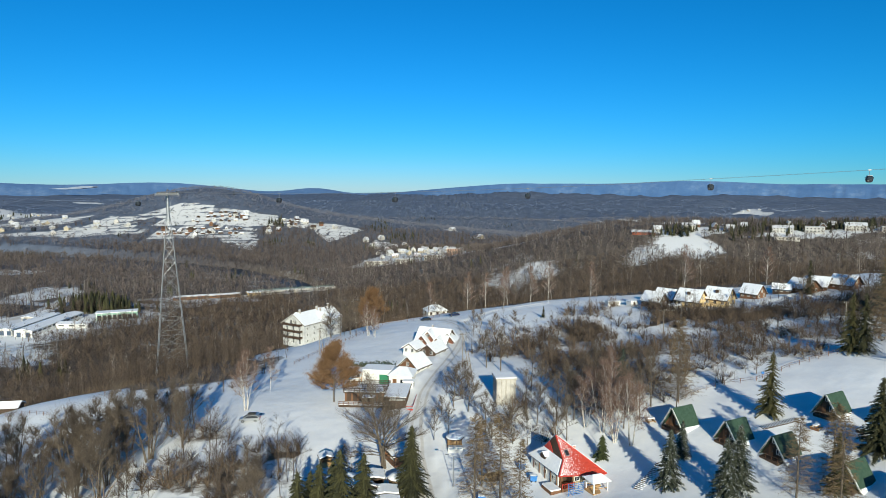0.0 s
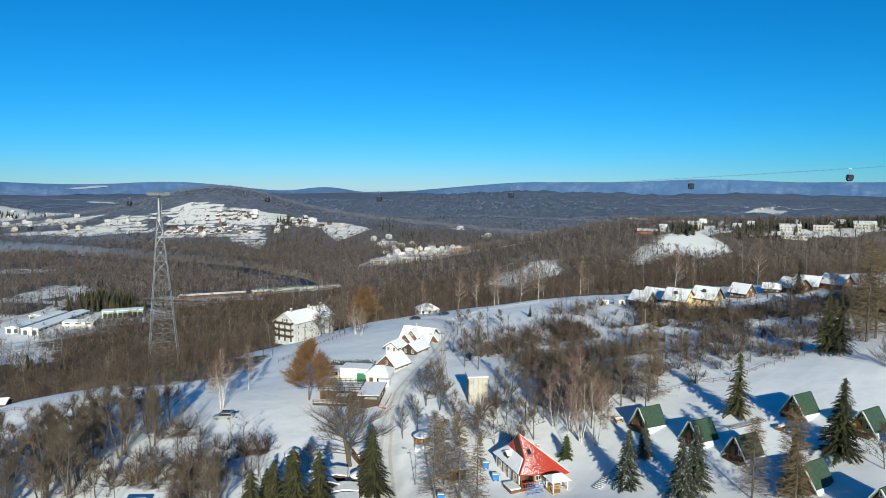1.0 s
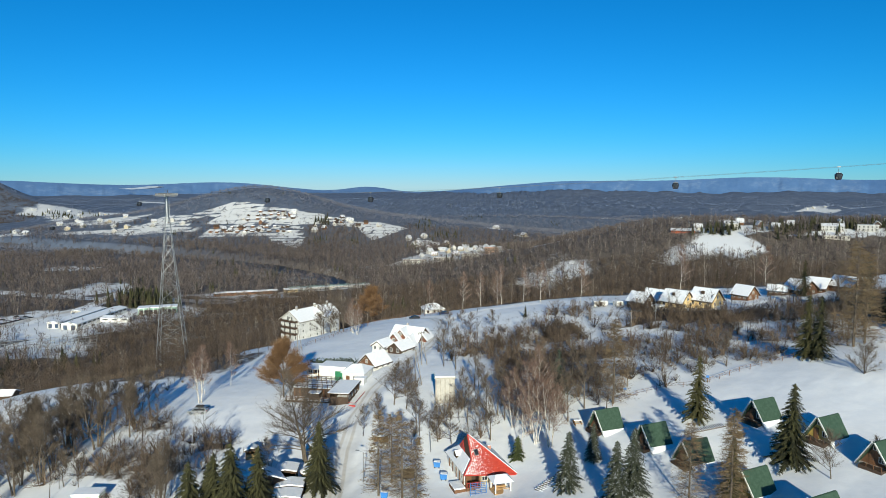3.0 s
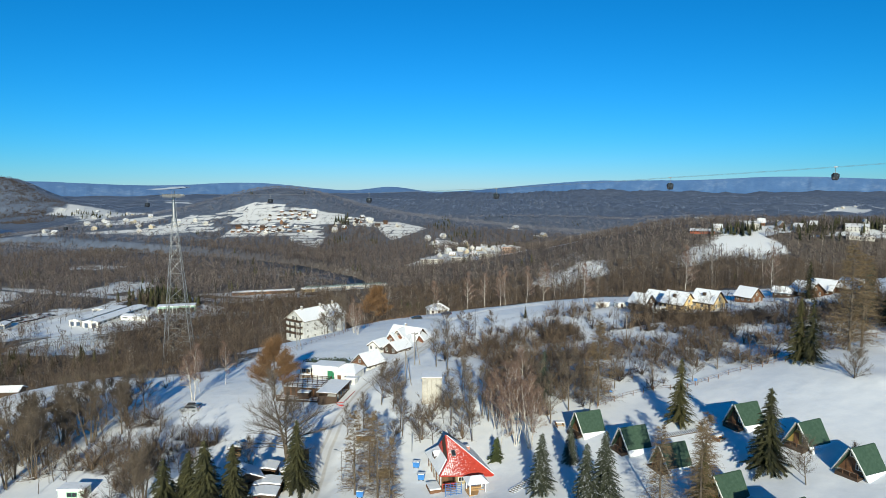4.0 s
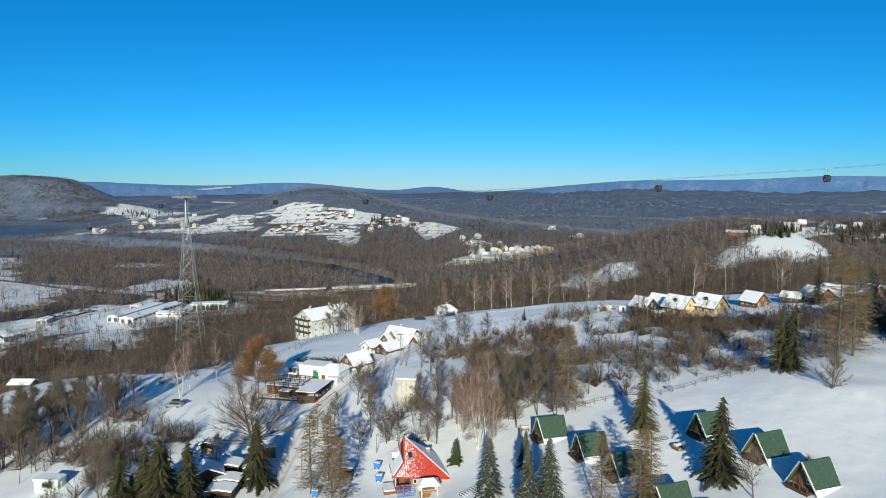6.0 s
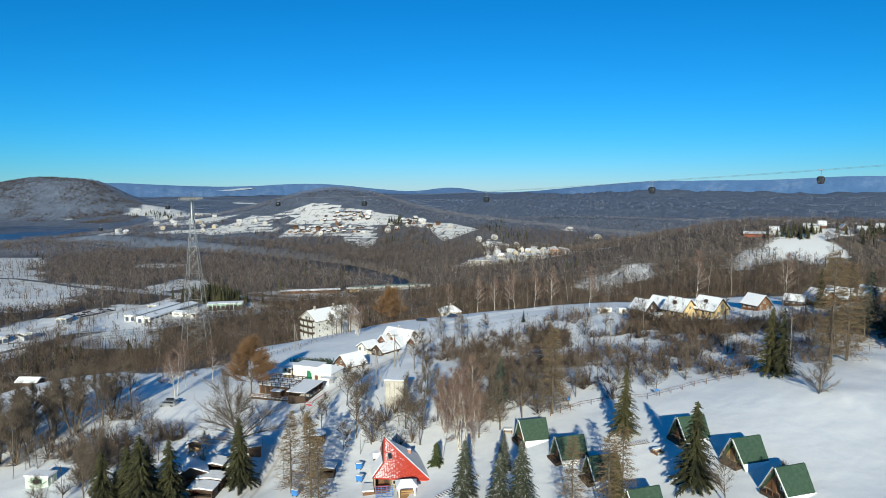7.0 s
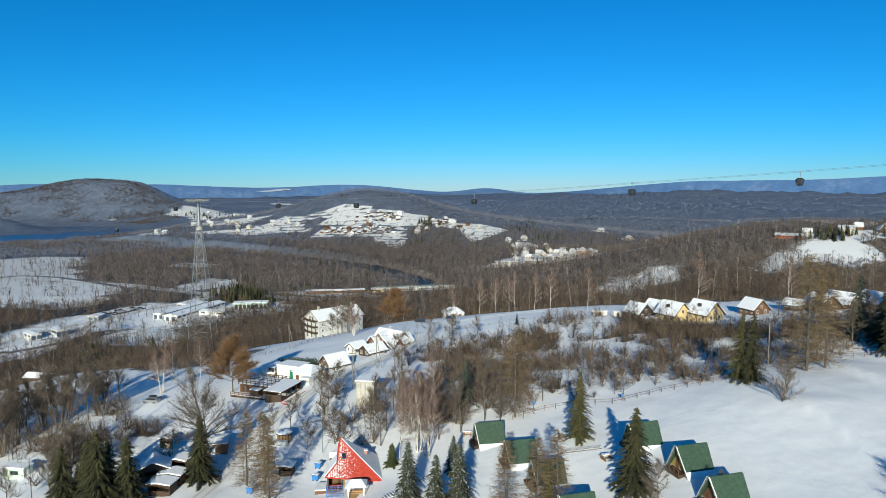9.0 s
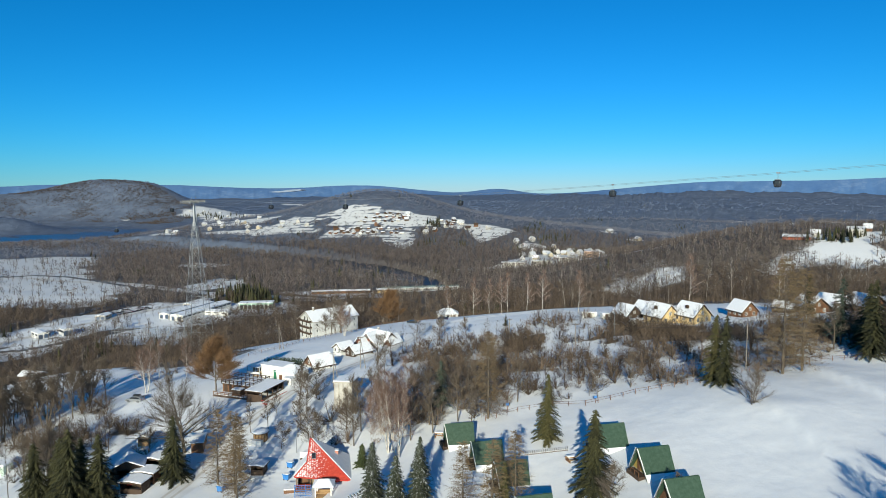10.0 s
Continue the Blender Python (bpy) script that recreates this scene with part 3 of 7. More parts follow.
    c = home_cover(x, y) * h + (1 - openness(x, y)) * (1 - h)
    return c


xs = np.array(sorted(steps(-160, -4700, 1.5, 1.032)) + list(np.arange(-160, 200.1, 1.5)) + steps(200, 4700, 1.5, 1.035))
ys = np.array(sorted(steps(60, -700, 3, 1.12)) + list(np.arange(60, 330.1, 1.5)) + steps(330, 4880, 1.5, 1.02))
# a finer net over the terraced hill
xs = np.array(sorted(set(xs[(xs < -770) | (xs > -160)]) | set(np.arange(-770, -158, 4.5))))
ys = np.array(sorted(set(ys[(ys < 1160) | (ys > 1410)]) | set(np.arange(1160, 1411, 4.5))))
gx, gy = np.meshgrid(xs, ys)
gz = land(gx, gy)
gc = cover(gx, gy)
# tree crowns lift the far woods a little and break up their outline
far_woods = smooth(1500, 2400, np.hypot(gx, gy)) * gc
gz = gz + far_woods * (fbm(gx / 14, gy / 14, 31, 3) * 16)
rd = np.minimum(segment_distance(gx, gy, ROAD), segment_distance(gx, gy, ROAD2) + 1.0)
# the ploughed road lies between low banks of snow
gz = gz + (0.35 * smooth(2.6, 3.6, rd) * smooth(6.0, 4.2, rd) - 0.25 * smooth(3.4, 2.6, rd)) * (np.hypot(gx, gy) < 330)
ny, nx = gx.shape
a = (np.arange(ny - 1)[:, None] * nx + np.arange(nx - 1)[None]).ravel()
tris = np.concatenate([np.stack([a, a + 1, a + nx + 1], 1), np.stack([a, a + nx + 1, a + nx], 1)])
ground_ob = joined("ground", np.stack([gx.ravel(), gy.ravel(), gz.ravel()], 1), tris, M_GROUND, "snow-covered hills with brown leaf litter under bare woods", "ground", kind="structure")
gm = ground_ob.data
gm.attributes.new("cover", "FLOAT", "POINT").data.foreach_set("value", (gc * (0.98 - 0.36 * smooth(300, 420, np.hypot(gx, gy)) * smooth(1250, 950, np.hypot(gx, gy)) * smooth(0.35, 0.65, fbm(gx / 90, gy / 90, 8, 3)))).ravel().astype(np.float32))
ruts = 0.24 * (1 - smooth(2.4, 3.3, rd))
vr = np.minimum(segment_distance(gx, gy, VALLEY_ROAD), segment_distance(gx, gy, VALLEY_ROAD2))
ruts = np.maximum(ruts, 0.75 * (1 - smooth(3.0, 5.0, vr)))
gm.attributes.new("track", "FLOAT", "POINT").data.foreach_set("value", ruts.ravel().astype(np.float32))
gm.attributes.new("across", "FLOAT", "POINT").data.foreach_set("value", np.where(np.hypot(gx, gy) < 420, np.clip(signed_distance(gx, gy, ROAD), -9, 9), 9.0).ravel().astype(np.float32))
# amount of painted haze by distance from the middle, 900 to 1500 m
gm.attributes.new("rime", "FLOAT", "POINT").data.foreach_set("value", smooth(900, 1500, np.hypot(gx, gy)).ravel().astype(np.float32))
# amount of greying of far snow, set by distance only
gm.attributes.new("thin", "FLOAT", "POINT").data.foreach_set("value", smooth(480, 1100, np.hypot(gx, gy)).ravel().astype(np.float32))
for poly in gm.polygons:
    poly.use_smooth = True

# bare roads in the valley
def road_strip(line, width, label):
    pts, faces = [], []
    fine = []
    for (ax, ay), (bx, by) in zip(line, line[1:]):
        n = max(1, int(math.hypot(bx - ax, by - ay) / 6))
        fine += [(ax + (bx - ax) * k / n, ay + (by - ay) * k / n) for k in range(n)]
    fine.append(line[-1])
    for k, (x, y) in enumerate(fine):
        (px, py), (qx, qy) = fine[max(k - 1, 0)], fine[min(k + 1, len(fine) - 1)]
        d = math.hypot(qx - px, qy - py)
        nx0, ny0 = (py - qy) / d * width / 2, (qx - px) / d * width / 2
        z = max(ground(x + nx0, y + ny0), ground(x - nx0, y - ny0), ground(x, y)) + 0.5
        pts += [(x + nx0, y + ny0, z), (x - nx0, y - ny0, z), (x + nx0 * 1.2, y + ny0 * 1.2, z - 1.5), (x - nx0 * 1.2, y - ny0 * 1.2, z - 1.5)]
    for k in range(len(fine) - 1):
        a, b = 4 * k, 4 * k + 4
        faces += [(a, a + 1, b + 1, b), (a + 2, a, b, b + 2), (a + 1, a + 3, b + 3, b + 1)]
    tagged(new("road", Geo().add(pts, faces).mesh("road", M_ASPHALT)), label, "road", kind="structure")


road_strip([(-900, 690), (-771, 703), (-751, 728), (-695, 728), (-623, 707), (-530, 672), (-486, 631), (-472, 585), (-458, 551), (-440, 500)], 6.5, "bare wet valley road between snowy fields")
road_strip([(-440, 330), (-371, 380), (-352, 420), (-340, 470)], 5.0, "bare track below the switchyard in snow")

# water of the river and the lake
for name, x0, x1, mat, label in (("water_river", -1020, 300, M_WATER_M, "dark cold river water in the wooded valley"), ("water_lake", -4000, -1020, M_LAKE, "blue rippled water of the lake below the hill")):
    wg = Geo().add([(x0, 300, WATER), (x1, 300, WATER), (x1, 2600, WATER), (x0, 2600, WATER)], [(0, 1, 2, 3)])
    tagged(new(name, wg.mesh(name, mat)), label, "water", kind="structure")


# ---- woods and scrub that nobody could count ----
def dome(rng, twigs, stems, width):
    """A rounded bare bush of unit height: stems from the foot, fine twigs in a shell round their tips."""
    pts, tri = [], []
    for k in range(stems):
        a, e = rng.uniform(0, math.tau), radians(rng.uniform(12, 85))
        r = rng.uniform(0.6, 0.95)
        tip = Vector((1.15 * r * math.cos(e) * math.cos(a), 1.15 * r * math.cos(e) * math.sin(a), r * math.sin(e)))
        w = Vector((math.sin(a), -math.cos(a), 0.3)) * width * 1.6
        k0 = len(pts)
        pts += [tuple(-w), tuple(w), tuple(tip)]
        tri.append((k0, k0 + 1, k0 + 2))
        for _ in range(twigs // stems):
            u = rng.uniform(0.3, 1.0)
            p = tip * u
            d = Vector((rng.gauss(0, 0.8), rng.gauss(0, 0.8), rng.gauss(0.15, 0.6))) + tip * 0.8
            d = d.normalized() * rng.uniform(0.12, 0.34)
            t = rng.uniform(0, math.tau)
            w2 = Vector((math.cos(t), math.sin(t), 0.4)) * width * 0.5
            k0 = len(pts)
            pts += [tuple(p - w2), tuple(p + w2), tuple(p + d)]
            tri.append((k0, k0 + 1, k0 + 2))
    return np.array(pts), np.array(tri)


def sapling(rng, limbs, twigs, width, spread=0.30):
    """A slender bare tree of unit height: a leaning trunk, rising limbs, fine twigs along them."""
    pts, tri = [], []
    lean = Vector((rng.uniform(-0.10, 0.10), rng.uniform(-0.10, 0.10), 1.0))
    for i in range(3):
        a = math.tau * i / 3
        pts.append((width * math.cos(a), width * math.sin(a), -0.05))
    pts.append(tuple(lean * 0.97))
    tri += [(0, 1, 3), (1, 2, 3), (2, 0, 3)]
    for _ in range(limbs):
        u = rng.uniform(0.22, 0.95)
        foot = lean * u
        a, e = rng.uniform(0, math.tau), radians(rng.uniform(28, 66))
        ln = spread * (1.15 - 0.75 * u) * rng.uniform(0.6, 1.25)
        d = Vector((math.cos(a) * math.cos(e), math.sin(a) * math.cos(e), math.sin(e)))
        w = Vector((-math.sin(a), math.cos(a), 0.2)) * width * 0.45
        k = len(pts)
        pts += [tuple(foot - w), tuple(foot + w), tuple(foot + d * ln)]
        tri.append((k, k + 1, k + 2))
        for _ in range(twigs):
            p = foot + d * ln * rng.uniform(0.25, 1.0)
            d2 = (d + Vector((rng.uniform(-0.9, 0.9), rng.uniform(-0.9, 0.9), rng.uniform(-0.4, 0.7)))).normalized() * rng.uniform(0.05, 0.14)
            t = rng.uniform(0, math.tau)
            w2 = Vector((math.cos(t), math.sin(t), 0.4)) * width * 0.20
            k = len(pts)
            pts += [tuple(p - w2), tuple(p + w2), tuple(p + d2)]
            tri.append((k, k + 1, k + 2))
    return np.array(pts), np.array(tri)


def fir_shape(rng, height, radius, tiers, per):
    pts, tri = [], []
    for j in range(tiers):
        z = height * (0.08 + 0.86 * j / tiers)
        r = radius * (1 - j / tiers) ** 0.85
        for i in range(per):
            a = math.tau * (i + rng.uniform(0, 1)) / per
            rr = r * rng.uniform(0.75, 1.15)
            k = len(pts)
            w = 0.42
            pts += [(rr * math.cos(a - w) * 0.55, rr * math.sin(a - w) * 0.55, z), (rr * math.cos(a + w) * 0.55, rr * math.sin(a + w) * 0.55, z - 0.1 * height / tiers),
                    (rr * math.cos(a), rr * math.sin(a), z - 0.9 * height / tiers), (0, 0, z + 1.6 * height / tiers)]
            tri += [(k, k + 1, k + 3), (k, k + 2, k + 1)]
    return np.array(pts), np.array(tri)


def scatter(name, shapes, x, y, size, material, label, category, seed=1, tint=(0.0, 1.0), sink=0.0):
    """Plants of a few shapes at the places x, y, turned and sized at will, as one object."""
    rng = np.random.default_rng(seed)
    z = land(x, y) - sink
    pick = rng.integers(0, len(shapes), len(x))
    allp, allt, alltint, base = [], [], [], 0
    for s, (p, t) in enumerate(shapes):
        w = np.nonzero(pick == s)[0]
        if not len(w):
            continue
        a = rng.uniform(0, math.tau, len(w))
        k, wide = size[w] * rng.uniform(0.75, 1.2, len(w)), rng.uniform(0.85, 1.2, len(w))
        c, sn = np.cos(a)[:, None], np.sin(a)[:, None]
        px = (p[None, :, 0] * c - p[None, :, 1] * sn) * (k * wide)[:, None] + x[w][:, None]
        py = (p[None, :, 0] * sn + p[None, :, 1] * c) * (k * wide)[:, None] + y[w][:, None]
        pz = p[None, :, 2] * k[:, None] + z[w][:, None]
        allp.append(np.stack([px, py, pz], 2).reshape(-1, 3))
        allt.append((t[None] + base + (np.arange(len(w)) * len(p))[:, None, None]).reshape(-1, 3))
        shade = rng.uniform(tint[0], tint[1], len(w))
        alltint.append(np.repeat(shade, len(p)))
        base += len(w) * len(p)
    return joined(name, np.concatenate(allp), np.concatenate(allt), material, label, category, np.concatenate(alltint))


def sown(r0, r1, spacing, seed, wedge=(-60.0, 40.0)):
    """Places on a jittered grid between two distances, in the part of the land that opens ahead."""
    rng = np.random.default_rng(seed)
    lim = r1
    g = np.arange(-lim, lim, spacing)
    x, y = np.meshgrid(g, g[g > -50])
    x = x.ravel() + rng.uniform(-0.5, 0.5, x.size) * spacing
    y = y.ravel() + rng.uniform(-0.5, 0.5, y.size) * spacing
    d, b = np.hypot(x - 20, y), np.degrees(np.arctan2(x - 35, y + 30))
    keep = (d >= r0) & (d < r1) & (b > wedge[0]) & (b < wedge[1])
    return x[keep], y[keep], rng


def round_tree(rng, strokes, width, low=0.30, wide=0.30, trunk=True):
    """A bare tree of unit height with a rounded crown: a thin trunk and short strokes that fill an egg-shaped shell."""
    pts, tri = [], []
    if trunk:
        for i in range(3):
            a = math.tau * i / 3
            pts.append((width * math.cos(a), width * math.sin(a), -0.06))
        pts.append((rng.uniform(-0.04, 0.04), rng.uniform(-0.04, 0.04), 0.8))
        tri += [(0, 1, 3), (1, 2, 3), (2, 0, 3)]
    mid, half = (1 + low) / 2, (1 - low) / 2
    for _ in range(strokes):
        d = Vector((rng.gauss(0, 1), rng.gauss(0, 1), rng.gauss(0.25, 1))).normalized()
        r = rng.uniform(0.35, 0.92)
        p = Vector((d.x * wide * r, d.y * wide * r, mid + d.z * half * r))
        e = (Vector((d.x, d.y, d.z + 0.75)) + Vector((rng.gauss(0, 0.5), rng.gauss(0, 0.5), rng.gauss(0, 0.4)))).normalized() * rng.uniform(0.10, 0.22)
        side = e.cross(Vector((rng.uniform(-1, 1), rng.uniform(-1, 1), rng.uniform(-1, 1)))).normalized() * width * 0.5
        k = len(pts)
        pts += [tuple(p - e * 0.4 - side), tuple(p - e * 0.4 + side), tuple(p + e)]
        tri.append((k, k + 1, k + 2))
    return np.array(pts), np.array(tri)


rs = random.Random(4)
TALL = [round_tree(rs, 46, 0.020, rs.uniform(0.12, 0.35), rs.uniform(0.24, 0.36)) for _ in range(9)]
MID = [round_tree(rs, 20, 0.050, rs.uniform(0.05, 0.3), rs.uniform(0.28, 0.42)) for _ in range(8)]
FAR = [round_tree(rs, 13, 0.15, 0.02, rs.uniform(0.45, 0.65), False) for _ in range(8)]
FIRS = [fir_shape(rs, 1.0, rs.uniform(0.22, 0.30), 9, 7) for _ in range(5)]


def woods_at(r0, r1, spacing, seed):
    x, y, rng = sown(r0, r1, spacing, seed)
    keep = (cover(x, y) > rng.uniform(0.25, 0.95, len(x))) & (land(x, y) > WATER + 1.2) & (is_home(x, y) < 0.5)
    keep &= np.hypot((x - LAKE[0]) / LAKE[2], (y - LAKE[1]) / LAKE[3]) > 1.28 - 2.0 * (land(x, y) > WATER + 9) * (x < -1000)
    keep &= ~((y > 1190) & (y < 1500) & (x > -760) & (x < -140) & (openness(x, y) > 0.22))
    keep &= ~((np.abs(y - river_y(x) + 62) < 62) & (x < -90) & (x > -640) & (rng.uniform(0, 1, len(x)) < 0.5))
    x, y = x[keep], y[keep]
    fir = (fbm(x / 60, y / 60, 41, 2) + 0.16 * rng.uniform(-1, 1, len(x))) > 0.90
    return x, y, fir, rng


# the last two belts have distance haze in their colour
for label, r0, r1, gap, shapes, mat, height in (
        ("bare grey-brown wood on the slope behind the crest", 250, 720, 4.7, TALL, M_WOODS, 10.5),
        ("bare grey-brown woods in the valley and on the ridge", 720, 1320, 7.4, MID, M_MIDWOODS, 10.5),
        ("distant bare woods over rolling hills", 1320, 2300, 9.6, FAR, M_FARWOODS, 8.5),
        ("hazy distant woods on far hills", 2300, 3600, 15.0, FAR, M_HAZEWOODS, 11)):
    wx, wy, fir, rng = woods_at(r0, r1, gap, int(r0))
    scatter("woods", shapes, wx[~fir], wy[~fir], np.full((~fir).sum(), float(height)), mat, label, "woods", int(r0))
    if fir.any():
        scatter("conifers", FIRS, wx[fir], wy[fir], np.full(fir.sum(), height * 1.05), M_NEEDLE, "dark green conifers standing among bare woods", "conifers", int(r0) + 1, (0.0, 0.6))

# closed dark woods on the hill over the lake, and broken woods along the far bank of the river
rng = np.random.default_rng(611)
lx, ly = rng.uniform(-2350, -1500, 13000), rng.uniform(1780, 2180, 13000)
keep = (land(lx, ly) > WATER + 3) & (openness(lx, ly) < 0.3)
scatter("woods", FAR, lx[keep], ly[keep], np.full(keep.sum(), 11.0), M_MIDWOODS, "dark bare woods on the hill over the lake", "woods", 612, (0.0, 0.45))
lx, ly = rng.uniform(-1250, -230, 5200), rng.uniform(1010, 1330, 5200)
keep = (land(lx, ly) > WATER + 1.5) & (openness(lx, ly) < 0.2) & (fbm(lx / 34, ly / 34, 613, 3) > 0.44)
scatter("woods", MID, lx[keep], ly[keep], np.full(keep.sum(), 10.0), M_MIDWOODS, "broken bare woods along the far bank of the river", "woods", 614)

# white trunks that catch the sun among the woods
bx, by, rng = sown(270, 900, 21.0, 77)
keep = (cover(bx, by) > 0.5) & (land(bx, by) > WATER + 2.5)
PALE = [sapling(rs, 14, 5, 0.0085, 0.22) for _ in range(5)]
scatter("birch_woods", PALE, bx[keep], by[keep], np.full(keep.sum(), 15.0), tinted("pale_trunks", (0.22, 0.18, 0.15), (0.44, 0.39, 0.34)), "pale birches among the brown woods", "birches", 5)


def near_growth(table, spacing, seed):
    rng = np.random.default_rng(seed)
    gxx, gyy = np.meshgrid(np.arange(-170, 235, spacing), np.arange(85, 335, spacing))
    x = gxx.ravel() + rng.uniform(-0.5, 0.5, gxx.size) * spacing
    y = gyy.ravel() + rng.uniform(-0.5, 0.5, gyy.size) * spacing
    c = np.zeros(x.shape)
    for cx, cy, rx, ry, k in table:
        c = np.maximum(c, k * oval(x, y, cx, cy, rx, ry, 0.3))
    c = c * is_home(x, y) * (tufts(x, y) if table is NEAR_SCRUB else 1)
    keep = (c > rng.uniform(0.15, 0.95, len(x))) & (segment_distance(x, y, ROAD) > 5) & (segment_distance(x, y, ROAD2) > 5)
    return x[keep], y[keep], rng


# woods on the flanks of the home hill
rs2 = random.Random(9)
NEAR_DOME = [dome(rs2, 120, 10, 0.014) for _ in range(7)]
NEAR_TALL = [sapling(rs2, 26, 9, 0.0095) for _ in range(9)]
nx_, ny_, rng = near_growth(NEAR_WOODS, 4.3, 21)
scatter("woods", NEAR_TALL, nx_, ny_, rng.uniform(6, 11, len(nx_)), M_WOODS, "bare brown thicket of young trees on the flank of the hill", "woods", 22)
nx_, ny_, rng = near_growth(NEAR_WOODS, 3.4, 23)
scatter("undergrowth", NEAR_DOME, nx_, ny_, rng.uniform(1.5, 3.6, len(nx_)), M_BUSH, "brown bare undergrowth between the trees", "undergrowth", 24)
nx_, ny_, rng = near_growth(NEAR_SCRUB, 2.0, 25)
NEAR_BRUSH = [dome(rs2, 320, 16, 0.013) for _ in range(9)]
scatter("scrub", NEAR_BRUSH, nx_, ny_, 1.5 + 3.6 * rng.uniform(0, 1, len(nx_)) ** 1.5, M_BUSH, "bare brown scrub growing through patchy snow", "scrub", 26)
nx_, ny_, rng = near_growth(NEAR_SCRUB, 4.4, 27)
scatter("scrub_trees", NEAR_TALL, nx_, ny_, rng.uniform(5, 9, len(nx_)), M_WOODS, "young bare trees standing in the scrub", "scrub", 28)

# single bushes and fruit trees in the plots and fields
ox, oy, rng = sown(380, 1500, 7.5, 83)
keep = (openness(ox, oy) > np.where(oy > 1150, 0.15, 0.35)) & (land(ox, oy) > WATER + 2.5) & (is_home(ox, oy) < 0.5) & ~((ox > 150) & (oy < 900)) & (rng.uniform(0, 1, len(ox)) < np.where(oy > 1150, 0.42, 0.26))
hill = oy > 1100
scatter("garden_trees", MID, ox[keep & ~hill], oy[keep & ~hill], rng.uniform(3, 8, (keep & ~hill).sum()), M_WOODS, "scattered bare bushes and trees in snowy fields", "bushes", 84)
scatter("garden_trees", FAR, ox[keep & hill], oy[keep & hill], rng.uniform(2.5, 7, (keep & hill).sum()), M_WOODS, "bare hedges and fruit trees in snowy plots", "bushes", 85)


# ---- single trees ----
def slivers(tree, name, pts, tint, material, label=""):
    """A crown of loose thin triangles with the shade of each kept on its points."""
    me = bpy.data.meshes.new(name)
    n = len(pts) // 3
    me.from_pydata(pts, [], [(3 * i, 3 * i + 1, 3 * i + 2) for i in range(n)])
    me.attributes.new("tint", "FLOAT", "POINT").data.foreach_set("value", np.asarray(tint, np.float32))
    me.materials.append(material)
    return part(name, me, material, tree, label)


def sliver(pts, tint, rng, p, d, length, width, shade):
    side = d.cross(Vector((rng.uniform(-1, 1), rng.uniform(-1, 1), rng.uniform(-1, 1))))
    side = side.normalized() * width if side.length > 1e-4 else Vector((width, 0, 0))
    pts += [tuple(p - side), tuple(p + side), tuple(p + d * length)]
    tint += [shade] * 3


def bare_tree(name, label, seed, height, spread, clear=0.25, limbs=15, subs=6, twigs=7, stems=1, bark=None, twig=None, rise=(20, 68), droop=0.0, lift=0.10, thick=0.016, twig_len=1.25, twig_w=0.0105):
    rng = random.Random(seed)
    twigs = int(twigs * 3.4)
    height, spread = height * 1.2, spread * 1.3
    tree = thing(name, label, "tree", x=0, y=0, z=0)
    wood, pts, tint = Geo(), [], []
    for s in range(stems):
        a0 = rng.uniform(0, math.tau)
        tilt = 0.0 if stems == 1 else rng.uniform(0.06, 0.26)
        foot = Vector((0, 0, -0.4)) if stems == 1 else Vector((0.35 * math.cos(a0), 0.35 * math.sin(a0), -0.4))
        h = height * (1 if s == 0 else rng.uniform(0.75, 1.0))
        line, q = [foot], foot.copy()
        for k in range(6):
            q = q + Vector((tilt * math.cos(a0) * h / 6 + rng.uniform(-0.03, 0.03) * h / 2, tilt * math.sin(a0) * h / 6 + rng.uniform(-0.03, 0.03) * h / 2, h / 6))
            line.append(q)
        r0 = h * thick
        for k in range(6):
            wood.tube(line[k], line[k + 1], r0 * (1 - k / 6.3), r0 * (1 - (k + 1) / 6.3), 6)
        for i in range(limbs // stems if stems > 1 else limbs):
            u = clear + (0.96 - clear) * (i + rng.random()) / (limbs // stems if stems > 1 else limbs)
            k = min(5, int(u * 6))
            p = line[k].lerp(line[k + 1], u * 6 - k)
            a = rng.uniform(0, math.tau)
            e = radians(rise[0] + (rise[1] - rise[0]) * ((u - clear) / (1 - clear)) + rng.uniform(-10, 10))
            ln = spread * (1.0 - 0.62 * (u - clear) / (1 - clear)) * rng.uniform(0.7, 1.1)
            d = Vector((math.cos(a) * math.cos(e), math.sin(a) * math.cos(e), math.sin(e)))
            r = r0 * (1 - u) * 0.42 + 0.018
            pts3 = [p]
            for j in range(3):
                d = (d + Vector((rng.uniform(-0.22, 0.22), rng.uniform(-0.22, 0.22), lift - droop * 0.5 * j))).normalized()
                pts3.append(pts3[-1] + d * ln / 3)
                wood.tube(pts3[-2], pts3[-1], r * (1 - j / 3.3), r * (1 - (j + 1) / 3.3), 4)
            for j in range(subs):
                w = 0.25 + 0.75 * (j + rng.random()) / subs
                kk = min(2, int(w * 3))
                b = pts3[kk].lerp(pts3[kk + 1], w * 3 - kk)
                d2 = (d + Vector((rng.uniform(-0.9, 0.9), rng.uniform(-0.9, 0.9), rng.uniform(-0.1, 0.7) - droop))).normalized()
                l2 = ln * rng.uniform(0.22, 0.42)
                wood.tube(b, b + d2 * l2, r * 0.32 + 0.008, 0.006, 3)
                shade = rng.uniform(0.1, 0.9)
                for _ in range(twigs):
                    v = rng.random()
                    d3 = (d2 * 0.8 + Vector((rng.uniform(-0.95, 0.95), rng.uniform(-0.95, 0.95), rng.uniform(-0.45, 0.7) - 1.6 * droop))).normalized()
                    sliver(pts, tint, rng, b + d2 * l2 * v, d3, twig_len * rng.uniform(0.4, 1.55), twig_w, shade)
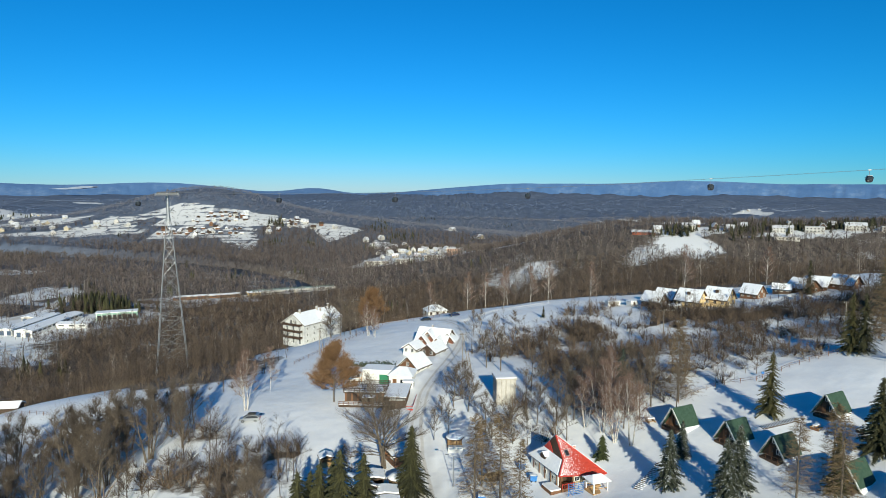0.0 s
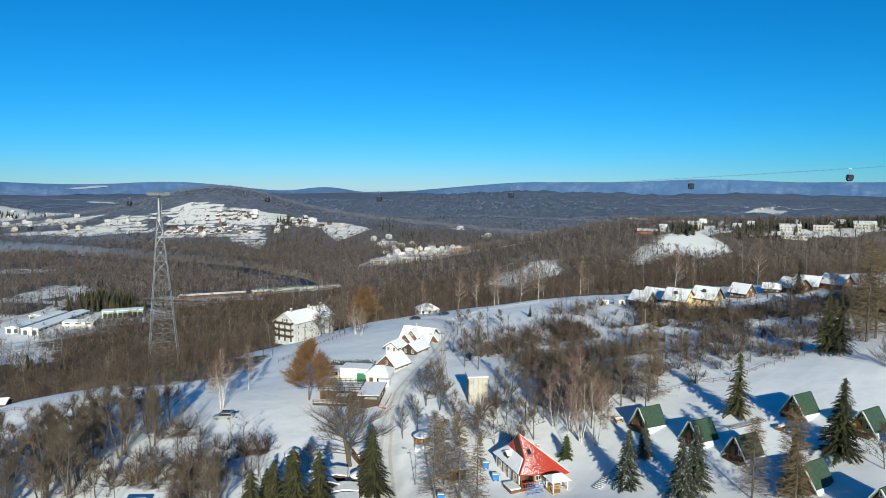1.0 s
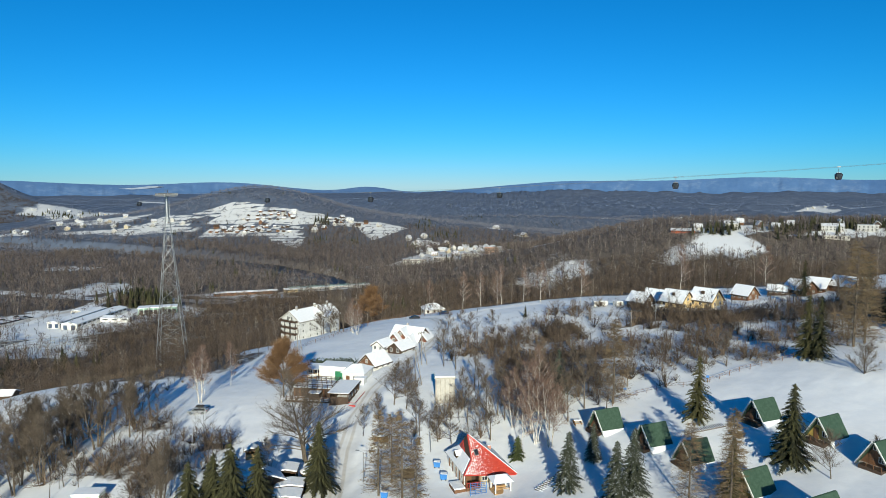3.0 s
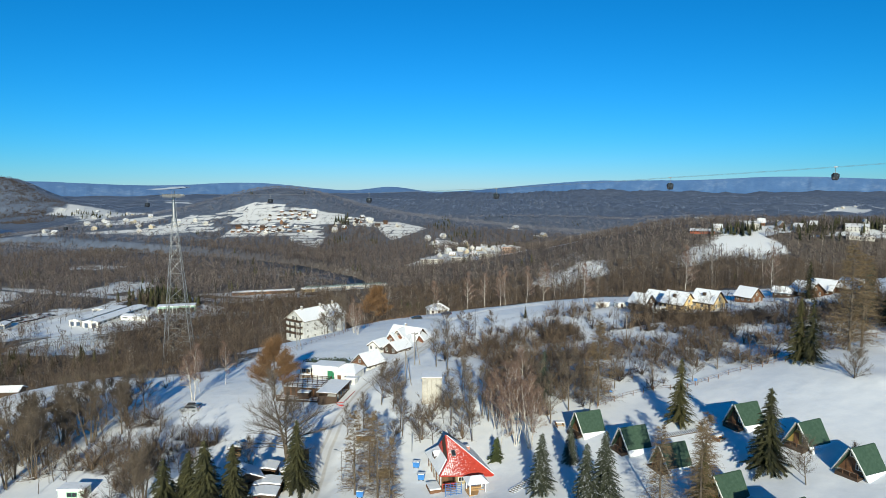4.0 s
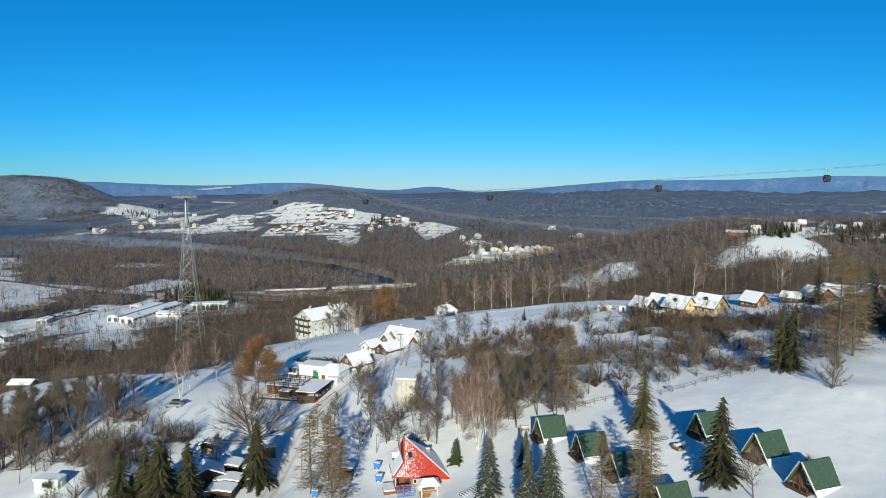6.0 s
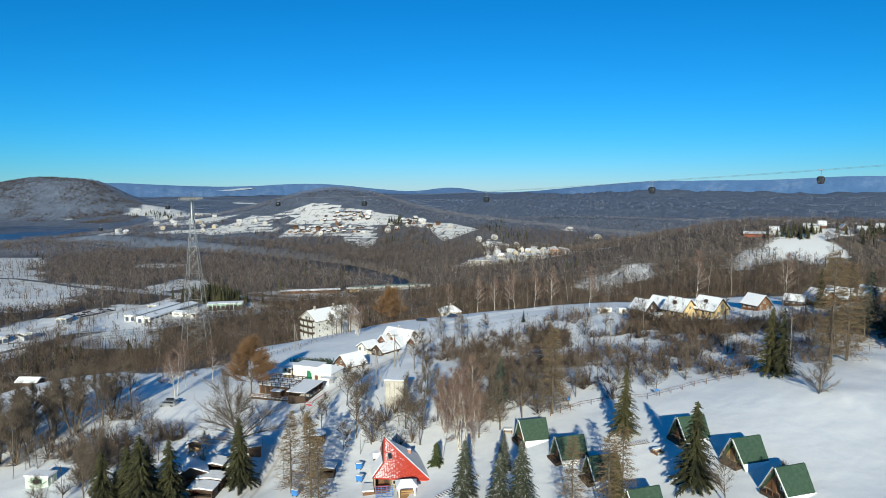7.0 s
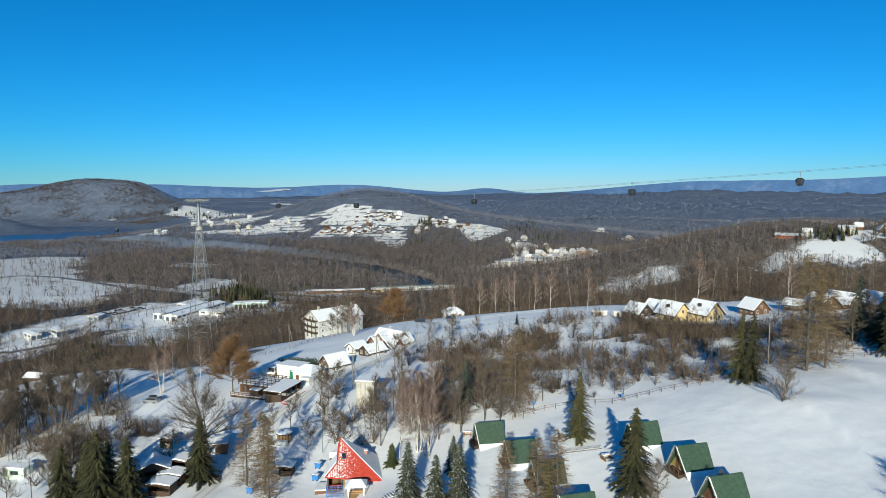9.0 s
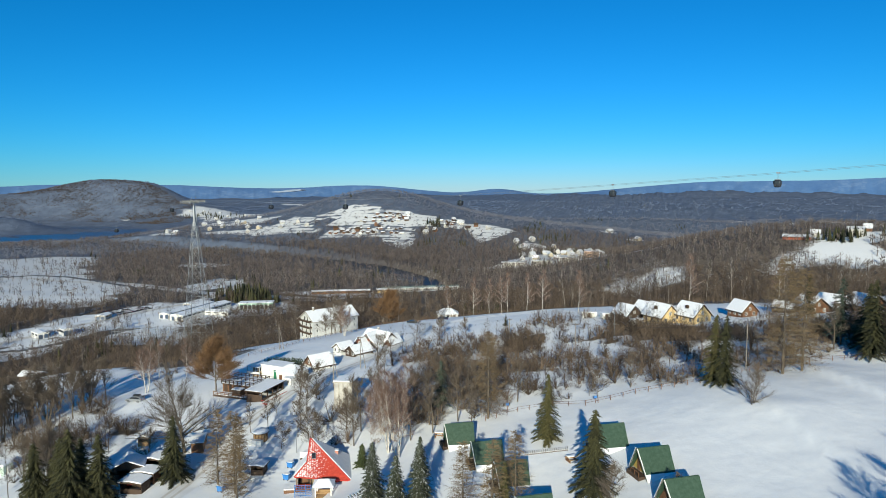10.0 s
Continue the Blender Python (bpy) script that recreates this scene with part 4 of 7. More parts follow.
    part("trunk", wood, bark or M_BARK, tree)
    slivers(tree, "crown", pts, tint, twig or M_TWIG)
    return tree


def spruce(name, label, seed, height, radius, needle, tiers=24, per=9, frost=0.0, density=1.0, base=0.06):
    """Whorls of drooping boughs, each with a fringe of sprays."""
    rng = random.Random(seed)
    tree = thing(name, label, "tree", x=0, y=0, z=0)
    height, radius = height * 1.12, radius * 1.18
    part("trunk", Geo().tube((0, 0, -0.4), (0, 0, height * 0.55), height * 0.014, height * 0.007, 7).tube((0, 0, height * 0.55), (0, 0, height), height * 0.007, 0.01, 5), M_BARK, tree)
    pts, tint = [], []
    tiers = int(tiers * 1.35)
    for j in range(tiers):
        u = base + (0.985 - base) * (j / tiers)
        r = radius * (1 - u) ** 0.78 * rng.uniform(0.85, 1.1) + 0.16
        for i in range(max(5, int(per * (1 - 0.35 * u)))):
            a = math.tau * (i + rng.random()) / per * per / max(5, int(per * (1 - 0.35 * u)))
            rr = r * rng.uniform(0.65, 1.15)
            z = height * u + rng.uniform(-0.2, 0.2)
            out = Vector((math.cos(a), math.sin(a), 0))
            side = Vector((-math.sin(a), math.cos(a), 0))
            droop = rng.uniform(0.15, 0.42)
            shade = rng.uniform(0.0, 0.55) + 0.25 * u
            white = rng.random() < frost
            sprays = max(8, int(32 * density * (0.4 + 0.6 * (1 - u))))
            for s in range(sprays):
                w = (s + 0.6) / sprays
                p = Vector((0, 0, z)) + out * rr * w * 0.9 + Vector((0, 0, -droop * rr * w * w))
                for sg in (-1, 1):
                    d = (out * 0.75 + side * sg * rng.uniform(0.25, 1.0) + Vector((0, 0, rng.uniform(-0.65, 0.15)))).normalized()
                    ln = (0.24 + 0.17 * rr * (1 - 0.6 * w)) * rng.uniform(0.6, 1.35)
                    wd = ln * 0.17
                    tone = shade + rng.uniform(-0.28, 0.28)
                    n = d.cross(Vector((0, 0, 1))).normalized() * wd
                    pts += [tuple(p - n), tuple(p + n + Vector((0, 0, 0.05))), tuple(p + d * ln)]
                    tint += [1.0 if frost and (white and w > 0.45 and rng.random() < 0.6 or rng.random() < 1.6 * frost) else max(0.0, min(0.72, tone) if frost else tone)] * 3
            pts += [tuple(Vector((0, 0, z + 0.25)) - side * 0.12), tuple(Vector((0, 0, z + 0.25)) + side * 0.12), tuple(Vector((0, 0, z)) + out * rr * 1.05 + Vector((0, 0, -droop * rr)))]
            tint += [shade] * 3
    slivers(tree, "crown", pts, tint, needle)
    return tree


def larch(name, label, seed, height, radius, tiers=34, per=7):
    """A leafless larch: level boughs with hanging twigs."""
    rng = random.Random(seed)
    tree = thing(name, label, "tree", x=0, y=0, z=0)
    height, radius = height * 1.12, radius * 1.25
    wood = Geo().tube((0, 0, -0.4), (0, 0, height * 0.5), height * 0.013, height * 0.008, 7).tube((0, 0, height * 0.5), (0, 0, height), height * 0.008, 0.012, 5)
    pts, tint = [], []
    for j in range(tiers):
        u = 0.07 + 0.91 * (j / tiers)
        r = radius * (1 - u) ** 0.65 * rng.uniform(0.7, 1.1) + 0.15
        for i in range(per):
            a = rng.uniform(0, math.tau)
            rr, z = r * rng.uniform(0.6, 1.1), height * u + rng.uniform(-0.7, 0.7)
            out = Vector((math.cos(a), math.sin(a), rng.uniform(-0.12, 0.22)))
            if i % 2 == 0:
                wood.tube((0, 0, z), Vector((0, 0, z)) + out * rr, 0.035, 0.008, 3)
            shade = rng.uniform(0.1, 0.9)
            for s in range(16):
                w = 0.2 + 0.8 * rng.random()
                d = (out + Vector((rng.uniform(-0.9, 0.9), rng.uniform(-0.9, 0.9), rng.uniform(-0.8, 0.35)))).normalized()
                sliver(pts, tint, rng, Vector((0, 0, z)) + out * rr * w, d, rng.uniform(0.4, 1.25), 0.021, shade)
    part("trunk", wood, M_BARK, tree)
    slivers(tree, "crown", pts, tint, M_LARCH)
    return tree


def plant(tree, places, own=True):
    """The first place takes the tree itself, the others copies: x, y, size, turn."""
    for k, (x, y, size, turn) in enumerate(places):
        m = pose(x, y, ground(x, y), 0, 0, turn) @ Matrix.Scale(size, 4)
        if k == 0:
            tree.matrix_basis = m
        else:
            copy_thing(tree, m)


def grouped(tree, group):
    return tagged(tree, group=group)


# conifers
plant(grouped(spruce("spruce_tree", "dark green spruce with dense drooping boughs on snow", 1, 12.0, 3.5, M_NEEDLE, 28, 11), "spruces among the cabins"),
      [(74, 107, 1.02, 10), (-6.8, 110.2, 0.95, 80), (153, 196, 1.35, 200), (133, 181, 1.15, 60), (139, 172, 1.3, 120)])
plant(grouped(spruce("spruce_tree", "tall green spruce growing close beside others by the stalls", 2, 10.5, 3.3, M_NEEDLE, 26, 10), "spruces by the stalls"),
      [(-20.6, 96.8, 1.12, 0), (-17.2, 95.6, 1.18, 120), (-14.0, 99.1, 1.0, 240), (-23.4, 94.0, 1.02, 60), (-19.0, 100.0, 0.9, 200), (-22.6, 99.4, 0.8, 300)])
plant(grouped(spruce("spruce_tree", "spruce with frost and snow on its boughs", 3, 11.0, 2.8, M_FROST, 28, 12, frost=0.055), "frosted spruces above the lodge"),
      [(37.3, 105.6, 0.84, 0), (42.8, 114.6, 0.68, 70), (44.0, 99.2, 1.02, 150), (47.2, 101.5, 1.12, 220), (-24.6, 98.5, 0.72, 10)])
plant(grouped(spruce("spruce_tree", "olive green spruce with sparse yellowish boughs", 4, 12.0, 2.9, tinted("olive_needles", (0.045, 0.045, 0.012), (0.14, 0.12, 0.045)), 25, 9, density=0.9), "olive spruces by the meadow"),
      [(64.4, 125.3, 0.98, 0), (61.5, 98.5, 0.80, 90), (95.8, 149.5, 1.1, 180)])
plant(grouped(spruce("spruce_tree", "dark spruce at the wood's edge", 5, 14.0, 3.4, M_NEEDLE, 26, 9, density=0.85), "spruces at the meadow's edge"),
      [(97.5, 147.5, 0.92, 0), (142, 176, 1.15, 40), (150, 172, 1.4, 100), (160, 182, 1.4, 150), (131.5, 172.5, 1.25, 70), (36, 230, 0.3, 40), (131, 228, 0.9, 10)])
plant(spruce("pine_tree", "bluish green pine in the scrub beside birches", 6, 11.5, 3.0, M_PINE, 16, 8, density=1.0, base=0.2), [(39.0, 140.5, 0.95, 0), (171, 165, 1.5, 50), (128.5, 186, 1.4, 10)])
plant(spruce("thuja_bush", "round green thuja bush standing alone in snow", 7, 4.2, 1.5, tinted("thuja_green", (0.035, 0.05, 0.014), (0.10, 0.115, 0.04)), 16, 9, base=0.02), [(29.3, 119.3, 0.95, 0)])
plant(grouped(larch("larch_tree", "tall leafless larch with fine brown twigs", 8, 17.0, 4.4, 40, 11), "larches"),
      [(50.3, 137.2, 0.98, 0), (55.0, 98.5, 0.72, 60), (110.0, 157.5, 1.36, 120), (114.5, 161.0, 1.2, 220)])
plant(grouped(larch("larch_tree", "slender leafless larch with thin brown boughs", 9, 14.0, 3.0, 36, 8), "slender larches"),
      [(4.2, 108.6, 1.0, 0), (8.6, 107.6, 1.02, 90), (5.8, 113.5, 0.85, 180), (62.5, 101.5, 0.92, 200), (60.2, 95.5, 0.95, 10), (11.5, 104.0, 0.8, 300)])

# broad-leaved trees without leaves
plant(bare_tree("oak_tree", "large spreading bare tree beside the snowy road", 11, 12.6, 7.4, 0.20, 46, 15, 5, 2, lift=-0.10, thick=0.026, rise=(30, 76), twig_len=1.3, twig_w=0.012), [(-12.4, 120.6, 1.0, 40)])
plant(grouped(bare_tree("willow_tree", "leaning willow with fine orange-brown twigs", 12, 8.4, 4.0, 0.24, 40, 17, 13, twig=M_WILLOW, droop=0.05, rise=(10, 76), twig_len=1.3, twig_w=0.016), "willows"),
      [(-27.2, 151.6, 1.25, 60), (-32.0, 292, 1.2, 10)])
plant(grouped(bare_tree("birch_tree", "white-stemmed birch clump with reddish twigs", 13, 13.0, 3.4, 0.30, 40, 8, 7, 4, M_BIRCH, M_TWIG_RED, (34, 74), 0.05, 0.10, 0.010), "birches"),
      [(-47.6, 149.4, 0.86, 0), (33.0, 124.2, 1.15, 40), (35.6, 122.0, 1.02, 130), (31.6, 128.4, 1.12, 200), (28.6, 131.2, 0.9, 260), (-27.5, 232.0, 0.9, 10), (-24.5, 226.0, 0.7, 80)])
plant(grouped(bare_tree("birch_tree", "slim white birch on the crest", 14, 13.0, 3.2, 0.25, 20, 7, 7, 1, M_BIRCH, M_TWIG_RED, (28, 68), 0.05, 0.10, 0.007), "birches on the crest"),
      [(-6, 300, 1.05, 0), (11, 283, 0.98, 70), (19, 280, 0.9, 150), (28, 276, 1.0, 200), (37, 270, 0.95, 20), (44, 266, 1.0, 100), (59, 256, 0.95, 10), (-45.5, 163, 0.7, 0),
       (-50.5, 158, 0.75, 200), (34, 132, 0.95, 300), (30, 121.5, 0.75, 20), (26, 272, 0.9, 300), (99, 262, 1.15, 0), (127, 250, 1.0, 90)])
plant(grouped(bare_tree("apple_tree", "small bare tree with a twiggy crown", 15, 7.0, 3.4, 0.2, 17, 7, 7, rise=(12, 62)), "bare trees"),
      [(13.2, 128.0, 0.85, 40), (16.0, 127.0, 0.95, 100), (21.5, 129.5, 1.0, 160), (7.8, 125.5, 0.8, 220), (1.4, 145.0, 1.3, 280), (3.6, 149.5, 1.15, 330), (4.6, 142.5, 1.2, 200),
       (77.2, 100.8, 0.95, 20), (72.2, 147.0, 0.8, 140), (27.5, 141.0, 1.0, 200), (30.0, 147.0, 0.9, 260), (13.5, 226, 0.7, 10), (24.5, 218, 0.8, 70), (3.4, 254, 0.5, 0),
       (17, 212, 0.9, 0), (-2, 276, 0.8, 120), (-38, 246, 1.0, 60), (-44, 249, 1.1, 100), (-20, 118.5, 0.7, 0), (-1.2, 139, 0.7, 60), (86, 104.5, 0.5, 10), (114, 82, 1.5, 20), (118.5, 88, 1.4, 110), (124, 94, 1.5, 200), (115, 75, 1.5, 250)])
plant(grouped(bare_tree("bare_tree", "tall thin bare tree with upright grey branches", 16, 10.0, 3.6, 0.28, 17, 7, 7, rise=(24, 66)), "tall bare trees"),
      [(23.0, 133, 0.9, 0), (25.5, 137, 1.0, 50), (19.0, 134, 0.8, 100), (9.0, 130.5, 0.7, 150), (24.0, 127, 0.8, 210), (40.0, 131, 0.9, 260), (44.0, 136, 0.95, 300),
       (38, 135, 1.0, 340), (46, 144, 0.9, 20), (20, 150, 0.85, 70), (55, 146, 0.8, 130), (79, 152, 0.7, 190), (136, 168, 1.0, 0), (144, 186, 1.1, 90), (126, 182, 1.0, 200), (150, 160, 1.1, 300),
       (0, 133, 0.6, 0), (9.5, 210, 0.8, 60), (17.5, 141, 0.8, 30), (21, 143, 0.85, 90), (27, 134.5, 0.9, 10), (33, 138, 1.0, 80), (36, 128.5, 0.85, 33), (29.5, 137.5, 0.9, 66), (48, 132, 0.8, 45), (43, 149, 0.9, 10), (35, 150, 0.9, 77), (8, 133.5, 0.75, 222), (118, 178, 1.0, 15), (132, 192, 1.0, 50), (-36, 246, 1.25, 20), (-40.5, 250, 1.3, 130), (-33, 240.5, 1.1, 220), (-45, 256, 1.2, 300), (124, 220, 1.0, 90), (139, 222, 1.1, 140), (148, 222, 1.0, 10), (119, 226, 0.8, 60), (-3, 130.5, 0.6, 9), (14.5, 168, 1.0, 10), (11.0, 172, 0.9, 200)])
plant(bare_tree("fruit_tree", "low spreading bare tree standing alone on the meadow", 21, 5.4, 3.6, 0.06, 26, 9, 5, 3, rise=(14, 62), thick=0.02, twig_len=1.0), [(100.7, 135.8, 1.0, 0)])
# the grove below the parking field
grove = bare_tree("bare_tree", "bare tree with dense brown twigs on a snowy bank", 17, 8.0, 2.6, 0.28, 17, 7, 7, rise=(30, 72))
grove2 = bare_tree("bare_tree", "many-stemmed bare brown tree on a snowy bank", 18, 7.0, 2.2, 0.2, 26, 6, 7, 4, rise=(34, 74))
rg = random.Random(33)
spots = []
while len(spots) < 74:
    x, y = rg.uniform(-112, -27), rg.uniform(94, 158)
    if y > 150 + 0.12 * (x + 60) or (x > -54 and y > 116 + 0.6 * (-36 - x)) or (-64 < x < -40 and y < 113) or min([9] + [math.hypot(x - a, y - b) for a, b in spots]) < 3.3:
        continue
    if x < -78 and y > 138 + 10 * rg.random():
        continue
    if x > -53 and y > 112:
        continue
    spots.append((x, y))
plant(grouped(grove, "grove below the parking field"), [(x, y, rg.uniform(0.8, 1.35), rg.uniform(0, 360)) for x, y in spots[::2]])
plant(grouped(grove2, "grove below the parking field"), [(x, y, rg.uniform(0.8, 1.35), rg.uniform(0, 360)) for x, y in spots[1::2]])


# ---- building pieces ----
PANES = {}


def window(parent, x, z, w, h, face, at, frame=None, cross=True):
    """A window on a wall: face 'x+','x-','y+','y-' of the parent's box, at = distance of that wall from the middle, x along it."""
    key = (round(w, 2), round(h, 2), cross, (frame or M_WALL).name)
    if key not in PANES:
        fr = Geo()
        t = 0.09
        for x0, x1, z0, z1 in ((-w / 2, w / 2, 0, t), (-w / 2, w / 2, h - t, h), (-w / 2, -w / 2 + t, t, h - t), (w / 2 - t, w / 2, t, h - t)):
            fr.box(x0, -0.06, z0, x1, 0.05, z1)
        if cross:
            fr.box(-0.035, -0.05, t, 0.035, 0.04, h - t)
        pane = Geo().box(-w / 2 + t, -0.02, t, w / 2 - t, 0.02, h - t)
        PANES[key] = (fr.mesh("window", frame or M_WALL), pane.mesh("pane", M_GLASS))
    turn = {"y-": 0, "x+": 90, "y+": 180, "x-": 270}[face]
    px, py = {"y-": (x, -at), "x+": (at, x), "y+": (-x, at), "x-": (-at, -x)}[face]
    win = new("window", PANES[key][0])
    win.parent = parent
    win.matrix_basis = pose(px, py, z, 0, 0, turn)
    pane = new("pane", PANES[key][1])
    pane.parent = win
    return win


def door(parent, x, w, h, face, at, material, z=0.0):
    turn = {"y-": 0, "x+": 90, "y+": 180, "x-": 270}[face]
    px, py = {"y-": (x, -at), "x+": (at, x), "y+": (-x, at), "x-": (-at, -x)}[face]
    g = Geo().box(-w / 2, -0.05, z, w / 2, 0.05, z + h).box(-w / 2 + 0.12, -0.08, z + 0.15, w / 2 - 0.12, -0.05, z + h * 0.45).box(-w / 2 + 0.12, -0.08, z + h * 0.52, w / 2 - 0.12, -0.05, z + h - 0.15)
    d = part("door", g, material, parent)
    d.matrix_basis = pose(px, py, 0, 0, 0, turn)
    part("door_handle", Geo().box(w / 2 - 0.2, -0.14, z + h * 0.47, w / 2 - 0.08, -0.05, z + h * 0.5), M_STEEL, d)
    return d


def gable_roof(parent, L, W, H, R, over, material, snow=0.2, bare=()):
    """Two roof slopes with snow lying on them; ridge along y. bare: sides (-1, 1) with no snow."""
    k = R / (W / 2)
    for s in (-1, 1):
        eave, ridge = (s * (W / 2 + over), H - over * k), (0, H + R)
        y0, y1 = -L / 2 - over, L / 2 + over
        a, b = (eave[0], y0, eave[1]), (0, y0, ridge[1])
        c, d = (0, y1, ridge[1]), (eave[0], y1, eave[1])
        q = (a, b, c, d) if s < 0 else (a, d, c, b)
        slope = part("roof_slope", Geo().plate(*q, 0.16), material, parent)
        if snow and s not in bare:
            lift = Vector((0, 0, 0.165 / math.cos(math.atan(k))))
            p = [Vector(v) + lift for v in (a, b, c, d)]
            m = [v.lerp((p[0] + p[1] + p[2] + p[3]) / 4, 0.02) for v in p]
            q2 = (m[0], m[1], m[2], m[3]) if s < 0 else (m[0], m[3], m[2], m[1])
            part("snow_layer", Geo().plate(*q2, snow), M_SNOW, slope, "white snow lying on the roof", bevel=0.06)


def walls_gable(parent, L, W, H, R, material, name="house_wall"):
    return part(name, Geo().prism([(-W / 2, -1.5), (W / 2, -1.5), (W / 2, H), (0, H + R - 0.05), (-W / 2, H)], -L / 2, L / 2), material, parent)


def chimney(parent, x, y, z0, z1, material=None, w=0.5):
    c = part("chimney", Geo().box(x - w / 2, y - w / 2, z0, x + w / 2, y + w / 2, z1), material or M_CONCRETE, parent)
    part("chimney_cap", Geo().box(x - w / 2 - 0.08, y - w / 2 - 0.08, z1 + 0.004, x + w / 2 + 0.08, y + w / 2 + 0.08, z1 + 0.12), M_SNOW, c)


def house(name, label, x, y, turn, L, W, H, R, wall, roof, gable_rows=((0.9, 2),), side_rows=((0.9, 3),), over=0.5, gable_wall=None, z=None, snow=0.2, bare=(), stack=None, category="house", group="", attic=True, win=(0.9, 1.2), frame=None):
    """A house with its ridge along its own y; rows: (sill height, how many windows)."""
    h = thing(name, label, category, group, x, y, z, turn)
    walls_gable(h, L, W, H, R, wall)
    if gable_wall:
        for s in (-1, 1):
            y0, y1 = (-L / 2 - 0.06, -L / 2 - 0.004) if s < 0 else (L / 2 + 0.004, L / 2 + 0.06)
            part("gable_cladding", Geo().prism([(-W / 2, H - 0.1), (W / 2, H - 0.1), (0, H + R - 0.12)], y0, y1), gable_wall, h)
    gable_roof(h, L, W, H, R, over, roof, snow, bare)
    for face, span, at, rows in (("y-", W, L / 2, gable_rows), ("y+", W, L / 2, gable_rows), ("x-", L, W / 2, side_rows), ("x+", L, W / 2, side_rows)):
        for sill, count in rows:
            for i in range(count):
                window(h, (i + 0.5) / count * span - span / 2, sill, win[0], win[1], face, at + (0.06 if gable_wall and face[0] == "y" and sill > H - 0.5 else 0), frame)
    if attic and R > 2.2:
        for face in ("y-", "y+"):
            window(h, 0, H + 0.35, win[0], win[1] * 0.9, face, L / 2 + (0.06 if gable_wall else 0), frame)
    if stack:
        chimney(h, stack[0], stack[1], H + R * 0.2, H + R + 0.9)
    return h


# ---- green A-frame cabins ----
def cabin(x, y, turn, boards, L=4.7, W=4.8, R=4.1):
    """Ridge along its own x, starting at the front gable. x, y: foot below the front end of the ridge."""
    c = thing("cabin", "A-frame holiday cabin with a dark green roof in snow", "cabin", "green A-frame cabins", x, y, ground(x + 2, y) - 0.1, turn)
    part("floor_frame", Geo().box(0.2, -W / 2 - 0.1, -1.2, L - 0.2, W / 2 + 0.1, 0.25), M_CONCRETE, c)
    for s in (-1, 1):
        a, b = (-0.35, s * (W / 2 + 0.35), -0.35), (-0.75, 0, R)
        d, e = (L + 0.25, s * (W / 2 + 0.35), -0.35), (L + 0.45, 0, R)
        q = (a, d, e, b) if s < 0 else (a, b, e, d)
        slope = part("roof_slope", Geo().plate(*q, 0.14), M_GREEN, c)
        # snow that has slid down and lies on the lower edge
        va, vb = Vector(a), Vector(b)
        vd, ve = Vector(d), Vector(e)
        n = Vector((0, s * R, W / 2)).normalized() * 0.145
        lo0, lo1, hi0, hi1 = va + n, vd + n, va.lerp(vb, 0.22) + n, vd.lerp(ve, 0.20) + n
        q2 = (lo0, lo1, hi1, hi0) if s < 0 else (lo0, hi0, hi1, lo1)
        part("snow_edge", Geo().plate(*q2, 0.22), M_SNOW, slope, "strip of snow along the eave", bevel=0.07)
        # bargeboard
        part("bargeboard", Geo().plate(*((a, va.lerp(vd, 0.02), vb.lerp(ve, 0.02), b) if s < 0 else (a, b, vb.lerp(ve, 0.02), va.lerp(vd, 0.02))), 0.30), M_WALL, c)
    for x0, x1 in ((0.25, 0.35), (L - 0.35, L - 0.25)):
        g = Geo()
        k = len(g.v)
        pts = [(-W / 2 + 0.05, 0.2), (W / 2 - 0.05, 0.2), (0, R - 0.35)]
        g.add([(x0, p, q) for p, q in pts] + [(x1, p, q) for p, q in pts], [(0, 2, 1), (3, 4, 5), (0, 1, 4, 3), (1, 2, 5, 4), (2, 0, 3, 5)])
        part("gable_wall", g, boards, c)
    window(c, 0.9, 0.9, 0.9, 1.0, "x-", -0.25, M_WALL)
    window(c, 0.0, 2.7, 0.9, 0.8, "x-", -0.25, M_WALL)
    door(c, -0.6, 0.85, 1.95, "x-", -0.22, M_TIMBER, 0.25)
    part("porch", Geo().box(-1.3, -1.8, -1.0, 0.2, 1.8, 0.2), M_TIMBER_DARK, c)
    part("porch_rail", Geo().box(-1.3, -1.8, 0.9, -1.22, 0.6, 1.0).box(-1.3, -1.8, 0.2, -1.22, -1.72, 0.9).box(-1.3, -0.6, 0.2, -1.22, -0.52, 0.9).box(-1.3, 0.52, 0.2, -1.22, 0.6, 0.9), M_TIMBER, c)
    return c


for x, y, turn, boards in ((44.9, 125.1, 28, M_TIMBER), (52.2, 117.4, 28, M_TIMBER_DARK), (57.8, 111.2, 28, M_TIMBER_DARK), (73.5, 121.8, 29, M_TIMBER_DARK),
                           (80.7, 112.3, 31, M_OCHRE), (84.4, 102.3, 31, M_TIMBER), (63.5, 99.6, 30, M_OCHRE), (68.4, 88.4, 30, M_TIMBER)):
    cabin(x, y, turn, boards)

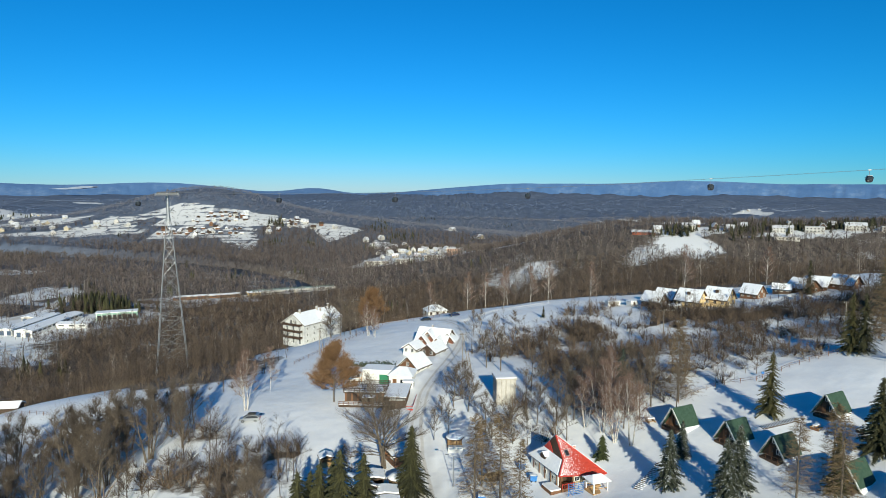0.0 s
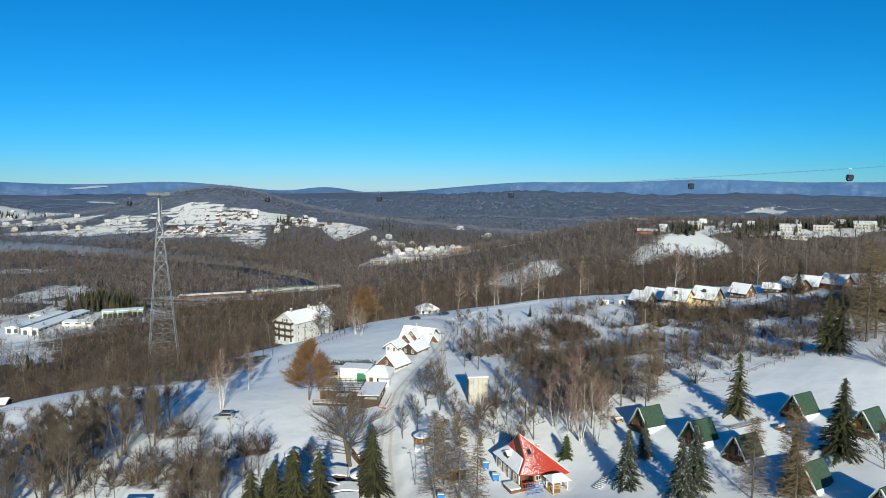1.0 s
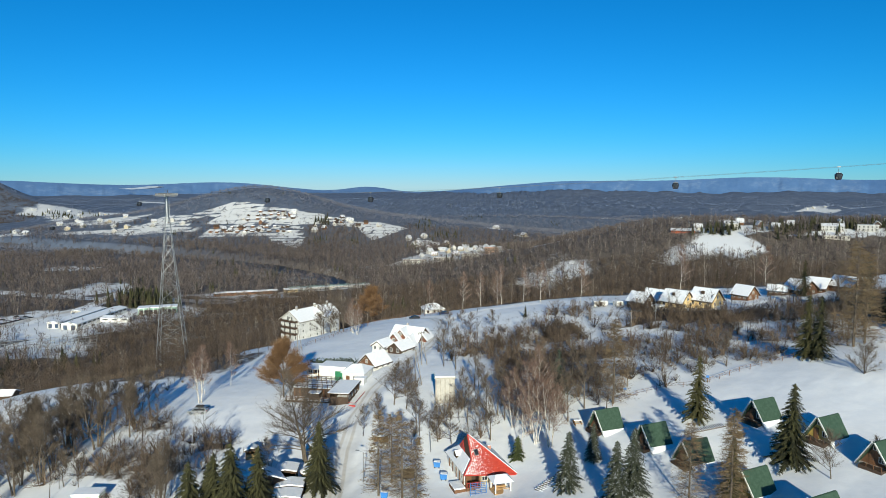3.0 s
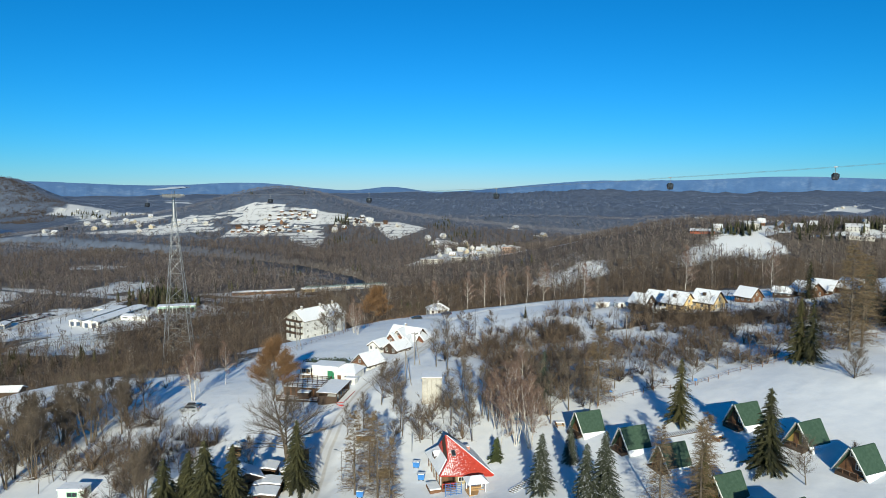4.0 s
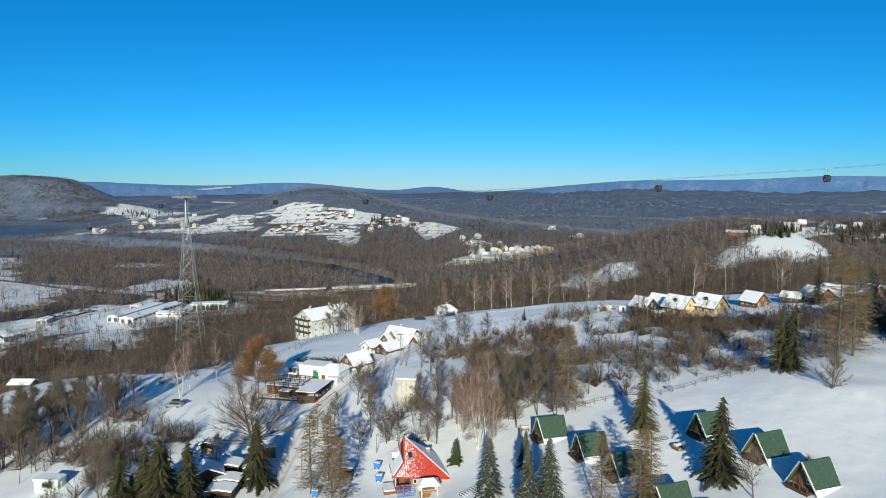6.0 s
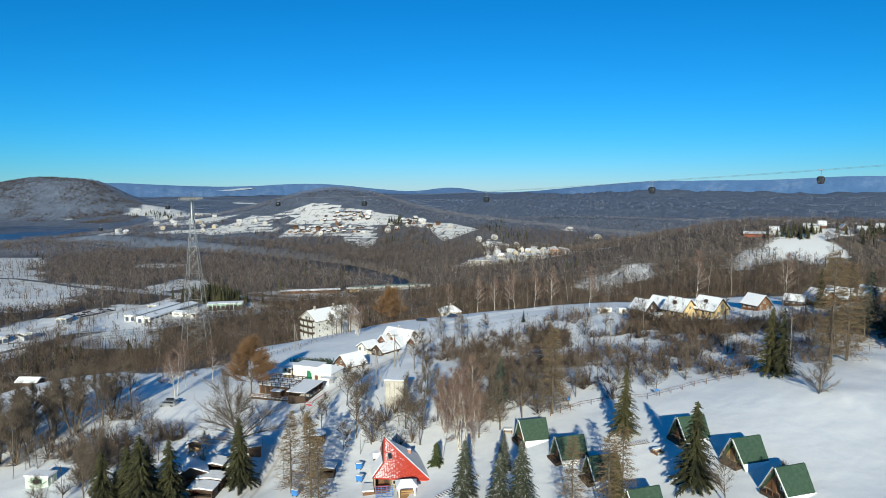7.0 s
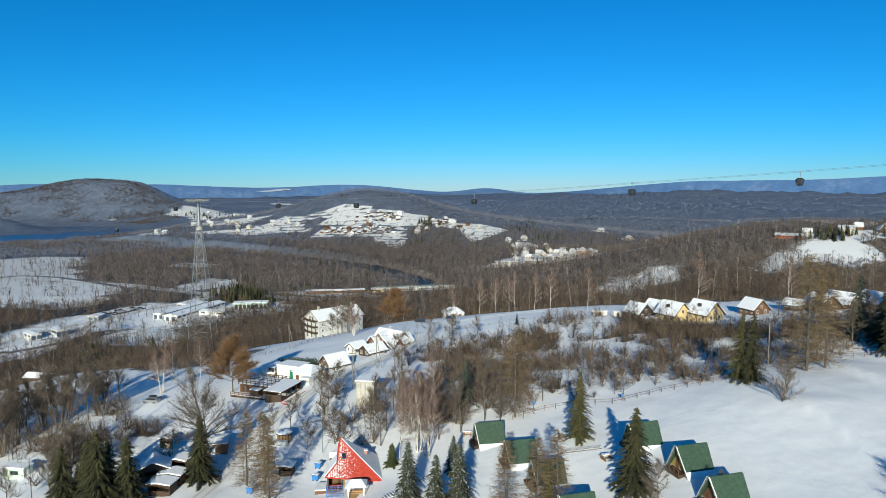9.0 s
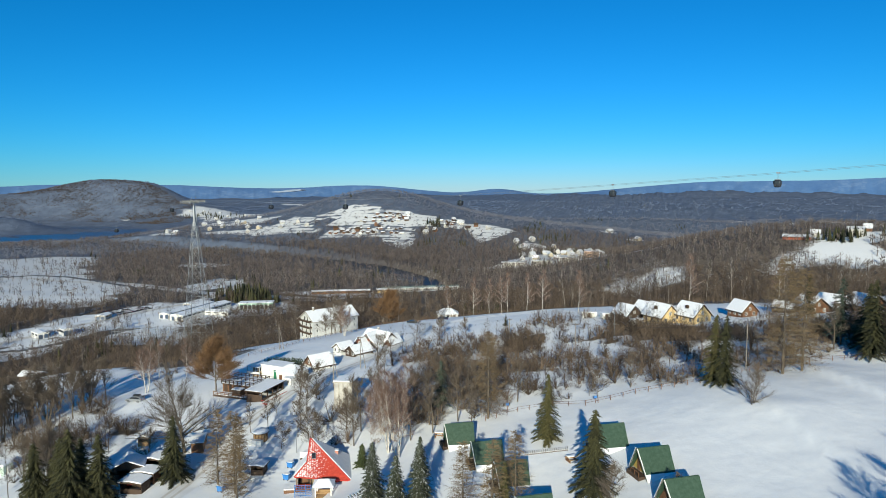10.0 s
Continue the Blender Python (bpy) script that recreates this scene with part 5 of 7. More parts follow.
# ---- the lodge with the red roof ----
def lodge():
    """A tent-shaped roof over a square plan, its peak near one side, with a lower snowy slope there. x along the front, y to the back."""
    ld = thing("lodge", "lodge with a steep red tiled roof dusted with snow", "lodge", "", 19.3, 110.7, 5.9, 21.8)
    W, D = 10.4, 10.9
    fl, fr, br, bl = Vector((0, 0, 2.2)), Vector((W, 0, 1.0)), Vector((W, D, 1.0)), Vector((0, D, 2.2))
    peak = Vector((2.5, 5.3, 7.5))
    kf = fl.lerp(peak, 0.385) + (fr - fl) * 0.115
    kb = Vector((2.2, 8.4, 4.35))
    part("outer_wall", Geo().box(0.5, 2.0, -1.5, 9.4, D - 0.6, 2.0).box(3.0, 0.7, -1.5, 9.3, 1.996, 1.6), M_TIMBER_DARK, ld)
    part("stone_wall", Geo().box(3.1, 0.5, -1.5, 5.6, 0.69, 1.75), surface("yellow_field_stone", (0.22, 0.17, 0.09), (0.52, 0.43, 0.26), 0.35, 0.9, stain=(0.12, 0.10, 0.07), stain_size=0.5), ld, "wall of yellowish field stones")
    part("board_wall", Geo().box(7.6, 0.5, -1.5, 9.2, 0.69, 1.3), M_REDPAINT, ld, "dark red boards")
    part("side_wall", Geo().box(0.35, 0.6, -1.5, 0.49, D - 0.7, 2.15), M_WALL, ld, "white wall below the eave")
    for k in range(5):
        part("side_post", Geo().box(0.2, 1.0 + k * 2.0, -1.0, 0.34, 1.16 + k * 2.0, 2.1), M_TIMBER, ld)
    # the red front: a sheet with courses of tiles
    front = part("front_roof", Geo().plate(fl, fr, peak, kf, 0.18), M_RED, ld, "red tiled roof face with snow in the courses")
    n = (fr - fl).cross(peak - fl).normalized()
    for k in range(30):
        rows = []
        for u in (k / 30, (k + 0.82) / 30):
            left = fl.lerp(kf, u / 0.385) if u < 0.385 else kf.lerp(peak, (u - 0.385) / 0.615)
            rows.append((left + n * 0.185, fr.lerp(peak, u) + n * 0.185))
        part("tile_course", Geo().plate(rows[0][0], rows[0][1], rows[1][1], rows[1][0], 0.05), M_RED, front)
    for p, q in ((fl, kf), (kf, peak), (fr, peak), (fl, fr)):
        part("verge_board", Geo().tube(p + n * 0.2, q + n * 0.2, 0.13, 0.13, 6), M_REDPAINT, ld)
    # the snowy slopes
    for name, q in (("right_roof", (fr, br, peak, peak)), ("low_roof", (fl, kf, kb, bl)), ("back_roof", (br, bl, kb, peak))):
        host = part(name, Geo().plate(*q, 0.16), M_METALROOF, ld)
        p = [Vector(v) for v in q]
        mid = (p[0] + p[1] + p[2] + p[3]) / 4
        lift = (p[1] - p[0]).cross(p[2] - p[0]).normalized() * 0.165
        part("snow_layer", Geo().plate(*[v.lerp(mid, 0.035) + lift for v in p], 0.16), M_SNOW, host, "white snow lying on the roof", bevel=0.05)
    part("hip_cover", Geo().tube(br + Vector((0, 0, 0.2)), peak + Vector((0, 0, 0.2)), 0.17, 0.15, 6), M_METALROOF, ld, "dark blue sheet along the hip")
    # the upright gable between the peak and the lower slope
    part("gable_wall", Geo().plate(kb, kf, peak + Vector((0, -0.1, -0.2)), peak + Vector((0, 0.3, -0.2)), 0.12), M_TIMBER_DARK, ld)
    part("gable_slope", Geo().plate(kb.lerp(peak, 0.04) + Vector((-0.16, 0, 0)), kf.lerp(peak, 0.1).lerp(kb, 0.45) + Vector((-0.2, 0, 0)), kf.lerp(peak, 0.55).lerp(kb, 0.42) + Vector((-0.2, 0, 0)), kb.lerp(peak, 0.55) + Vector((-0.16, 0, 0)), 0.1), M_REDPAINT, ld, "red sheet beside the gable")
    # a dark dormer and skylight
    dm = part("dormer", Geo().prism([(-0.8, -0.2), (0.8, -0.2), (0.8, 0.45), (0, 0.95), (-0.8, 0.45)], -0.8, 0.8), M_TIMBER_DARK, ld)
    dm.matrix_basis = pose(1.25, 6.3, 3.35, 0, 0, 90)
    part("dormer_roof", Geo().plate((-1.0, -0.95, 0.35), (0, -0.95, 0.98), (0, 0.9, 0.98), (-1.0, 0.9, 0.35), 0.1).plate((1.0, -0.95, 0.35), (1.0, 0.9, 0.35), (0, 0.9, 0.98), (0, -0.95, 0.98), 0.1), M_SNOW, dm)
    sk = part("skylight", Geo().box(-0.42, -0.1, -0.6, 0.42, 0.1, 0.6), M_STEEL, ld)
    sk.matrix_basis = Matrix.Translation(fl.lerp(fr, 0.42).lerp(peak, 0.55) + n * 0.3) @ n.to_track_quat("-Y", "Z").to_matrix().to_4x4()
    part("pane", Geo().box(-0.34, -0.13, -0.5, 0.34, -0.1, 0.5), M_GLASS, sk)
    chimney(ld, 7.4, 6.6, 2.4, 4.5, surface("pinkish_brick", (0.36, 0.15, 0.11), (0.50, 0.26, 0.20), 0.12, 0.9), 0.6)
    # the open porch under the front eave
    part("porch_deck", Geo().box(0.3, -0.7, -0.8, 3.0, 1.9, 0.15), M_TIMBER, ld, "reddish timber porch floor")
    for k in range(6):
        part("porch_slat", Geo().box(0.35 + k * 0.5, -0.72, 0.15, 0.45 + k * 0.5, -0.62, 0.95), M_REDPAINT, ld)
    part("porch_rail", Geo().box(0.3, -0.75, 0.95, 3.0, -0.6, 1.05), M_REDPAINT, ld)
    for x in (0.45, 2.95):
        part("porch_post", Geo().box(x - 0.09, -0.1, 0.1, x + 0.09, 0.08, 2.1), M_TIMBER, ld)
    door(ld, 1.7, 1.0, 1.9, "y-", -2.0, M_TIMBER, 0.15)
    for wx in (4.2, 6.6):
        window(ld, wx, 0.55, 1.1, 0.9, "y-", -0.48 if wx < 5 else -0.68)
    for wy in (2.2, 5.2, 8.2):
        window(ld, -wy, 0.7, 1.1, 0.9, "x-", -0.33)
    part("side_deck", Geo().box(-1.9, -0.6, -1.2, 0.2, 2.6, 0.05), M_TIMBER, ld, "low pale deck beside the porch")
    part("side_deck_snow", Geo().box(-1.95, -0.65, 0.054, 0.15, 2.5, 0.3), M_SNOW, ld, bevel=0.05)


lodge()


def gazebo(x, y, turn):
    g = thing("gazebo", "small white gazebo with a snow-covered roof beside the lodge", "gazebo", "", x, y, None, turn)
    part("floor", Geo().box(-1.6, -1.4, -0.6, 1.6, 1.4, 0.1), M_TIMBER_PALE, g)
    for sx in (-1.4, 1.4):
        for sy in (-1.2, 1.2):
            part("post", Geo().box(sx - 0.1, sy - 0.1, 0.1, sx + 0.1, sy + 0.1, 2.1), M_WALL, g)
    part("roof", Geo().add([(-2, -1.8, 2.1), (2, -1.8, 2.1), (2, 1.8, 2.1), (-2, 1.8, 2.1), (-0.9, 0, 3.0), (0.9, 0, 3.0)],
                           [(0, 1, 5, 4), (1, 2, 5), (2, 3, 4, 5), (3, 0, 4), (3, 2, 1, 0)]), M_SNOW, g, bevel=0.05)
    part("rail", Geo().box(-1.4, -1.25, 0.8, 1.4, -1.15, 0.9).box(-1.4, 1.15, 0.8, 1.4, 1.25, 0.9), M_TIMBER_PALE, g)
    part("bench", Geo().box(-1.2, 0.5, 0.1, 1.2, 1.0, 0.55), M_TIMBER_PALE, g)


gazebo(25.9, 109.7, 20)

# ---- the yellow houses and the timber houses on the crest ----
for x, y in ((87.8, 225.6), (97.2, 224.4)):
    h = house("house", "yellow rendered house with a snowy gable roof and dark eaves", x, y, 43, 8.0, 7.4, 2.6, 3.5, M_YELLOW, M_TIMBER_DARK, ((0.8, 2),), ((0.8, 3),), 0.6, None, ground(x, y) - 0.2, 0.22, (), None, "house", "yellow houses", True, (1.0, 1.3))
    part("dormer_vent", Geo().box(-2.6, -0.5, 4.6, -2.0, 0.5, 5.6), M_TIMBER_DARK, h)
house("house", "dark timber house with a steep snow-covered roof", 83.5, 238.0, 43, 7, 6.5, 2.2, 3.2, M_TIMBER_DARK, M_METALROOF, group="timber houses on the crest", z=ground(82, 238) - 0.2)
house("house", "dark timber house with a snowy roof in a row", 77.2, 233.0, 43, 7, 6.5, 2.2, 3.0, M_TIMBER_DARK, M_METALROOF, group="timber houses on the crest", z=ground(77, 234) - 0.2)
house("house", "brown timber house with a snowy roof at the wood's edge", 113.0, 232.5, 34, 6.5, 6.0, 2.2, 2.9, M_TIMBER, M_TIMBER_DARK, group="timber houses on the crest", z=ground(115, 240) - 0.2)
house("house", "low shed house with a blue-grey roof in snow", 126.5, 238, 60, 6, 5.0, 1.8, 1.7, M_TIMBER_DARK, M_METALROOF, group="timber houses on the crest", snow=0.12)
for x, y, t in ((133.5, 236, 24), (140.5, 239, 44), (148.5, 235, 30)):
    hh = house("chalet", "brown timber chalet with a wide snowy roof among trees", x, y, t, 7.5, 7.0, 2.4, 2.8, M_TIMBER, M_TIMBER_DARK, group="timber chalets", z=ground(x, y) - 0.3, over=0.9)
for x, y, turn, w in ((80.5, 222.0, 43, 3.4), (64, 241, 10, 5.0), (70.0, 236.5, 20, 3.0)):
    c = thing("shed", "small low shed under snow beside the houses", "shed", "sheds by the crest", x, y, None, turn)
    part("outer_wall", Geo().box(-w / 2, -1.4, -0.8, w / 2, 1.4, 1.7), M_WALL, c)
    part("roof_snow", Geo().box(-w / 2 - 0.2, -1.6, 1.704, w / 2 + 0.2, 1.6, 2.0), M_SNOW, c, bevel=0.08)
    door(c, 0, 0.8, 1.6, "y-", 1.4, M_TIMBER_DARK)

# ---- the white guest house with balconies ----
M_WALL_GUEST = surface("weathered_white_render", (0.50, 0.50, 0.48), (0.62, 0.62, 0.60), 0.5, 0.9, stain=(0.38, 0.38, 0.36), stain_size=3.0)


def guest_house():
    x, y, turn = -56.0, 275.6, -31
    h = house("guest_house", "white three-storey guest house with balconies and a snowy roof", x, y, turn, 24, 11.8, 8.2, 3.8, M_WALL_GUEST, M_CONCRETE, (), ((0.6, 6), (3.2, 6), (5.8, 6)), 0.7, None, -5.0, 0.12, (), (1.5, 3), "building")
    for k, z in enumerate((2.3, 4.9, 7.6)):
        b = part("balcony", Geo().box(-5.0, -13.3, z, 5.0, -12.02, z + 0.16), M_CONCRETE, h)
        part("parapet", Geo().box(-5.0, -13.34, z - 0.1, 5.0, -13.26, z + 0.75), M_TIMBER_DARK, b, "dark boarded balcony front")
        part("railing", Geo().box(-5.0, -13.3, z + 0.9, 5.0, -13.22, z + 0.98).box(-5.0, -13.3, z + 0.2, -4.92, -12.05, z + 0.95).box(4.92, -13.3, z + 0.2, 5.0, -12.05, z + 0.95), M_TIMBER_DARK, b)
        for i in range(26):
            part("baluster", Geo().box(-4.9 + i * 0.39, -13.28, z + 0.16, -4.84 + i * 0.39, -13.22, z + 0.9), M_TIMBER_DARK, b)
    for z in (0.0, 2.5, 5.1, 7.8):
        for wx in ((-3.4, 0, 3.4) if z < 7 else (-1.2, 1.2)):
            window(h, wx, z, 1.2, 2.0, "y-", 12.0)
    for yy in (-5.5, 8.0):
        dw = part("dormer", Geo().prism([(-1.1, 0), (1.1, 0), (1.1, 1.2), (0, 2.0), (-1.1, 1.2)], -1.6, 1.6), M_WALL_GUEST, h)
        dw.matrix_basis = pose(-3.2, yy, 9.2, 0, 0, 270)
        part("dormer_roof", Geo().plate((-1.4, -1.8, 1.1), (0, -1.8, 2.1), (0, 1.7, 2.1), (-1.4, 1.7, 1.1), 0.2).plate((1.4, -1.8, 1.1), (1.4, 1.7, 1.1), (0, 1.7, 2.1), (0, -1.8, 2.1), 0.2), M_SNOW, dw)
    for yy in (-8.5, 2.0, 9.5):
        chimney(h, 0.3, yy, 11.2, 13.4, M_CONCRETE, 0.7)
    dm = part("dormer", Geo().prism([(-1.6, 0), (1.6, 0), (1.6, 1.6), (0, 2.6), (-1.6, 1.6)], -2.0, 2.0), M_WALL, h)
    dm.matrix_basis = pose(3.4, 1.0, 8.6, 0, 0, 90)
    part("dormer_roof", Geo().plate((-1.9, -2.2, 1.5), (0, -2.2, 2.7), (0, 2.0, 2.7), (-1.9, 2.0, 1.5), 0.25).plate((1.9, -2.2, 1.5), (1.9, 2.0, 1.5), (0, 2.0, 2.7), (0, -2.2, 2.7), 0.25), M_SNOW, dm)


guest_house()

# ---- the hip-roofed house at the end of the road ----
def hip_house(x, y, turn):
    h = thing("house", "small white house with a snowy hipped roof", "house", "", x, y, None, turn)
    part("outer_wall", Geo().box(-4.6, -3.6, -1.5, 4.6, 3.6, 2.6), M_WALL, h)
    part("roof", Geo().add([(-5.2, -4.2, 2.5), (5.2, -4.2, 2.5), (5.2, 4.2, 2.5), (-5.2, 4.2, 2.5), (-1.5, 0, 4.9), (1.5, 0, 4.9)], [(0, 1, 5, 4), (1, 2, 5), (2, 3, 4, 5), (3, 0, 4), (3, 2, 1, 0)]), M_SNOW, h, bevel=0.08)
    chimney(h, 0.4, 0.4, 4.2, 5.6)
    for wx in (-3, 0, 3):
        window(h, wx, 0.9, 1.0, 1.2, "y-", 3.6, M_TIMBER)
    window(h, 0, 0.9, 1.0, 1.2, "x-", 4.6, M_TIMBER)
    door(h, 0, 0.9, 2.0, "x+", 4.6, M_TIMBER)


hip_house(-3.4, 291.5, 20)

# ---- the villa with many gables and its outbuildings along the road ----
M_TIMBER_RED = surface("reddish_timber", (0.12, 0.040, 0.022), (0.22, 0.085, 0.045), 0.15, 0.75)
v = house("villa", "villa with many snowy gables, timber boards and white walls", -2.9, 207.4, 66, 10, 8.0, 2.0, 3.6, M_WALL, M_TIMBER_DARK, ((0.8, 3),), ((0.8, 4),), 0.9, M_TIMBER_RED, 8.3, 0.25, (), (1.0, 1.5))
for px, py, t, L, W, H, R in ((-6.4, 203.6, -14, 6.0, 4.8, 1.8, 2.9), (-1.6, 203.0, -14, 6.0, 4.2, 1.6, 2.4), (-4.4, 205.6, -14, 6.4, 3.6, 3.4, 2.2), (1.8, 206.6, -14, 5.6, 3.6, 2.6, 2.1)):
    w = part("wing", Geo().prism([(-W / 2, -1.5), (W / 2, -1.5), (W / 2, H), (0, H + R - 0.05), (-W / 2, H)], -L / 2, L / 2), M_TIMBER_RED, v)
    w.matrix_basis = v.matrix_basis.inverted() @ pose(px - 0.2, py, 8.4, 0, 0, t)
    for s in (-1, 1):
        k = R / (W / 2)
        a, b = (s * (W / 2 + 0.6), -L / 2 - 0.6, H - 0.6 * k), (0, -L / 2 - 0.6, H + R)
        c, d = (0, L / 2 + 0.6, H + R), (s * (W / 2 + 0.6), L / 2 + 0.6, H - 0.6 * k)
        part("wing_roof", Geo().plate(*((a, b, c, d) if s < 0 else (a, d, c, b)), 0.35), M_SNOW, w, "snow-covered roof slope", bevel=0.07)
        part("fascia", Geo().plate(*[Vector(q) + Vector((0, -0.05, -0.22)) for q in ((a, b, Vector(b) + Vector((0, 0.1, 0)), Vector(a) + Vector((0, 0.1, 0))) if s < 0 else (a, Vector(a) + Vector((0, 0.1, 0)), Vector(b) + Vector((0, 0.1, 0)), b))], 0.2), M_TIMBER_DARK, w)
    window(w, 0, 0.8, 1.2, 1.2, "y-", L / 2)
    window(w, 0, H + 0.4, 0.9, 1.0, "y-", L / 2)
house("outbuilding", "timber outbuilding with a snow-covered roof by the road", -3.6, 192.0, -28, 7.0, 5.0, 1.7, 1.9, M_TIMBER_DARK, M_TIMBER_DARK, z=ground(-3, 192) - 0.5, category="outbuilding", attic=False)
house("outbuilding", "low outbuilding under deep snow beside the villa", -9.6, 193.4, -28, 5.0, 4.2, 2.0, 1.4, M_WALL, M_TIMBER_DARK, z=ground(-8, 193) - 0.1, category="outbuilding", attic=False, snow=0.3)
house("chalet", "chalet with a timber gable and snowy roof by the road", -8.6, 174.6, -32, 6.6, 5.8, 2.0, 2.6, M_WALL, M_TIMBER_DARK, z=9.0, gable_wall=M_TIMBER, category="chalet")


def roadside_inn():
    n = thing("inn", "low white roadside inn with a green gate and flat snowy roof", "inn", "", -16.5, 166.5, 8.9, -8)
    part("left_wing", Geo().box(-9.5, -0.6, -1.0, -5.2, 2.6, 2.1), M_TIMBER_PALE, n, "brown timber wing")
    part("left_roof", Geo().box(-10.1, -2.8, 2.30, -5.304, 3.1, 2.5), M_SNOW, n, bevel=0.1)
    part("middle_wing", Geo().box(-5.196, -2.0, -1.0, 2.2, 3.0, 3.1), M_WALL, n, "white rendered wall")
    part("middle_roof", Geo().box(-5.3, -2.3, 3.104, 2.5, 3.3, 3.35), M_SNOW, n, bevel=0.1)
    part("gate", Geo().box(-0.6, -2.3, -0.8, 2.4, -2.1, 2.1), M_GREENPAINT, n, "green sheet gate")
    for k in range(6):
        part("gate_slat", Geo().box(-0.5 + k * 0.5, -2.36, -0.7, -0.42 + k * 0.5, -2.304, 2.0), M_GREENPAINT, n)
    for wx in (-9.8, -8.2, -6.8, -5.5):
        part("wing_post", Geo().box(wx - 0.08, -2.6, -0.8, wx + 0.08, -2.44, 2.296), M_WALL, n)
    part("wing_rail", Geo().box(-9.7, -2.58, 0.3, -5.5, -2.5, 1.0), M_WALL, n)
    for wx in (-8.4, -6.4):
        window(n, wx, 0.7, 1.4, 1.1, "y-", 0.6)
    b = part("right_block", Geo().box(2.5, -5.0, -1.0, 8.4, 1.6, 2.9), M_WALL, n, "white rendered block")
    part("block_roof", Geo().add([(2.0, -5.5, 2.8), (8.9, -5.5, 2.8), (8.9, 2.1, 2.8), (2.0, 2.1, 2.8), (4.4, -1.9, 4.4), (6.6, -1.5, 4.4)], [(0, 1, 5, 4), (1, 2, 5), (2, 3, 4, 5), (3, 0, 4), (3, 2, 1, 0)]), M_SNOW, n, bevel=0.08)
    part("annex", Geo().box(6.6, -7.2, -1.0, 9.2, -5.004, 2.0), M_WALL, n)
    part("annex_roof", Geo().box(6.4, -7.4, 2.004, 9.4, -4.9, 2.25), M_SNOW, n, bevel=0.08)
    door(n, 4.0, 1.0, 2.0, "y-", 5.0, M_TIMBER)
    window(n, 6.0, 0.9, 1.2, 1.1, "y-", 5.0)


roadside_inn()


def terrace():
    n = thing("terrace", "brown timber beer terrace with a roofed pavilion under snow", "terrace", "", -14.2, 151.0, 7.9, -4)
    part("lower_wall", Geo().box(-10.2, -0.9, -1.6, -0.2, 5.4, 2.7), M_TIMBER_DARK, n)
    for k in range(20):
        part("wall_board", Geo().box(-10.2 + k * 0.5, -0.96, -0.4, -9.78 + k * 0.5, -0.904, 2.6), M_TIMBER_DARK if k % 3 else M_TIMBER, n)
    part("deck", Geo().box(-10.5, -1.2, 2.704, -0.1, 5.7, 2.86), M_TIMBER_DARK, n)
    part("deck_snow", Geo().box(-10.4, -1.1, 2.864, -0.2, 5.6, 2.95), M_SNOW, n)
    for y0 in (-1.15, 2.3, 5.65):
        part("rail", Geo().box(-10.5, y0 - 0.06, 3.75, -0.1, y0 + 0.06, 3.87).box(-10.5, y0 - 0.05, 3.3, -0.1, y0 + 0.05, 3.4), M_TIMBER_DARK, n)
        for i in range(9):
            part("rail_post", Geo().box(-10.45 + i * 1.28 - 0.07, y0 - 0.08, 2.86, -10.45 + i * 1.28 + 0.07, y0 + 0.08, 3.95), M_TIMBER_DARK, n)
    for x0 in (-10.45, -0.2):
        part("rail", Geo().box(x0 - 0.05, -1.1, 3.75, x0 + 0.05, 5.6, 3.87).box(x0 - 0.05, -1.1, 3.3, x0 + 0.05, 5.6, 3.4), M_TIMBER_DARK, n)
    part("lower_deck", Geo().box(-11.2, -3.6, -1.6, -0.4, -0.97, 0.5), M_TIMBER_DARK, n)
    part("lower_deck_snow", Geo().box(-11.1, -3.5, 0.504, -0.5, -1.0, 0.6), M_SNOW, n)
    part("lower_rail", Geo().box(-11.2, -3.62, 1.2, -0.4, -3.5, 1.32).box(-11.2, -3.6, 0.8, -0.4, -3.52, 0.88), M_TIMBER, n)
    for i in range(10):
        part("lower_rail_post", Geo().box(-11.1 + i * 1.18 - 0.06, -3.6, 0.5, -11.1 + i * 1.18 + 0.06, -3.5, 1.35), M_TIMBER, n)
    part("bar", Geo().box(-5.6, -3.0, 0.6, -3.0, -1.2, 2.2), M_TIMBER_DARK, n)
    part("bar_snow", Geo().box(-5.8, -3.2, 2.204, -2.8, -1.1, 2.36), M_SNOW, n, bevel=0.06)
    part("pavilion_floor", Geo().box(0.1, -4.8, -1.6, 4.9, 4.8, 0.35), M_TIMBER_DARK, n)
    for i in range(5):
        for xx in (0.25, 4.75):
            part("pavilion_post", Geo().box(xx - 0.1, -4.6 + i * 2.3 - 0.1, 0.35, xx + 0.1, -4.6 + i * 2.3 + 0.1, 3.0), M_TIMBER_DARK, n)
    part("pavilion_back", Geo().box(0.2, 4.64, 0.35, 4.8, 4.72, 2.9).box(0.16, -4.5, 0.35, 0.24, 4.5, 2.9), M_TIMBER_DARK, n)
    part("pavilion_front", Geo().box(0.3, -4.72, 0.35, 4.7, -4.64, 2.2), M_TIMBER_DARK, n)
    part("pavilion_side", Geo().box(4.7, -4.5, 0.35, 4.78, 4.5, 1.3), M_TIMBER_DARK, n)
    part("pavilion_roof", Geo().plate((-0.3, -5.2, 3.0), (5.2, -5.2, 3.0), (5.2, 5.2, 3.2), (-0.3, 5.2, 3.2), 0.14), M_TIMBER_DARK, n)
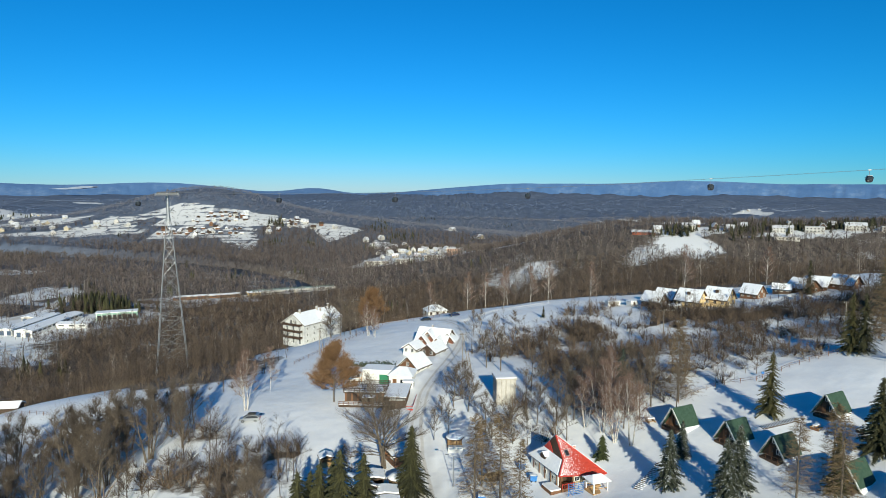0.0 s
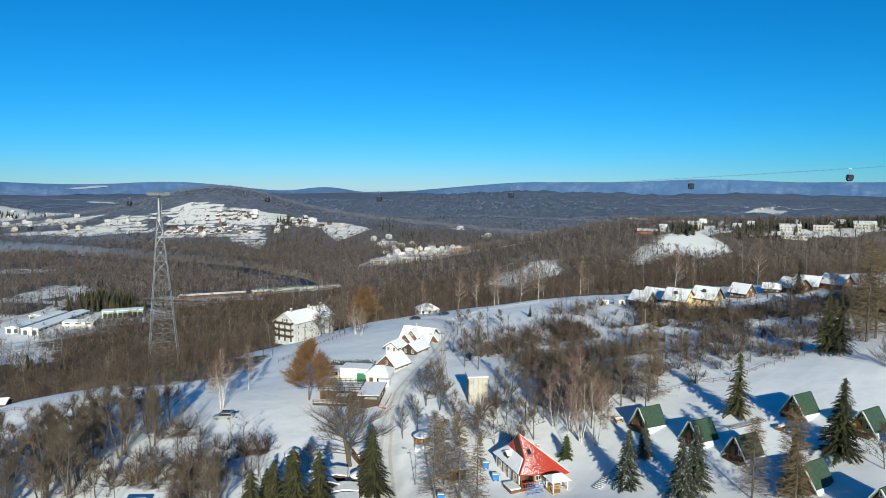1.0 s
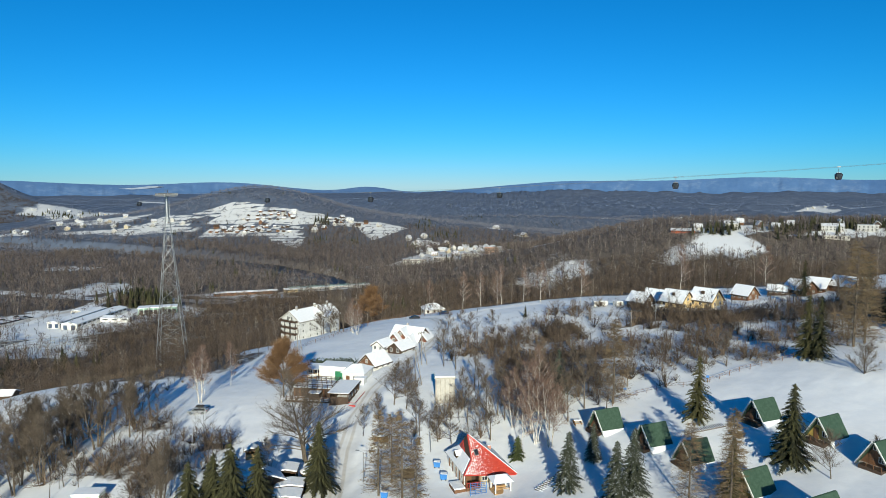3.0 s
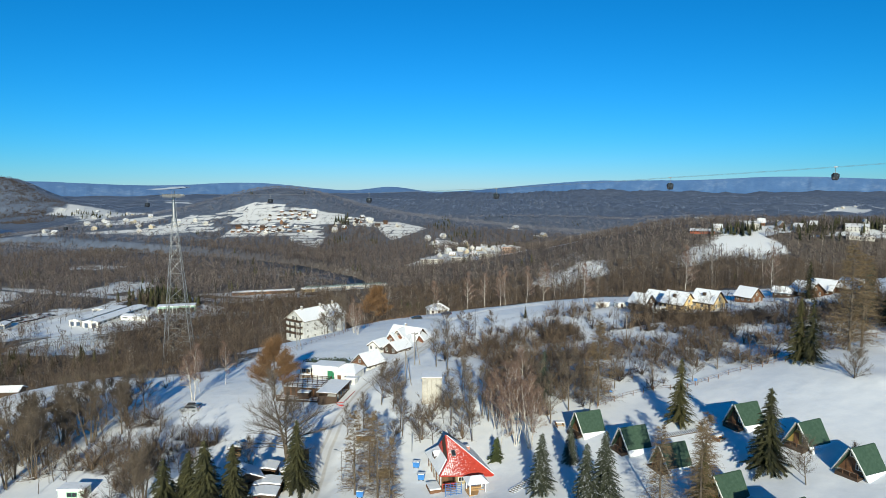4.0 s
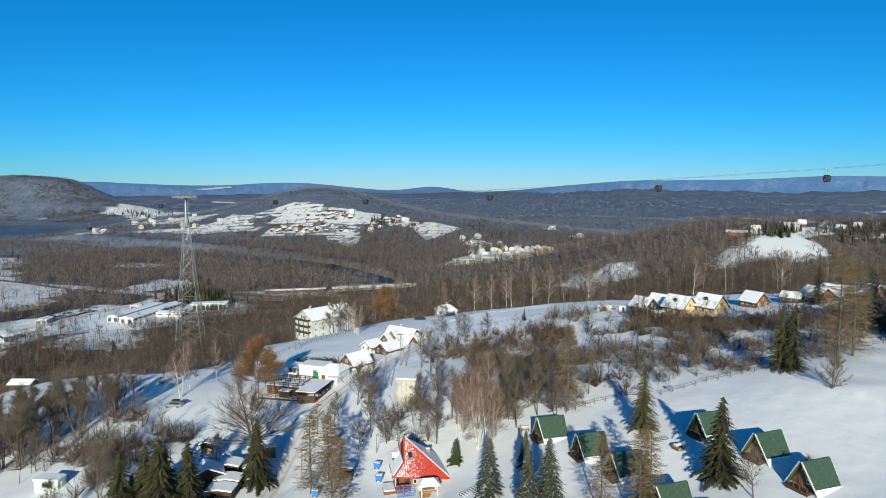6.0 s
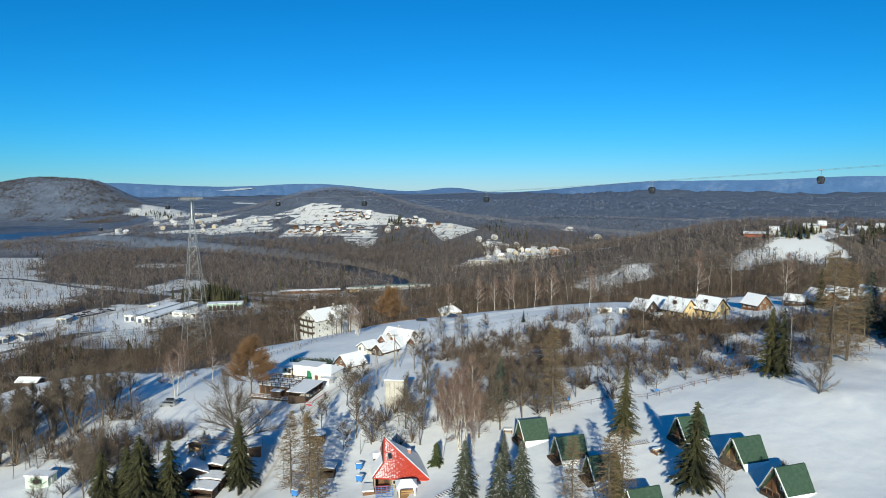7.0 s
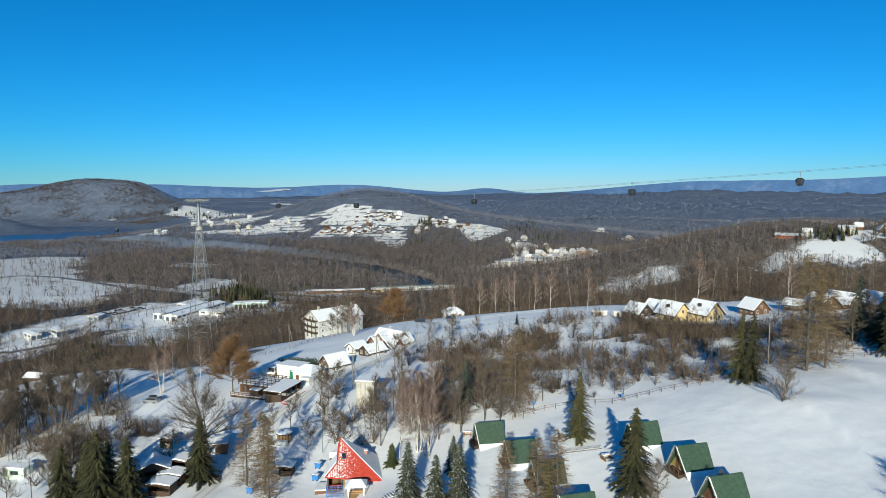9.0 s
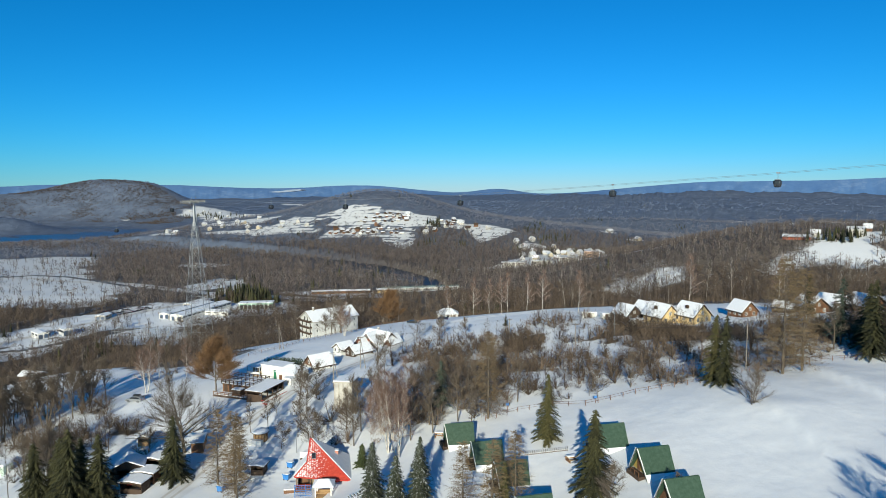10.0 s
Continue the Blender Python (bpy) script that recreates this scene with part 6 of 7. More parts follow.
    part("pavilion_snow", Geo().plate((-0.2, -5.1, 3.146), (5.1, -5.1, 3.146), (5.1, 5.1, 3.346), (-0.2, 5.1, 3.346), 0.12), M_SNOW, n, "thin snow on the flat roof", bevel=0.05)
    part("ramp", Geo().box(4.904, -5.0, -1.6, 6.6, 3.8, 0.2), M_TIMBER, n)
    part("ramp_snow", Geo().box(4.95, -4.9, 0.204, 6.5, 3.7, 0.36), M_SNOW, n, bevel=0.05)
    part("ramp_rail", Geo().box(6.5, -5.0, 1.0, 6.6, 3.8, 1.1).box(4.9, -5.05, 1.0, 6.6, -4.95, 1.1).box(4.9, -5.05, -0.4, 6.6, -5.01, 0.5), M_REDPAINT, n, "reddish ramp railing")
    for k in range(6):
        part("ramp_post", Geo().box(6.5, -5.0 + k * 1.74, 0.2, 6.6, -4.9 + k * 1.74, 1.0), M_WALL, n)


terrace()


def hedge(x0, y0, x1, y1):
    rng = random.Random(71)
    h = thing("hedge", "row of low dark green clipped conifers behind the inn", "hedge", "", (x0 + x1) / 2, (y0 + y1) / 2)
    pts, tint = [], []
    for i in range(2600):
        u = rng.random()
        x, y = x0 + (x1 - x0) * u + rng.uniform(-1.8, 1.8), y0 + (y1 - y0) * u + rng.uniform(-1.8, 1.8)
        z = rng.uniform(0.1, 2.4) * (0.75 + 0.25 * math.sin(u * 40))
        d = Vector((rng.uniform(-1, 1), rng.uniform(-1, 1), rng.uniform(0.1, 1))).normalized()
        base = Vector((x, y, ground(x, y) + z)) - h.location
        sliver(pts, tint, rng, base, d, rng.uniform(0.4, 0.8), 0.16, rng.uniform(0, 1) if rng.random() > 0.12 else 1.0)
    part("stems", Geo().box(-0.1, -0.1, -0.3, 0.1, 0.1, 1.2), M_BARK, h)
    slivers(h, "foliage", pts, tint, M_PINE)


hedge(-27.5, 179, -15.5, 176.0)


def water_tank(x, y, turn):
    t = thing("water_tower", "square concrete water tank with pale ribs and a snowy top", "water tower", "", x, y, None, turn)
    part("body", Geo().box(-2.1, -2.1, -1.0, 2.1, 2.1, 5.6), M_WALL_GREY, t)
    for i in range(5):
        for s in (-1, 1):
            part("rib", Geo().box(-2.1 + i * 1.05 - 0.13, s * 2.1 - 0.1, -0.8, -2.1 + i * 1.05 + 0.13, s * 2.1 + 0.1, 5.5), M_CONCRETE, t)
            part("rib", Geo().box(s * 2.1 - 0.1, -2.1 + i * 1.05 - 0.13, -0.8, s * 2.1 + 0.1, -2.1 + i * 1.05 + 0.13, 5.5), M_CONCRETE, t)
    part("roof_slab", Geo().box(-2.5, -2.5, 5.604, 2.5, 2.5, 5.85), M_CONCRETE, t)
    part("roof_snow", Geo().box(-2.45, -2.45, 5.854, 2.45, 2.45, 6.1), M_SNOW, t, bevel=0.1)


water_tank(13.2, 146.5, 6)


# ---- stalls by the road ----
def stall(x, y, turn, w, d, h, wall, label, pitch=0.5):
    s = thing("stall", label, "stall", "stalls by the road", x, y, None, turn)
    part("back_wall", Geo().box(-w / 2, d / 2 - 0.1, -0.6, w / 2, d / 2, h), wall, s)
    part("side_wall", Geo().box(-w / 2, -d / 2, -0.6, -w / 2 + 0.1, d / 2 - 0.104, h), wall, s)
    part("side_wall", Geo().box(w / 2 - 0.1, -d / 2, -0.6, w / 2, d / 2 - 0.104, h), wall, s)
    part("counter", Geo().box(-w / 2 + 0.104, -d / 2, -0.6, w / 2 - 0.104, -d / 2 + 0.12, 1.0), wall, s)
    roof = part("roof", Geo().prism([(-w / 2 - 0.4, h), (w / 2 + 0.4, h), (w / 2 + 0.4, h + 0.08), (0, h + pitch + 0.08), (-w / 2 - 0.4, h + 0.08)], -d / 2 - 0.5, d / 2 + 0.3), M_TIMBER_DARK, s)
    part("roof_snow", Geo().prism([(-w / 2 - 0.35, h + 0.09), (w / 2 + 0.35, h + 0.09), (w / 2 + 0.3, h + 0.32), (0, h + pitch + 0.34), (-w / 2 - 0.3, h + 0.32)], -d / 2 - 0.45, d / 2 + 0.25), M_SNOW, roof, "thick snow on the roof", bevel=0.05)


stall(-16.6, 108.6, 35, 6.0, 4.4, 2.6, M_TIMBER_DARK, "dark timber stall with a broad snowy roof", 1.6)
stall(-14.0, 113.4, 8, 3.6, 3.0, 2.3, M_TIMBER, "timber stall with a snowy roof", 0.4)
stall(-11.6, 108.0, 8, 4.4, 2.6, 2.3, M_TIMBER, "timber stall with a flat snowy roof", 0.3)
stall(-11.0, 104.2, 8, 4.4, 2.8, 2.2, M_TIMBER_DARK, "low stall under snow", 0.3)
stall(-10.6, 122.6, -62, 5.0, 2.4, 2.1, M_TIMBER, "long timber stall under snow beside the road", 0.4)
stall(8.4, 116.0, 10, 2.6, 2.2, 1.8, M_TIMBER_DARK, "dark wooden stall standing in snow", 0.2)
stall(-24.0, 121.5, 20, 2.2, 1.8, 1.8, M_TIMBER_PALE, "pale wooden hut by the bank", 0.5)


def kiosk(x, y):
    k = thing("kiosk", "round wooden kiosk with a snow cap", "kiosk", "", x, y)
    part("body", Geo().lathe([(1.35, -0.5), (1.5, 0.4), (1.5, 1.2), (1.35, 1.9)], 14), M_TIMBER_PALE, k)
    for i in range(14):
        a = math.tau * i / 14
        part("stave", Geo().box(-0.05, -0.04, -0.3, 0.05, 0.04, 1.9, pose(1.48 * math.cos(a), 1.48 * math.sin(a), 0, 0, 0, math.degrees(a))), M_TIMBER, k)
    part("roof", Geo().lathe([(1.9, 1.9), (1.9, 2.02), (0.1, 2.7)], 14), M_TIMBER_DARK, k)
    part("snow_cap", Geo().lathe([(1.85, 2.03), (1.85, 2.22), (1.0, 2.62), (0.1, 2.95)], 14), M_SNOW, k, shade=True)
    part("counter", Geo().box(-1.3, -2.6, -0.4, 1.7, -1.6, 0.9), M_WALL, k)


kiosk(1.2, 128.0)
kiosk(-9.6, 113.2)


def hut(x, y, turn):
    h = thing("hut", "pale green trailer hut with a flat snowy roof", "hut", "", x, y, None, turn)
    part("body", Geo().box(-2.4, -1.3, -0.3, 2.4, 1.3, 2.1), surface("pale_green_paint", (0.45, 0.55, 0.45), (0.58, 0.66, 0.56), 0.4, 0.7), h)
    part("roof_snow", Geo().box(-2.6, -1.5, 2.104, 2.6, 1.5, 2.45), M_SNOW, h, bevel=0.1)
    window(h, 0.2, 0.8, 1.9, 0.9, "y-", 1.3, M_GREENPAINT)
    door(h, 0, 0.8, 1.8, "x+", 2.4, M_WALL)


hut(-49.3, 107.4, 8)
house("shed", "old brown shed under snow below the hill", -126.0, 182, 100, 7, 4.2, 1.6, 1.0, M_TIMBER_DARK, M_TIMBER_DARK, (), (), snow=0.3, attic=False, category="shed")


# ---- the lattice tower of the cable car ----
TOWER = (-104.7, 246.0)
TOP = 57.5


def tower():
    x, y = TOWER
    z0 = ground(x, y) - 0.5
    t = thing("cable_car_tower", "tall grey lattice steel tower carrying the cable car", "tower", "", x, y, z0, 20)
    H = TOP - z0
    waist = H - 10.0
    half = lambda z: 5.8 + (0.75 - 5.8) * min(1, z / waist) ** 1.0
    levels = [waist * (1 - (1 - k / 11) ** 1.0) for k in range(12)]
    corner = lambda k, sx, sy: (sx * half(levels[k]), sy * half(levels[k]), levels[k])
    for sx in (-1, 1):
        for sy in (-1, 1):
            leg = Geo().pipe([corner(k, sx, sy) for k in range(12)], [0.16 - 0.005 * k for k in range(12)])
            part("leg", leg, M_STEEL, t)
            part("footing", Geo().box(sx * 5.8 - 0.8, sy * 5.8 - 0.8, -0.6, sx * 5.8 + 0.8, sy * 5.8 + 0.8, 0.5), M_CONCRETE, t)
    for f in range(4):
        a, b = [((-1, -1), (1, -1)), ((1, -1), (1, 1)), ((1, 1), (-1, 1)), ((-1, 1), (-1, -1))][f]
        for k in range(11):
            for p, q, r in ((corner(k, *a), corner(k + 1, *b), 0.055), (corner(k, *b), corner(k + 1, *a), 0.055), (corner(k + 1, *a), corner(k + 1, *b), 0.055)):
                part("brace", Geo().tube(p, q, r, r, 4), M_STEEL, t)
    part("mast", Geo().tube((0, 0, waist - 1.0), (0, 0, H - 1.2), 0.65, 0.5, 12), M_STEEL, t)
    part("mast_collar", Geo().tube((0, 0, waist - 1.2), (0, 0, waist + 0.3), 1.0, 1.0, 12), M_STEEL, t)
    arm = part("crossarm", Geo().box(-0.28, -4.6, H - 1.55, 0.28, 4.6, H - 1.1), M_STEEL_DARK, t)
    for sy in (-4.2, 4.2):
        part("sheave_beam", Geo().box(-3.6, sy - 0.2, H - 1.1, 3.6, sy + 0.2, H - 0.6), M_STEEL_DARK, arm)
        for k in range(8):
            part("sheave", Geo().tube((-3.2 + k * 0.92, sy - 0.16, H - 0.45), (-3.2 + k * 0.92, sy + 0.16, H - 0.45), 0.36, 0.36, 10), M_BLACK, arm)
        part("walkway", Geo().box(-3.4, sy - 1.2, H - 1.5, 3.4, sy - 0.6, H - 1.44), M_STEEL_DARK, arm)
        part("walkway_rail", Geo().box(-3.8, sy - 1.4, H - 0.45, 3.8, sy - 1.34, H - 0.38).box(-3.8, sy - 1.4, H - 1.42, -3.74, sy - 1.34, H - 0.45).box(3.74, sy - 1.4, H - 1.42, 3.8, sy - 1.34, H - 0.45).box(0, sy - 1.4, H - 1.42, 0.06, sy - 1.34, H - 0.45), M_STEEL, arm)
    part("lifting_frame", Geo().tube((0, -4.6, H - 1.1), (0, -2.5, H + 1.2), 0.1, 0.1, 5).tube((0, 4.6, H - 1.1), (0, 2.5, H + 1.2), 0.1, 0.1, 5).tube((0, -2.5, H + 1.2), (0, 2.5, H + 1.2), 0.1, 0.1, 5), M_STEEL, arm)
    lad = Geo().box(0.85, -0.25, waist, 0.9, -0.2, H - 2).box(0.85, 0.2, waist, 0.9, 0.25, H - 2)
    for k in range(28):
        lad.box(0.85, -0.2, waist + 0.4 * k + 0.2, 0.9, 0.2, waist + 0.4 * k + 0.24)
    part("ladder", lad, M_STEEL, t)


tower()

# ---- ropes and cabins of the cable car ----
ALONG = Vector((216, -75, 0)).normalized()
ASIDE = Vector((-ALONG.y, ALONG.x, 0))


def rope_point(s, side):
    """A point of the rope, s metres from the tower along the line."""
    p = Vector((TOWER[0], TOWER[1], TOP - 0.1)) + ALONG * s + ASIDE * side
    p.z += 0.000145 * s * s if s > 0 else -0.2 * abs(s) + 0.0002 * s * s
    if s > 0:
        p.z -= 0.012 * s * max(0.0, 1 - s / 190)
    return p


for side in (-4.2, 4.2):
    g = Geo().pipe([rope_point(-420 + 12 * k, side) for k in range(64)], [0.024] * 64, 4)
    tagged(new("cable_rope", g.mesh("cable_rope", M_STEEL)), "long grey steel haul rope of the cable car", "cable", "cable car ropes")


def gondola(s, side):
    p = rope_point(s, side)
    c = thing("gondola", "dark closed cable car cabin hanging from its rope", "gondola", "cable car cabins", p.x, p.y, p.z, math.degrees(math.atan2(ALONG.y, ALONG.x)))
    c.matrix_basis = c.matrix_basis @ Matrix.Scale(0.72, 4)
    part("grip", Geo().box(-0.5, -0.15, -0.25, 0.5, 0.15, 0.12), M_STEEL, c)
    part("hanger", Geo().tube((0, 0, -0.2), (0, 0.35, -1.2), 0.07, 0.07, 6).tube((0, 0.35, -1.2), (0, 0, -2.1), 0.07, 0.07, 6), M_STEEL, c)
    prof = [(0.45, -4.55), (0.85, -4.45), (1.10, -3.9), (1.18, -3.2), (1.08, -2.5), (0.70, -2.15), (0.15, -2.08)]
    sq = Geo()
    n = 20
    for r, z in prof:
        for i in range(n):
            a = math.tau * i / n
            k = r / max(abs(math.cos(a)), abs(math.sin(a))) ** 0.6
            sq.v.append((k * math.cos(a), k * math.sin(a), z))
    for j in range(len(prof) - 1):
        sq.f += [(j * n + i, j * n + (i + 1) % n, (j + 1) * n + (i + 1) % n, (j + 1) * n + i) for i in range(n)]
    sq.f += [tuple(range(n - 1, -1, -1)), tuple(range((len(prof) - 1) * n, len(prof) * n))]
    part("cabin_body", sq, M_CABIN, c, shade=True)
    for i, turn in enumerate((0, 90, 180, 270)):
        w = part("window", Geo().box(-0.62, 1.10, -3.35, 0.62, 1.20, -2.55), M_GLASS, c)
        w.matrix_basis = pose(0, 0, 0, 0, 0, turn)
    part("roof_frame", Geo().box(-0.8, -0.8, -2.16, 0.8, 0.8, -2.06), M_STEEL, c)
    part("ski_rack", Geo().box(-0.9, -1.34, -4.2, -0.3, -1.24, -3.6), M_BLACK, c)


for s, side in ((46, 4.2), (95, -4.2), (137, 4.2), (190, -4.2), (228, -4.2), (-10, -4.2), (-74, 4.2)):
    gondola(s, side)


# ---- cars ----
def car(x, y, turn, paint, label, van=False):
    c = thing("car", label, "car", "parked cars", x, y, None, turn)
    h = 1.62 if van else 1.42
    side = [(-2.25, 0.35), (2.2, 0.35), (2.28, 0.62), (2.1, 0.82), (1.25, 0.98), (0.45, h - 0.08), (-0.9, h), (-1.95, h - 0.1), (-2.25, 0.95)] if van else \
           [(-2.2, 0.35), (2.1, 0.35), (2.2, 0.6), (2.05, 0.8), (1.05, 0.93), (0.3, h - 0.05), (-0.8, h), (-1.6, h - 0.25), (-2.2, 0.92)]
    part("body", Geo().prism(side, -0.87, 0.87), paint, c, bevel=0.06)
    band = [(1.0, 1.0), (0.42, h - 0.16), (-0.95, h - 0.1), (-1.85, h - 0.2), (-2.0, 1.0)]
    for s in (-1, 1):
        y0, y1 = (-0.885, -0.872) if s < 0 else (0.872, 0.885)
        part("side_glass", Geo().prism(band, y0, y1), M_GLASS, c)
    part("windscreen", Geo().plate((1.24, -0.75, 1.0), (1.24, 0.75, 1.0), (0.5, 0.68, h - 0.1), (0.5, -0.68, h - 0.1), 0.02), M_GLASS, c)
    for wx in (-1.38, 1.38):
        for s in (-1, 1):
            w = part("wheel", Geo().tube((wx, s * 0.68, 0.32), (wx, s * 0.90, 0.32), 0.33, 0.33, 14), M_BLACK, c)
            part("rim", Geo().tube((wx, s * 0.90, 0.32), (wx, s * 0.915, 0.32), 0.2, 0.2, 10), M_STEEL, w)
    for s in (-0.6, 0.6):
        part("headlight", Geo().box(2.12, s - 0.18, 0.62, 2.24, s + 0.18, 0.76), M_WALL, c)
        part("tail_light", Geo().box(-2.29, s - 0.12, 0.75, -2.2, s + 0.12, 0.95), M_REDPAINT, c)
    if van:
        part("roof_box", Geo().box(-1.5, -0.5, h + 0.06, 0.3, 0.5, h + 0.38), M_BLACK, c, bevel=0.1)
        part("tailgate", Geo().box(-2.9, -0.7, h - 0.08, -2.1, 0.7, h), M_CARGREY, c, "raised tailgate")


car(-44.6, 141.6, 186, M_SILVER, "silver estate car with its tailgate up on the snowfield", True)
car(-7.0, 252.0, 200, M_CARGREY, "dark grey car parked on the snowy road")
car(4.4, 257.5, 195, M_CARBLUE, "dark blue car parked on the snowy road")


def tractor(x, y):
    c = thing("quad_bike", "small red quad bike parked by the stalls", "quad bike", "", x, y, None, 70)
    part("body", Geo().prism([(-0.9, 0.45), (0.9, 0.45), (0.95, 0.8), (0.3, 1.0), (-0.2, 0.85), (-0.9, 0.95)], -0.35, 0.35), M_REDPAINT, c, bevel=0.05)
    for wx in (-0.65, 0.65):
        for s in (-1, 1):
            part("wheel", Geo().tube((wx, s * 0.35, 0.32), (wx, s * 0.6, 0.32), 0.32, 0.32, 12), M_BLACK, c)
    part("handlebar", Geo().tube((0.35, -0.4, 1.2), (0.35, 0.4, 1.2), 0.03, 0.03, 5).tube((0.35, 0, 0.9), (0.35, 0, 1.2), 0.04, 0.04, 5), M_BLACK, c)


tractor(-13.2, 105.2)


# ---- lamps, poles, bins, steps, fences ----
def street_lamp(x, y, turn, h=6.0):
    s = thing("street_lamp", "thin grey street lamp beside the road", "street lamp", "street lamps", x, y, None, turn)
    part("pole", Geo().tube((0, 0, -0.5), (0, 0, h), 0.08, 0.05, 7), M_STEEL, s)
    part("arm", Geo().tube((0, 0, h), (1.1, 0, h + 0.25), 0.04, 0.03, 5), M_STEEL, s)
    part("lamp_head", Geo().box(0.9, -0.12, h + 0.2, 1.5, 0.12, h + 0.32), M_STEEL, s)


street_lamp(0.6, 113.0, 170)
street_lamp(12.0, 124.5, 30, 4.0)
street_lamp(74.0, 199.0, 90, 8.0)


M_POLE = surface("grey_weathered_pole", (0.16, 0.14, 0.12), (0.30, 0.27, 0.24), 0.3, 0.9)


def utility_pole(x, y, turn, h=9.0, double=True):
    s = thing("utility_pole", "wooden utility pole with a crossarm", "utility pole", "utility poles", x, y, None, turn)
    part("pole", Geo().tube((0, 0, -0.5), (0, 0, h), 0.13, 0.09, 7), M_POLE, s)
    if double:
        part("brace_pole", Geo().tube((1.6, 0, -0.5), (0.1, 0, h - 0.8), 0.12, 0.08, 7), M_POLE, s)
    part("crossarm", Geo().box(-0.9, -0.07, h - 0.5, 0.9, 0.07, h - 0.36), M_BARK, s)
    for k in (-0.8, 0, 0.8):
        part("insulator", Geo().tube((k, 0, h - 0.36), (k, 0, h - 0.14), 0.05, 0.05, 6), M_WALL, s)
    return Vector((x, y, ground(x, y) + h - 0.15))


POLES = [utility_pole(5.2, 156.0, 10, 9.5), utility_pole(4.6, 174.5, 10, 9.5), utility_pole(-40.5, 206, 20, 9), utility_pole(42, 205, 20, 9, False), utility_pole(64, 186, 20, 9, False), utility_pole(104, 165, 20, 10, False)]
for a, b in ((0, 1), (0, 4), (4, 5), (1, 3)):
    for off in (-0.7, 0.7):
        pts = [POLES[a].lerp(POLES[b], k / 10) + Vector((off, 0, -0.9 * (1 - (2 * k / 10 - 1) ** 2))) for k in range(11)]
        tagged(new("power_line", Geo().pipe(pts, [0.018] * 11, 3).mesh("power_line", M_BLACK)), "thin black power line sagging between poles", "power line", "power lines")


def bin_(x, y, material, label):
    b = thing("waste_bin", label, "bin", "waste bins", x, y)
    part("tub", Geo().prism([(-0.55, 0.15), (0.55, 0.15), (0.65, 1.1), (-0.65, 1.1)], -0.5, 0.5), material, b, bevel=0.04)
    part("lid", Geo().box(-0.7, -0.55, 1.104, 0.7, 0.55, 1.2), material, b)
    part("lid_snow", Geo().box(-0.62, -0.48, 1.204, 0.62, 0.48, 1.3), M_SNOW, b, bevel=0.04)
    for s in (-0.4, 0.4):
        part("wheel", Geo().tube((s, -0.5, 0.14), (s, -0.38, 0.14), 0.13, 0.13, 8), M_BLACK, b)


bin_(13.8, 118.9, M_BLUE, "blue waste bin with snow on its lid")
bin_(15.4, 114.6, M_BLUE, "blue waste bin beside the lodge")
bin_(5.4, 107.8, M_BLUE, "blue box in the snow beside larches")


def banner(x, y, turn):
    b = thing("netting", "blue netting panels stretched between posts by the lodge", "netting", "", x, y, None, turn)
    for k in range(4):
        part("post", Geo().tube((k * 1.0, 0, -0.4), (k * 1.0, 0, 2.4), 0.05, 0.05, 6), M_BLUE, b)
    for k in range(3):
        g = Geo()
        for j in range(7):
            g.box(k * 1.0 + 0.06, -0.02, 0.3 + j * 0.32, k * 1.0 + 0.94, 0.02, 0.36 + j * 0.32)
        part("panel", g, M_BLUE, b)


banner(20.6, 108.4, 20)


def timber_steps(x0, y0, x1, y1, count):
    """Timber treads laid up the snowy slope."""
    turn = math.degrees(math.atan2(y1 - y0, x1 - x0))
    s = thing("garden_steps", "timber steps under snow up the slope", "steps", "slope steps", x0, y0, ground(x0, y0), turn)
    length = math.hypot(x1 - x0, y1 - y0)
    for k in range(count):
        u = (k + 0.5) / count
        x, y = x0 + (x1 - x0) * u, y0 + (y1 - y0) * u
        dz = ground(x, y) - ground(x0, y0)
        part("tread", Geo().box(length * u - 0.14, -0.75, dz - 0.2, length * u + 0.14, 0.75, dz + 0.10), M_TIMBER_DARK, s)
        part("tread_snow", Geo().box(length * u - 0.13, -0.74, dz + 0.104, length * u + 0.06, 0.74, dz + 0.2), M_SNOW, s, "snow lying on the tread")


timber_steps(32.2, 106.8, 38.6, 113.6, 17)
timber_steps(60.6, 121.2, 68.4, 122.4, 20)


def rail_fence(points, label, gap=2.4, h=1.15, two=True):
    x0, y0 = points[0]
    f = thing("fence", label, "fence", "fences", x0, y0, 0.0)
    f.matrix_basis = pose(0, 0, 0)
    for (ax, ay), (bx, by) in zip(points, points[1:]):
        n = max(1, int(math.hypot(bx - ax, by - ay) / gap))
        for k in range(n):
            p = [(ax + (bx - ax) * u, ay + (by - ay) * u) for u in (k / n, (k + 1) / n)]
            z = [ground(*q) for q in p]
            part("post", Geo().tube((*p[0], z[0] - 0.3), (*p[0], z[0] + h), 0.07, 0.06, 5), M_TIMBER, f)
            for hh in ((h * 0.5, h * 0.92) if two else (h * 0.9,)):
                part("rail", Geo().tube((*p[0], z[0] + hh), (*p[1], z[1] + hh), 0.03, 0.03, 4), M_TIMBER, f)


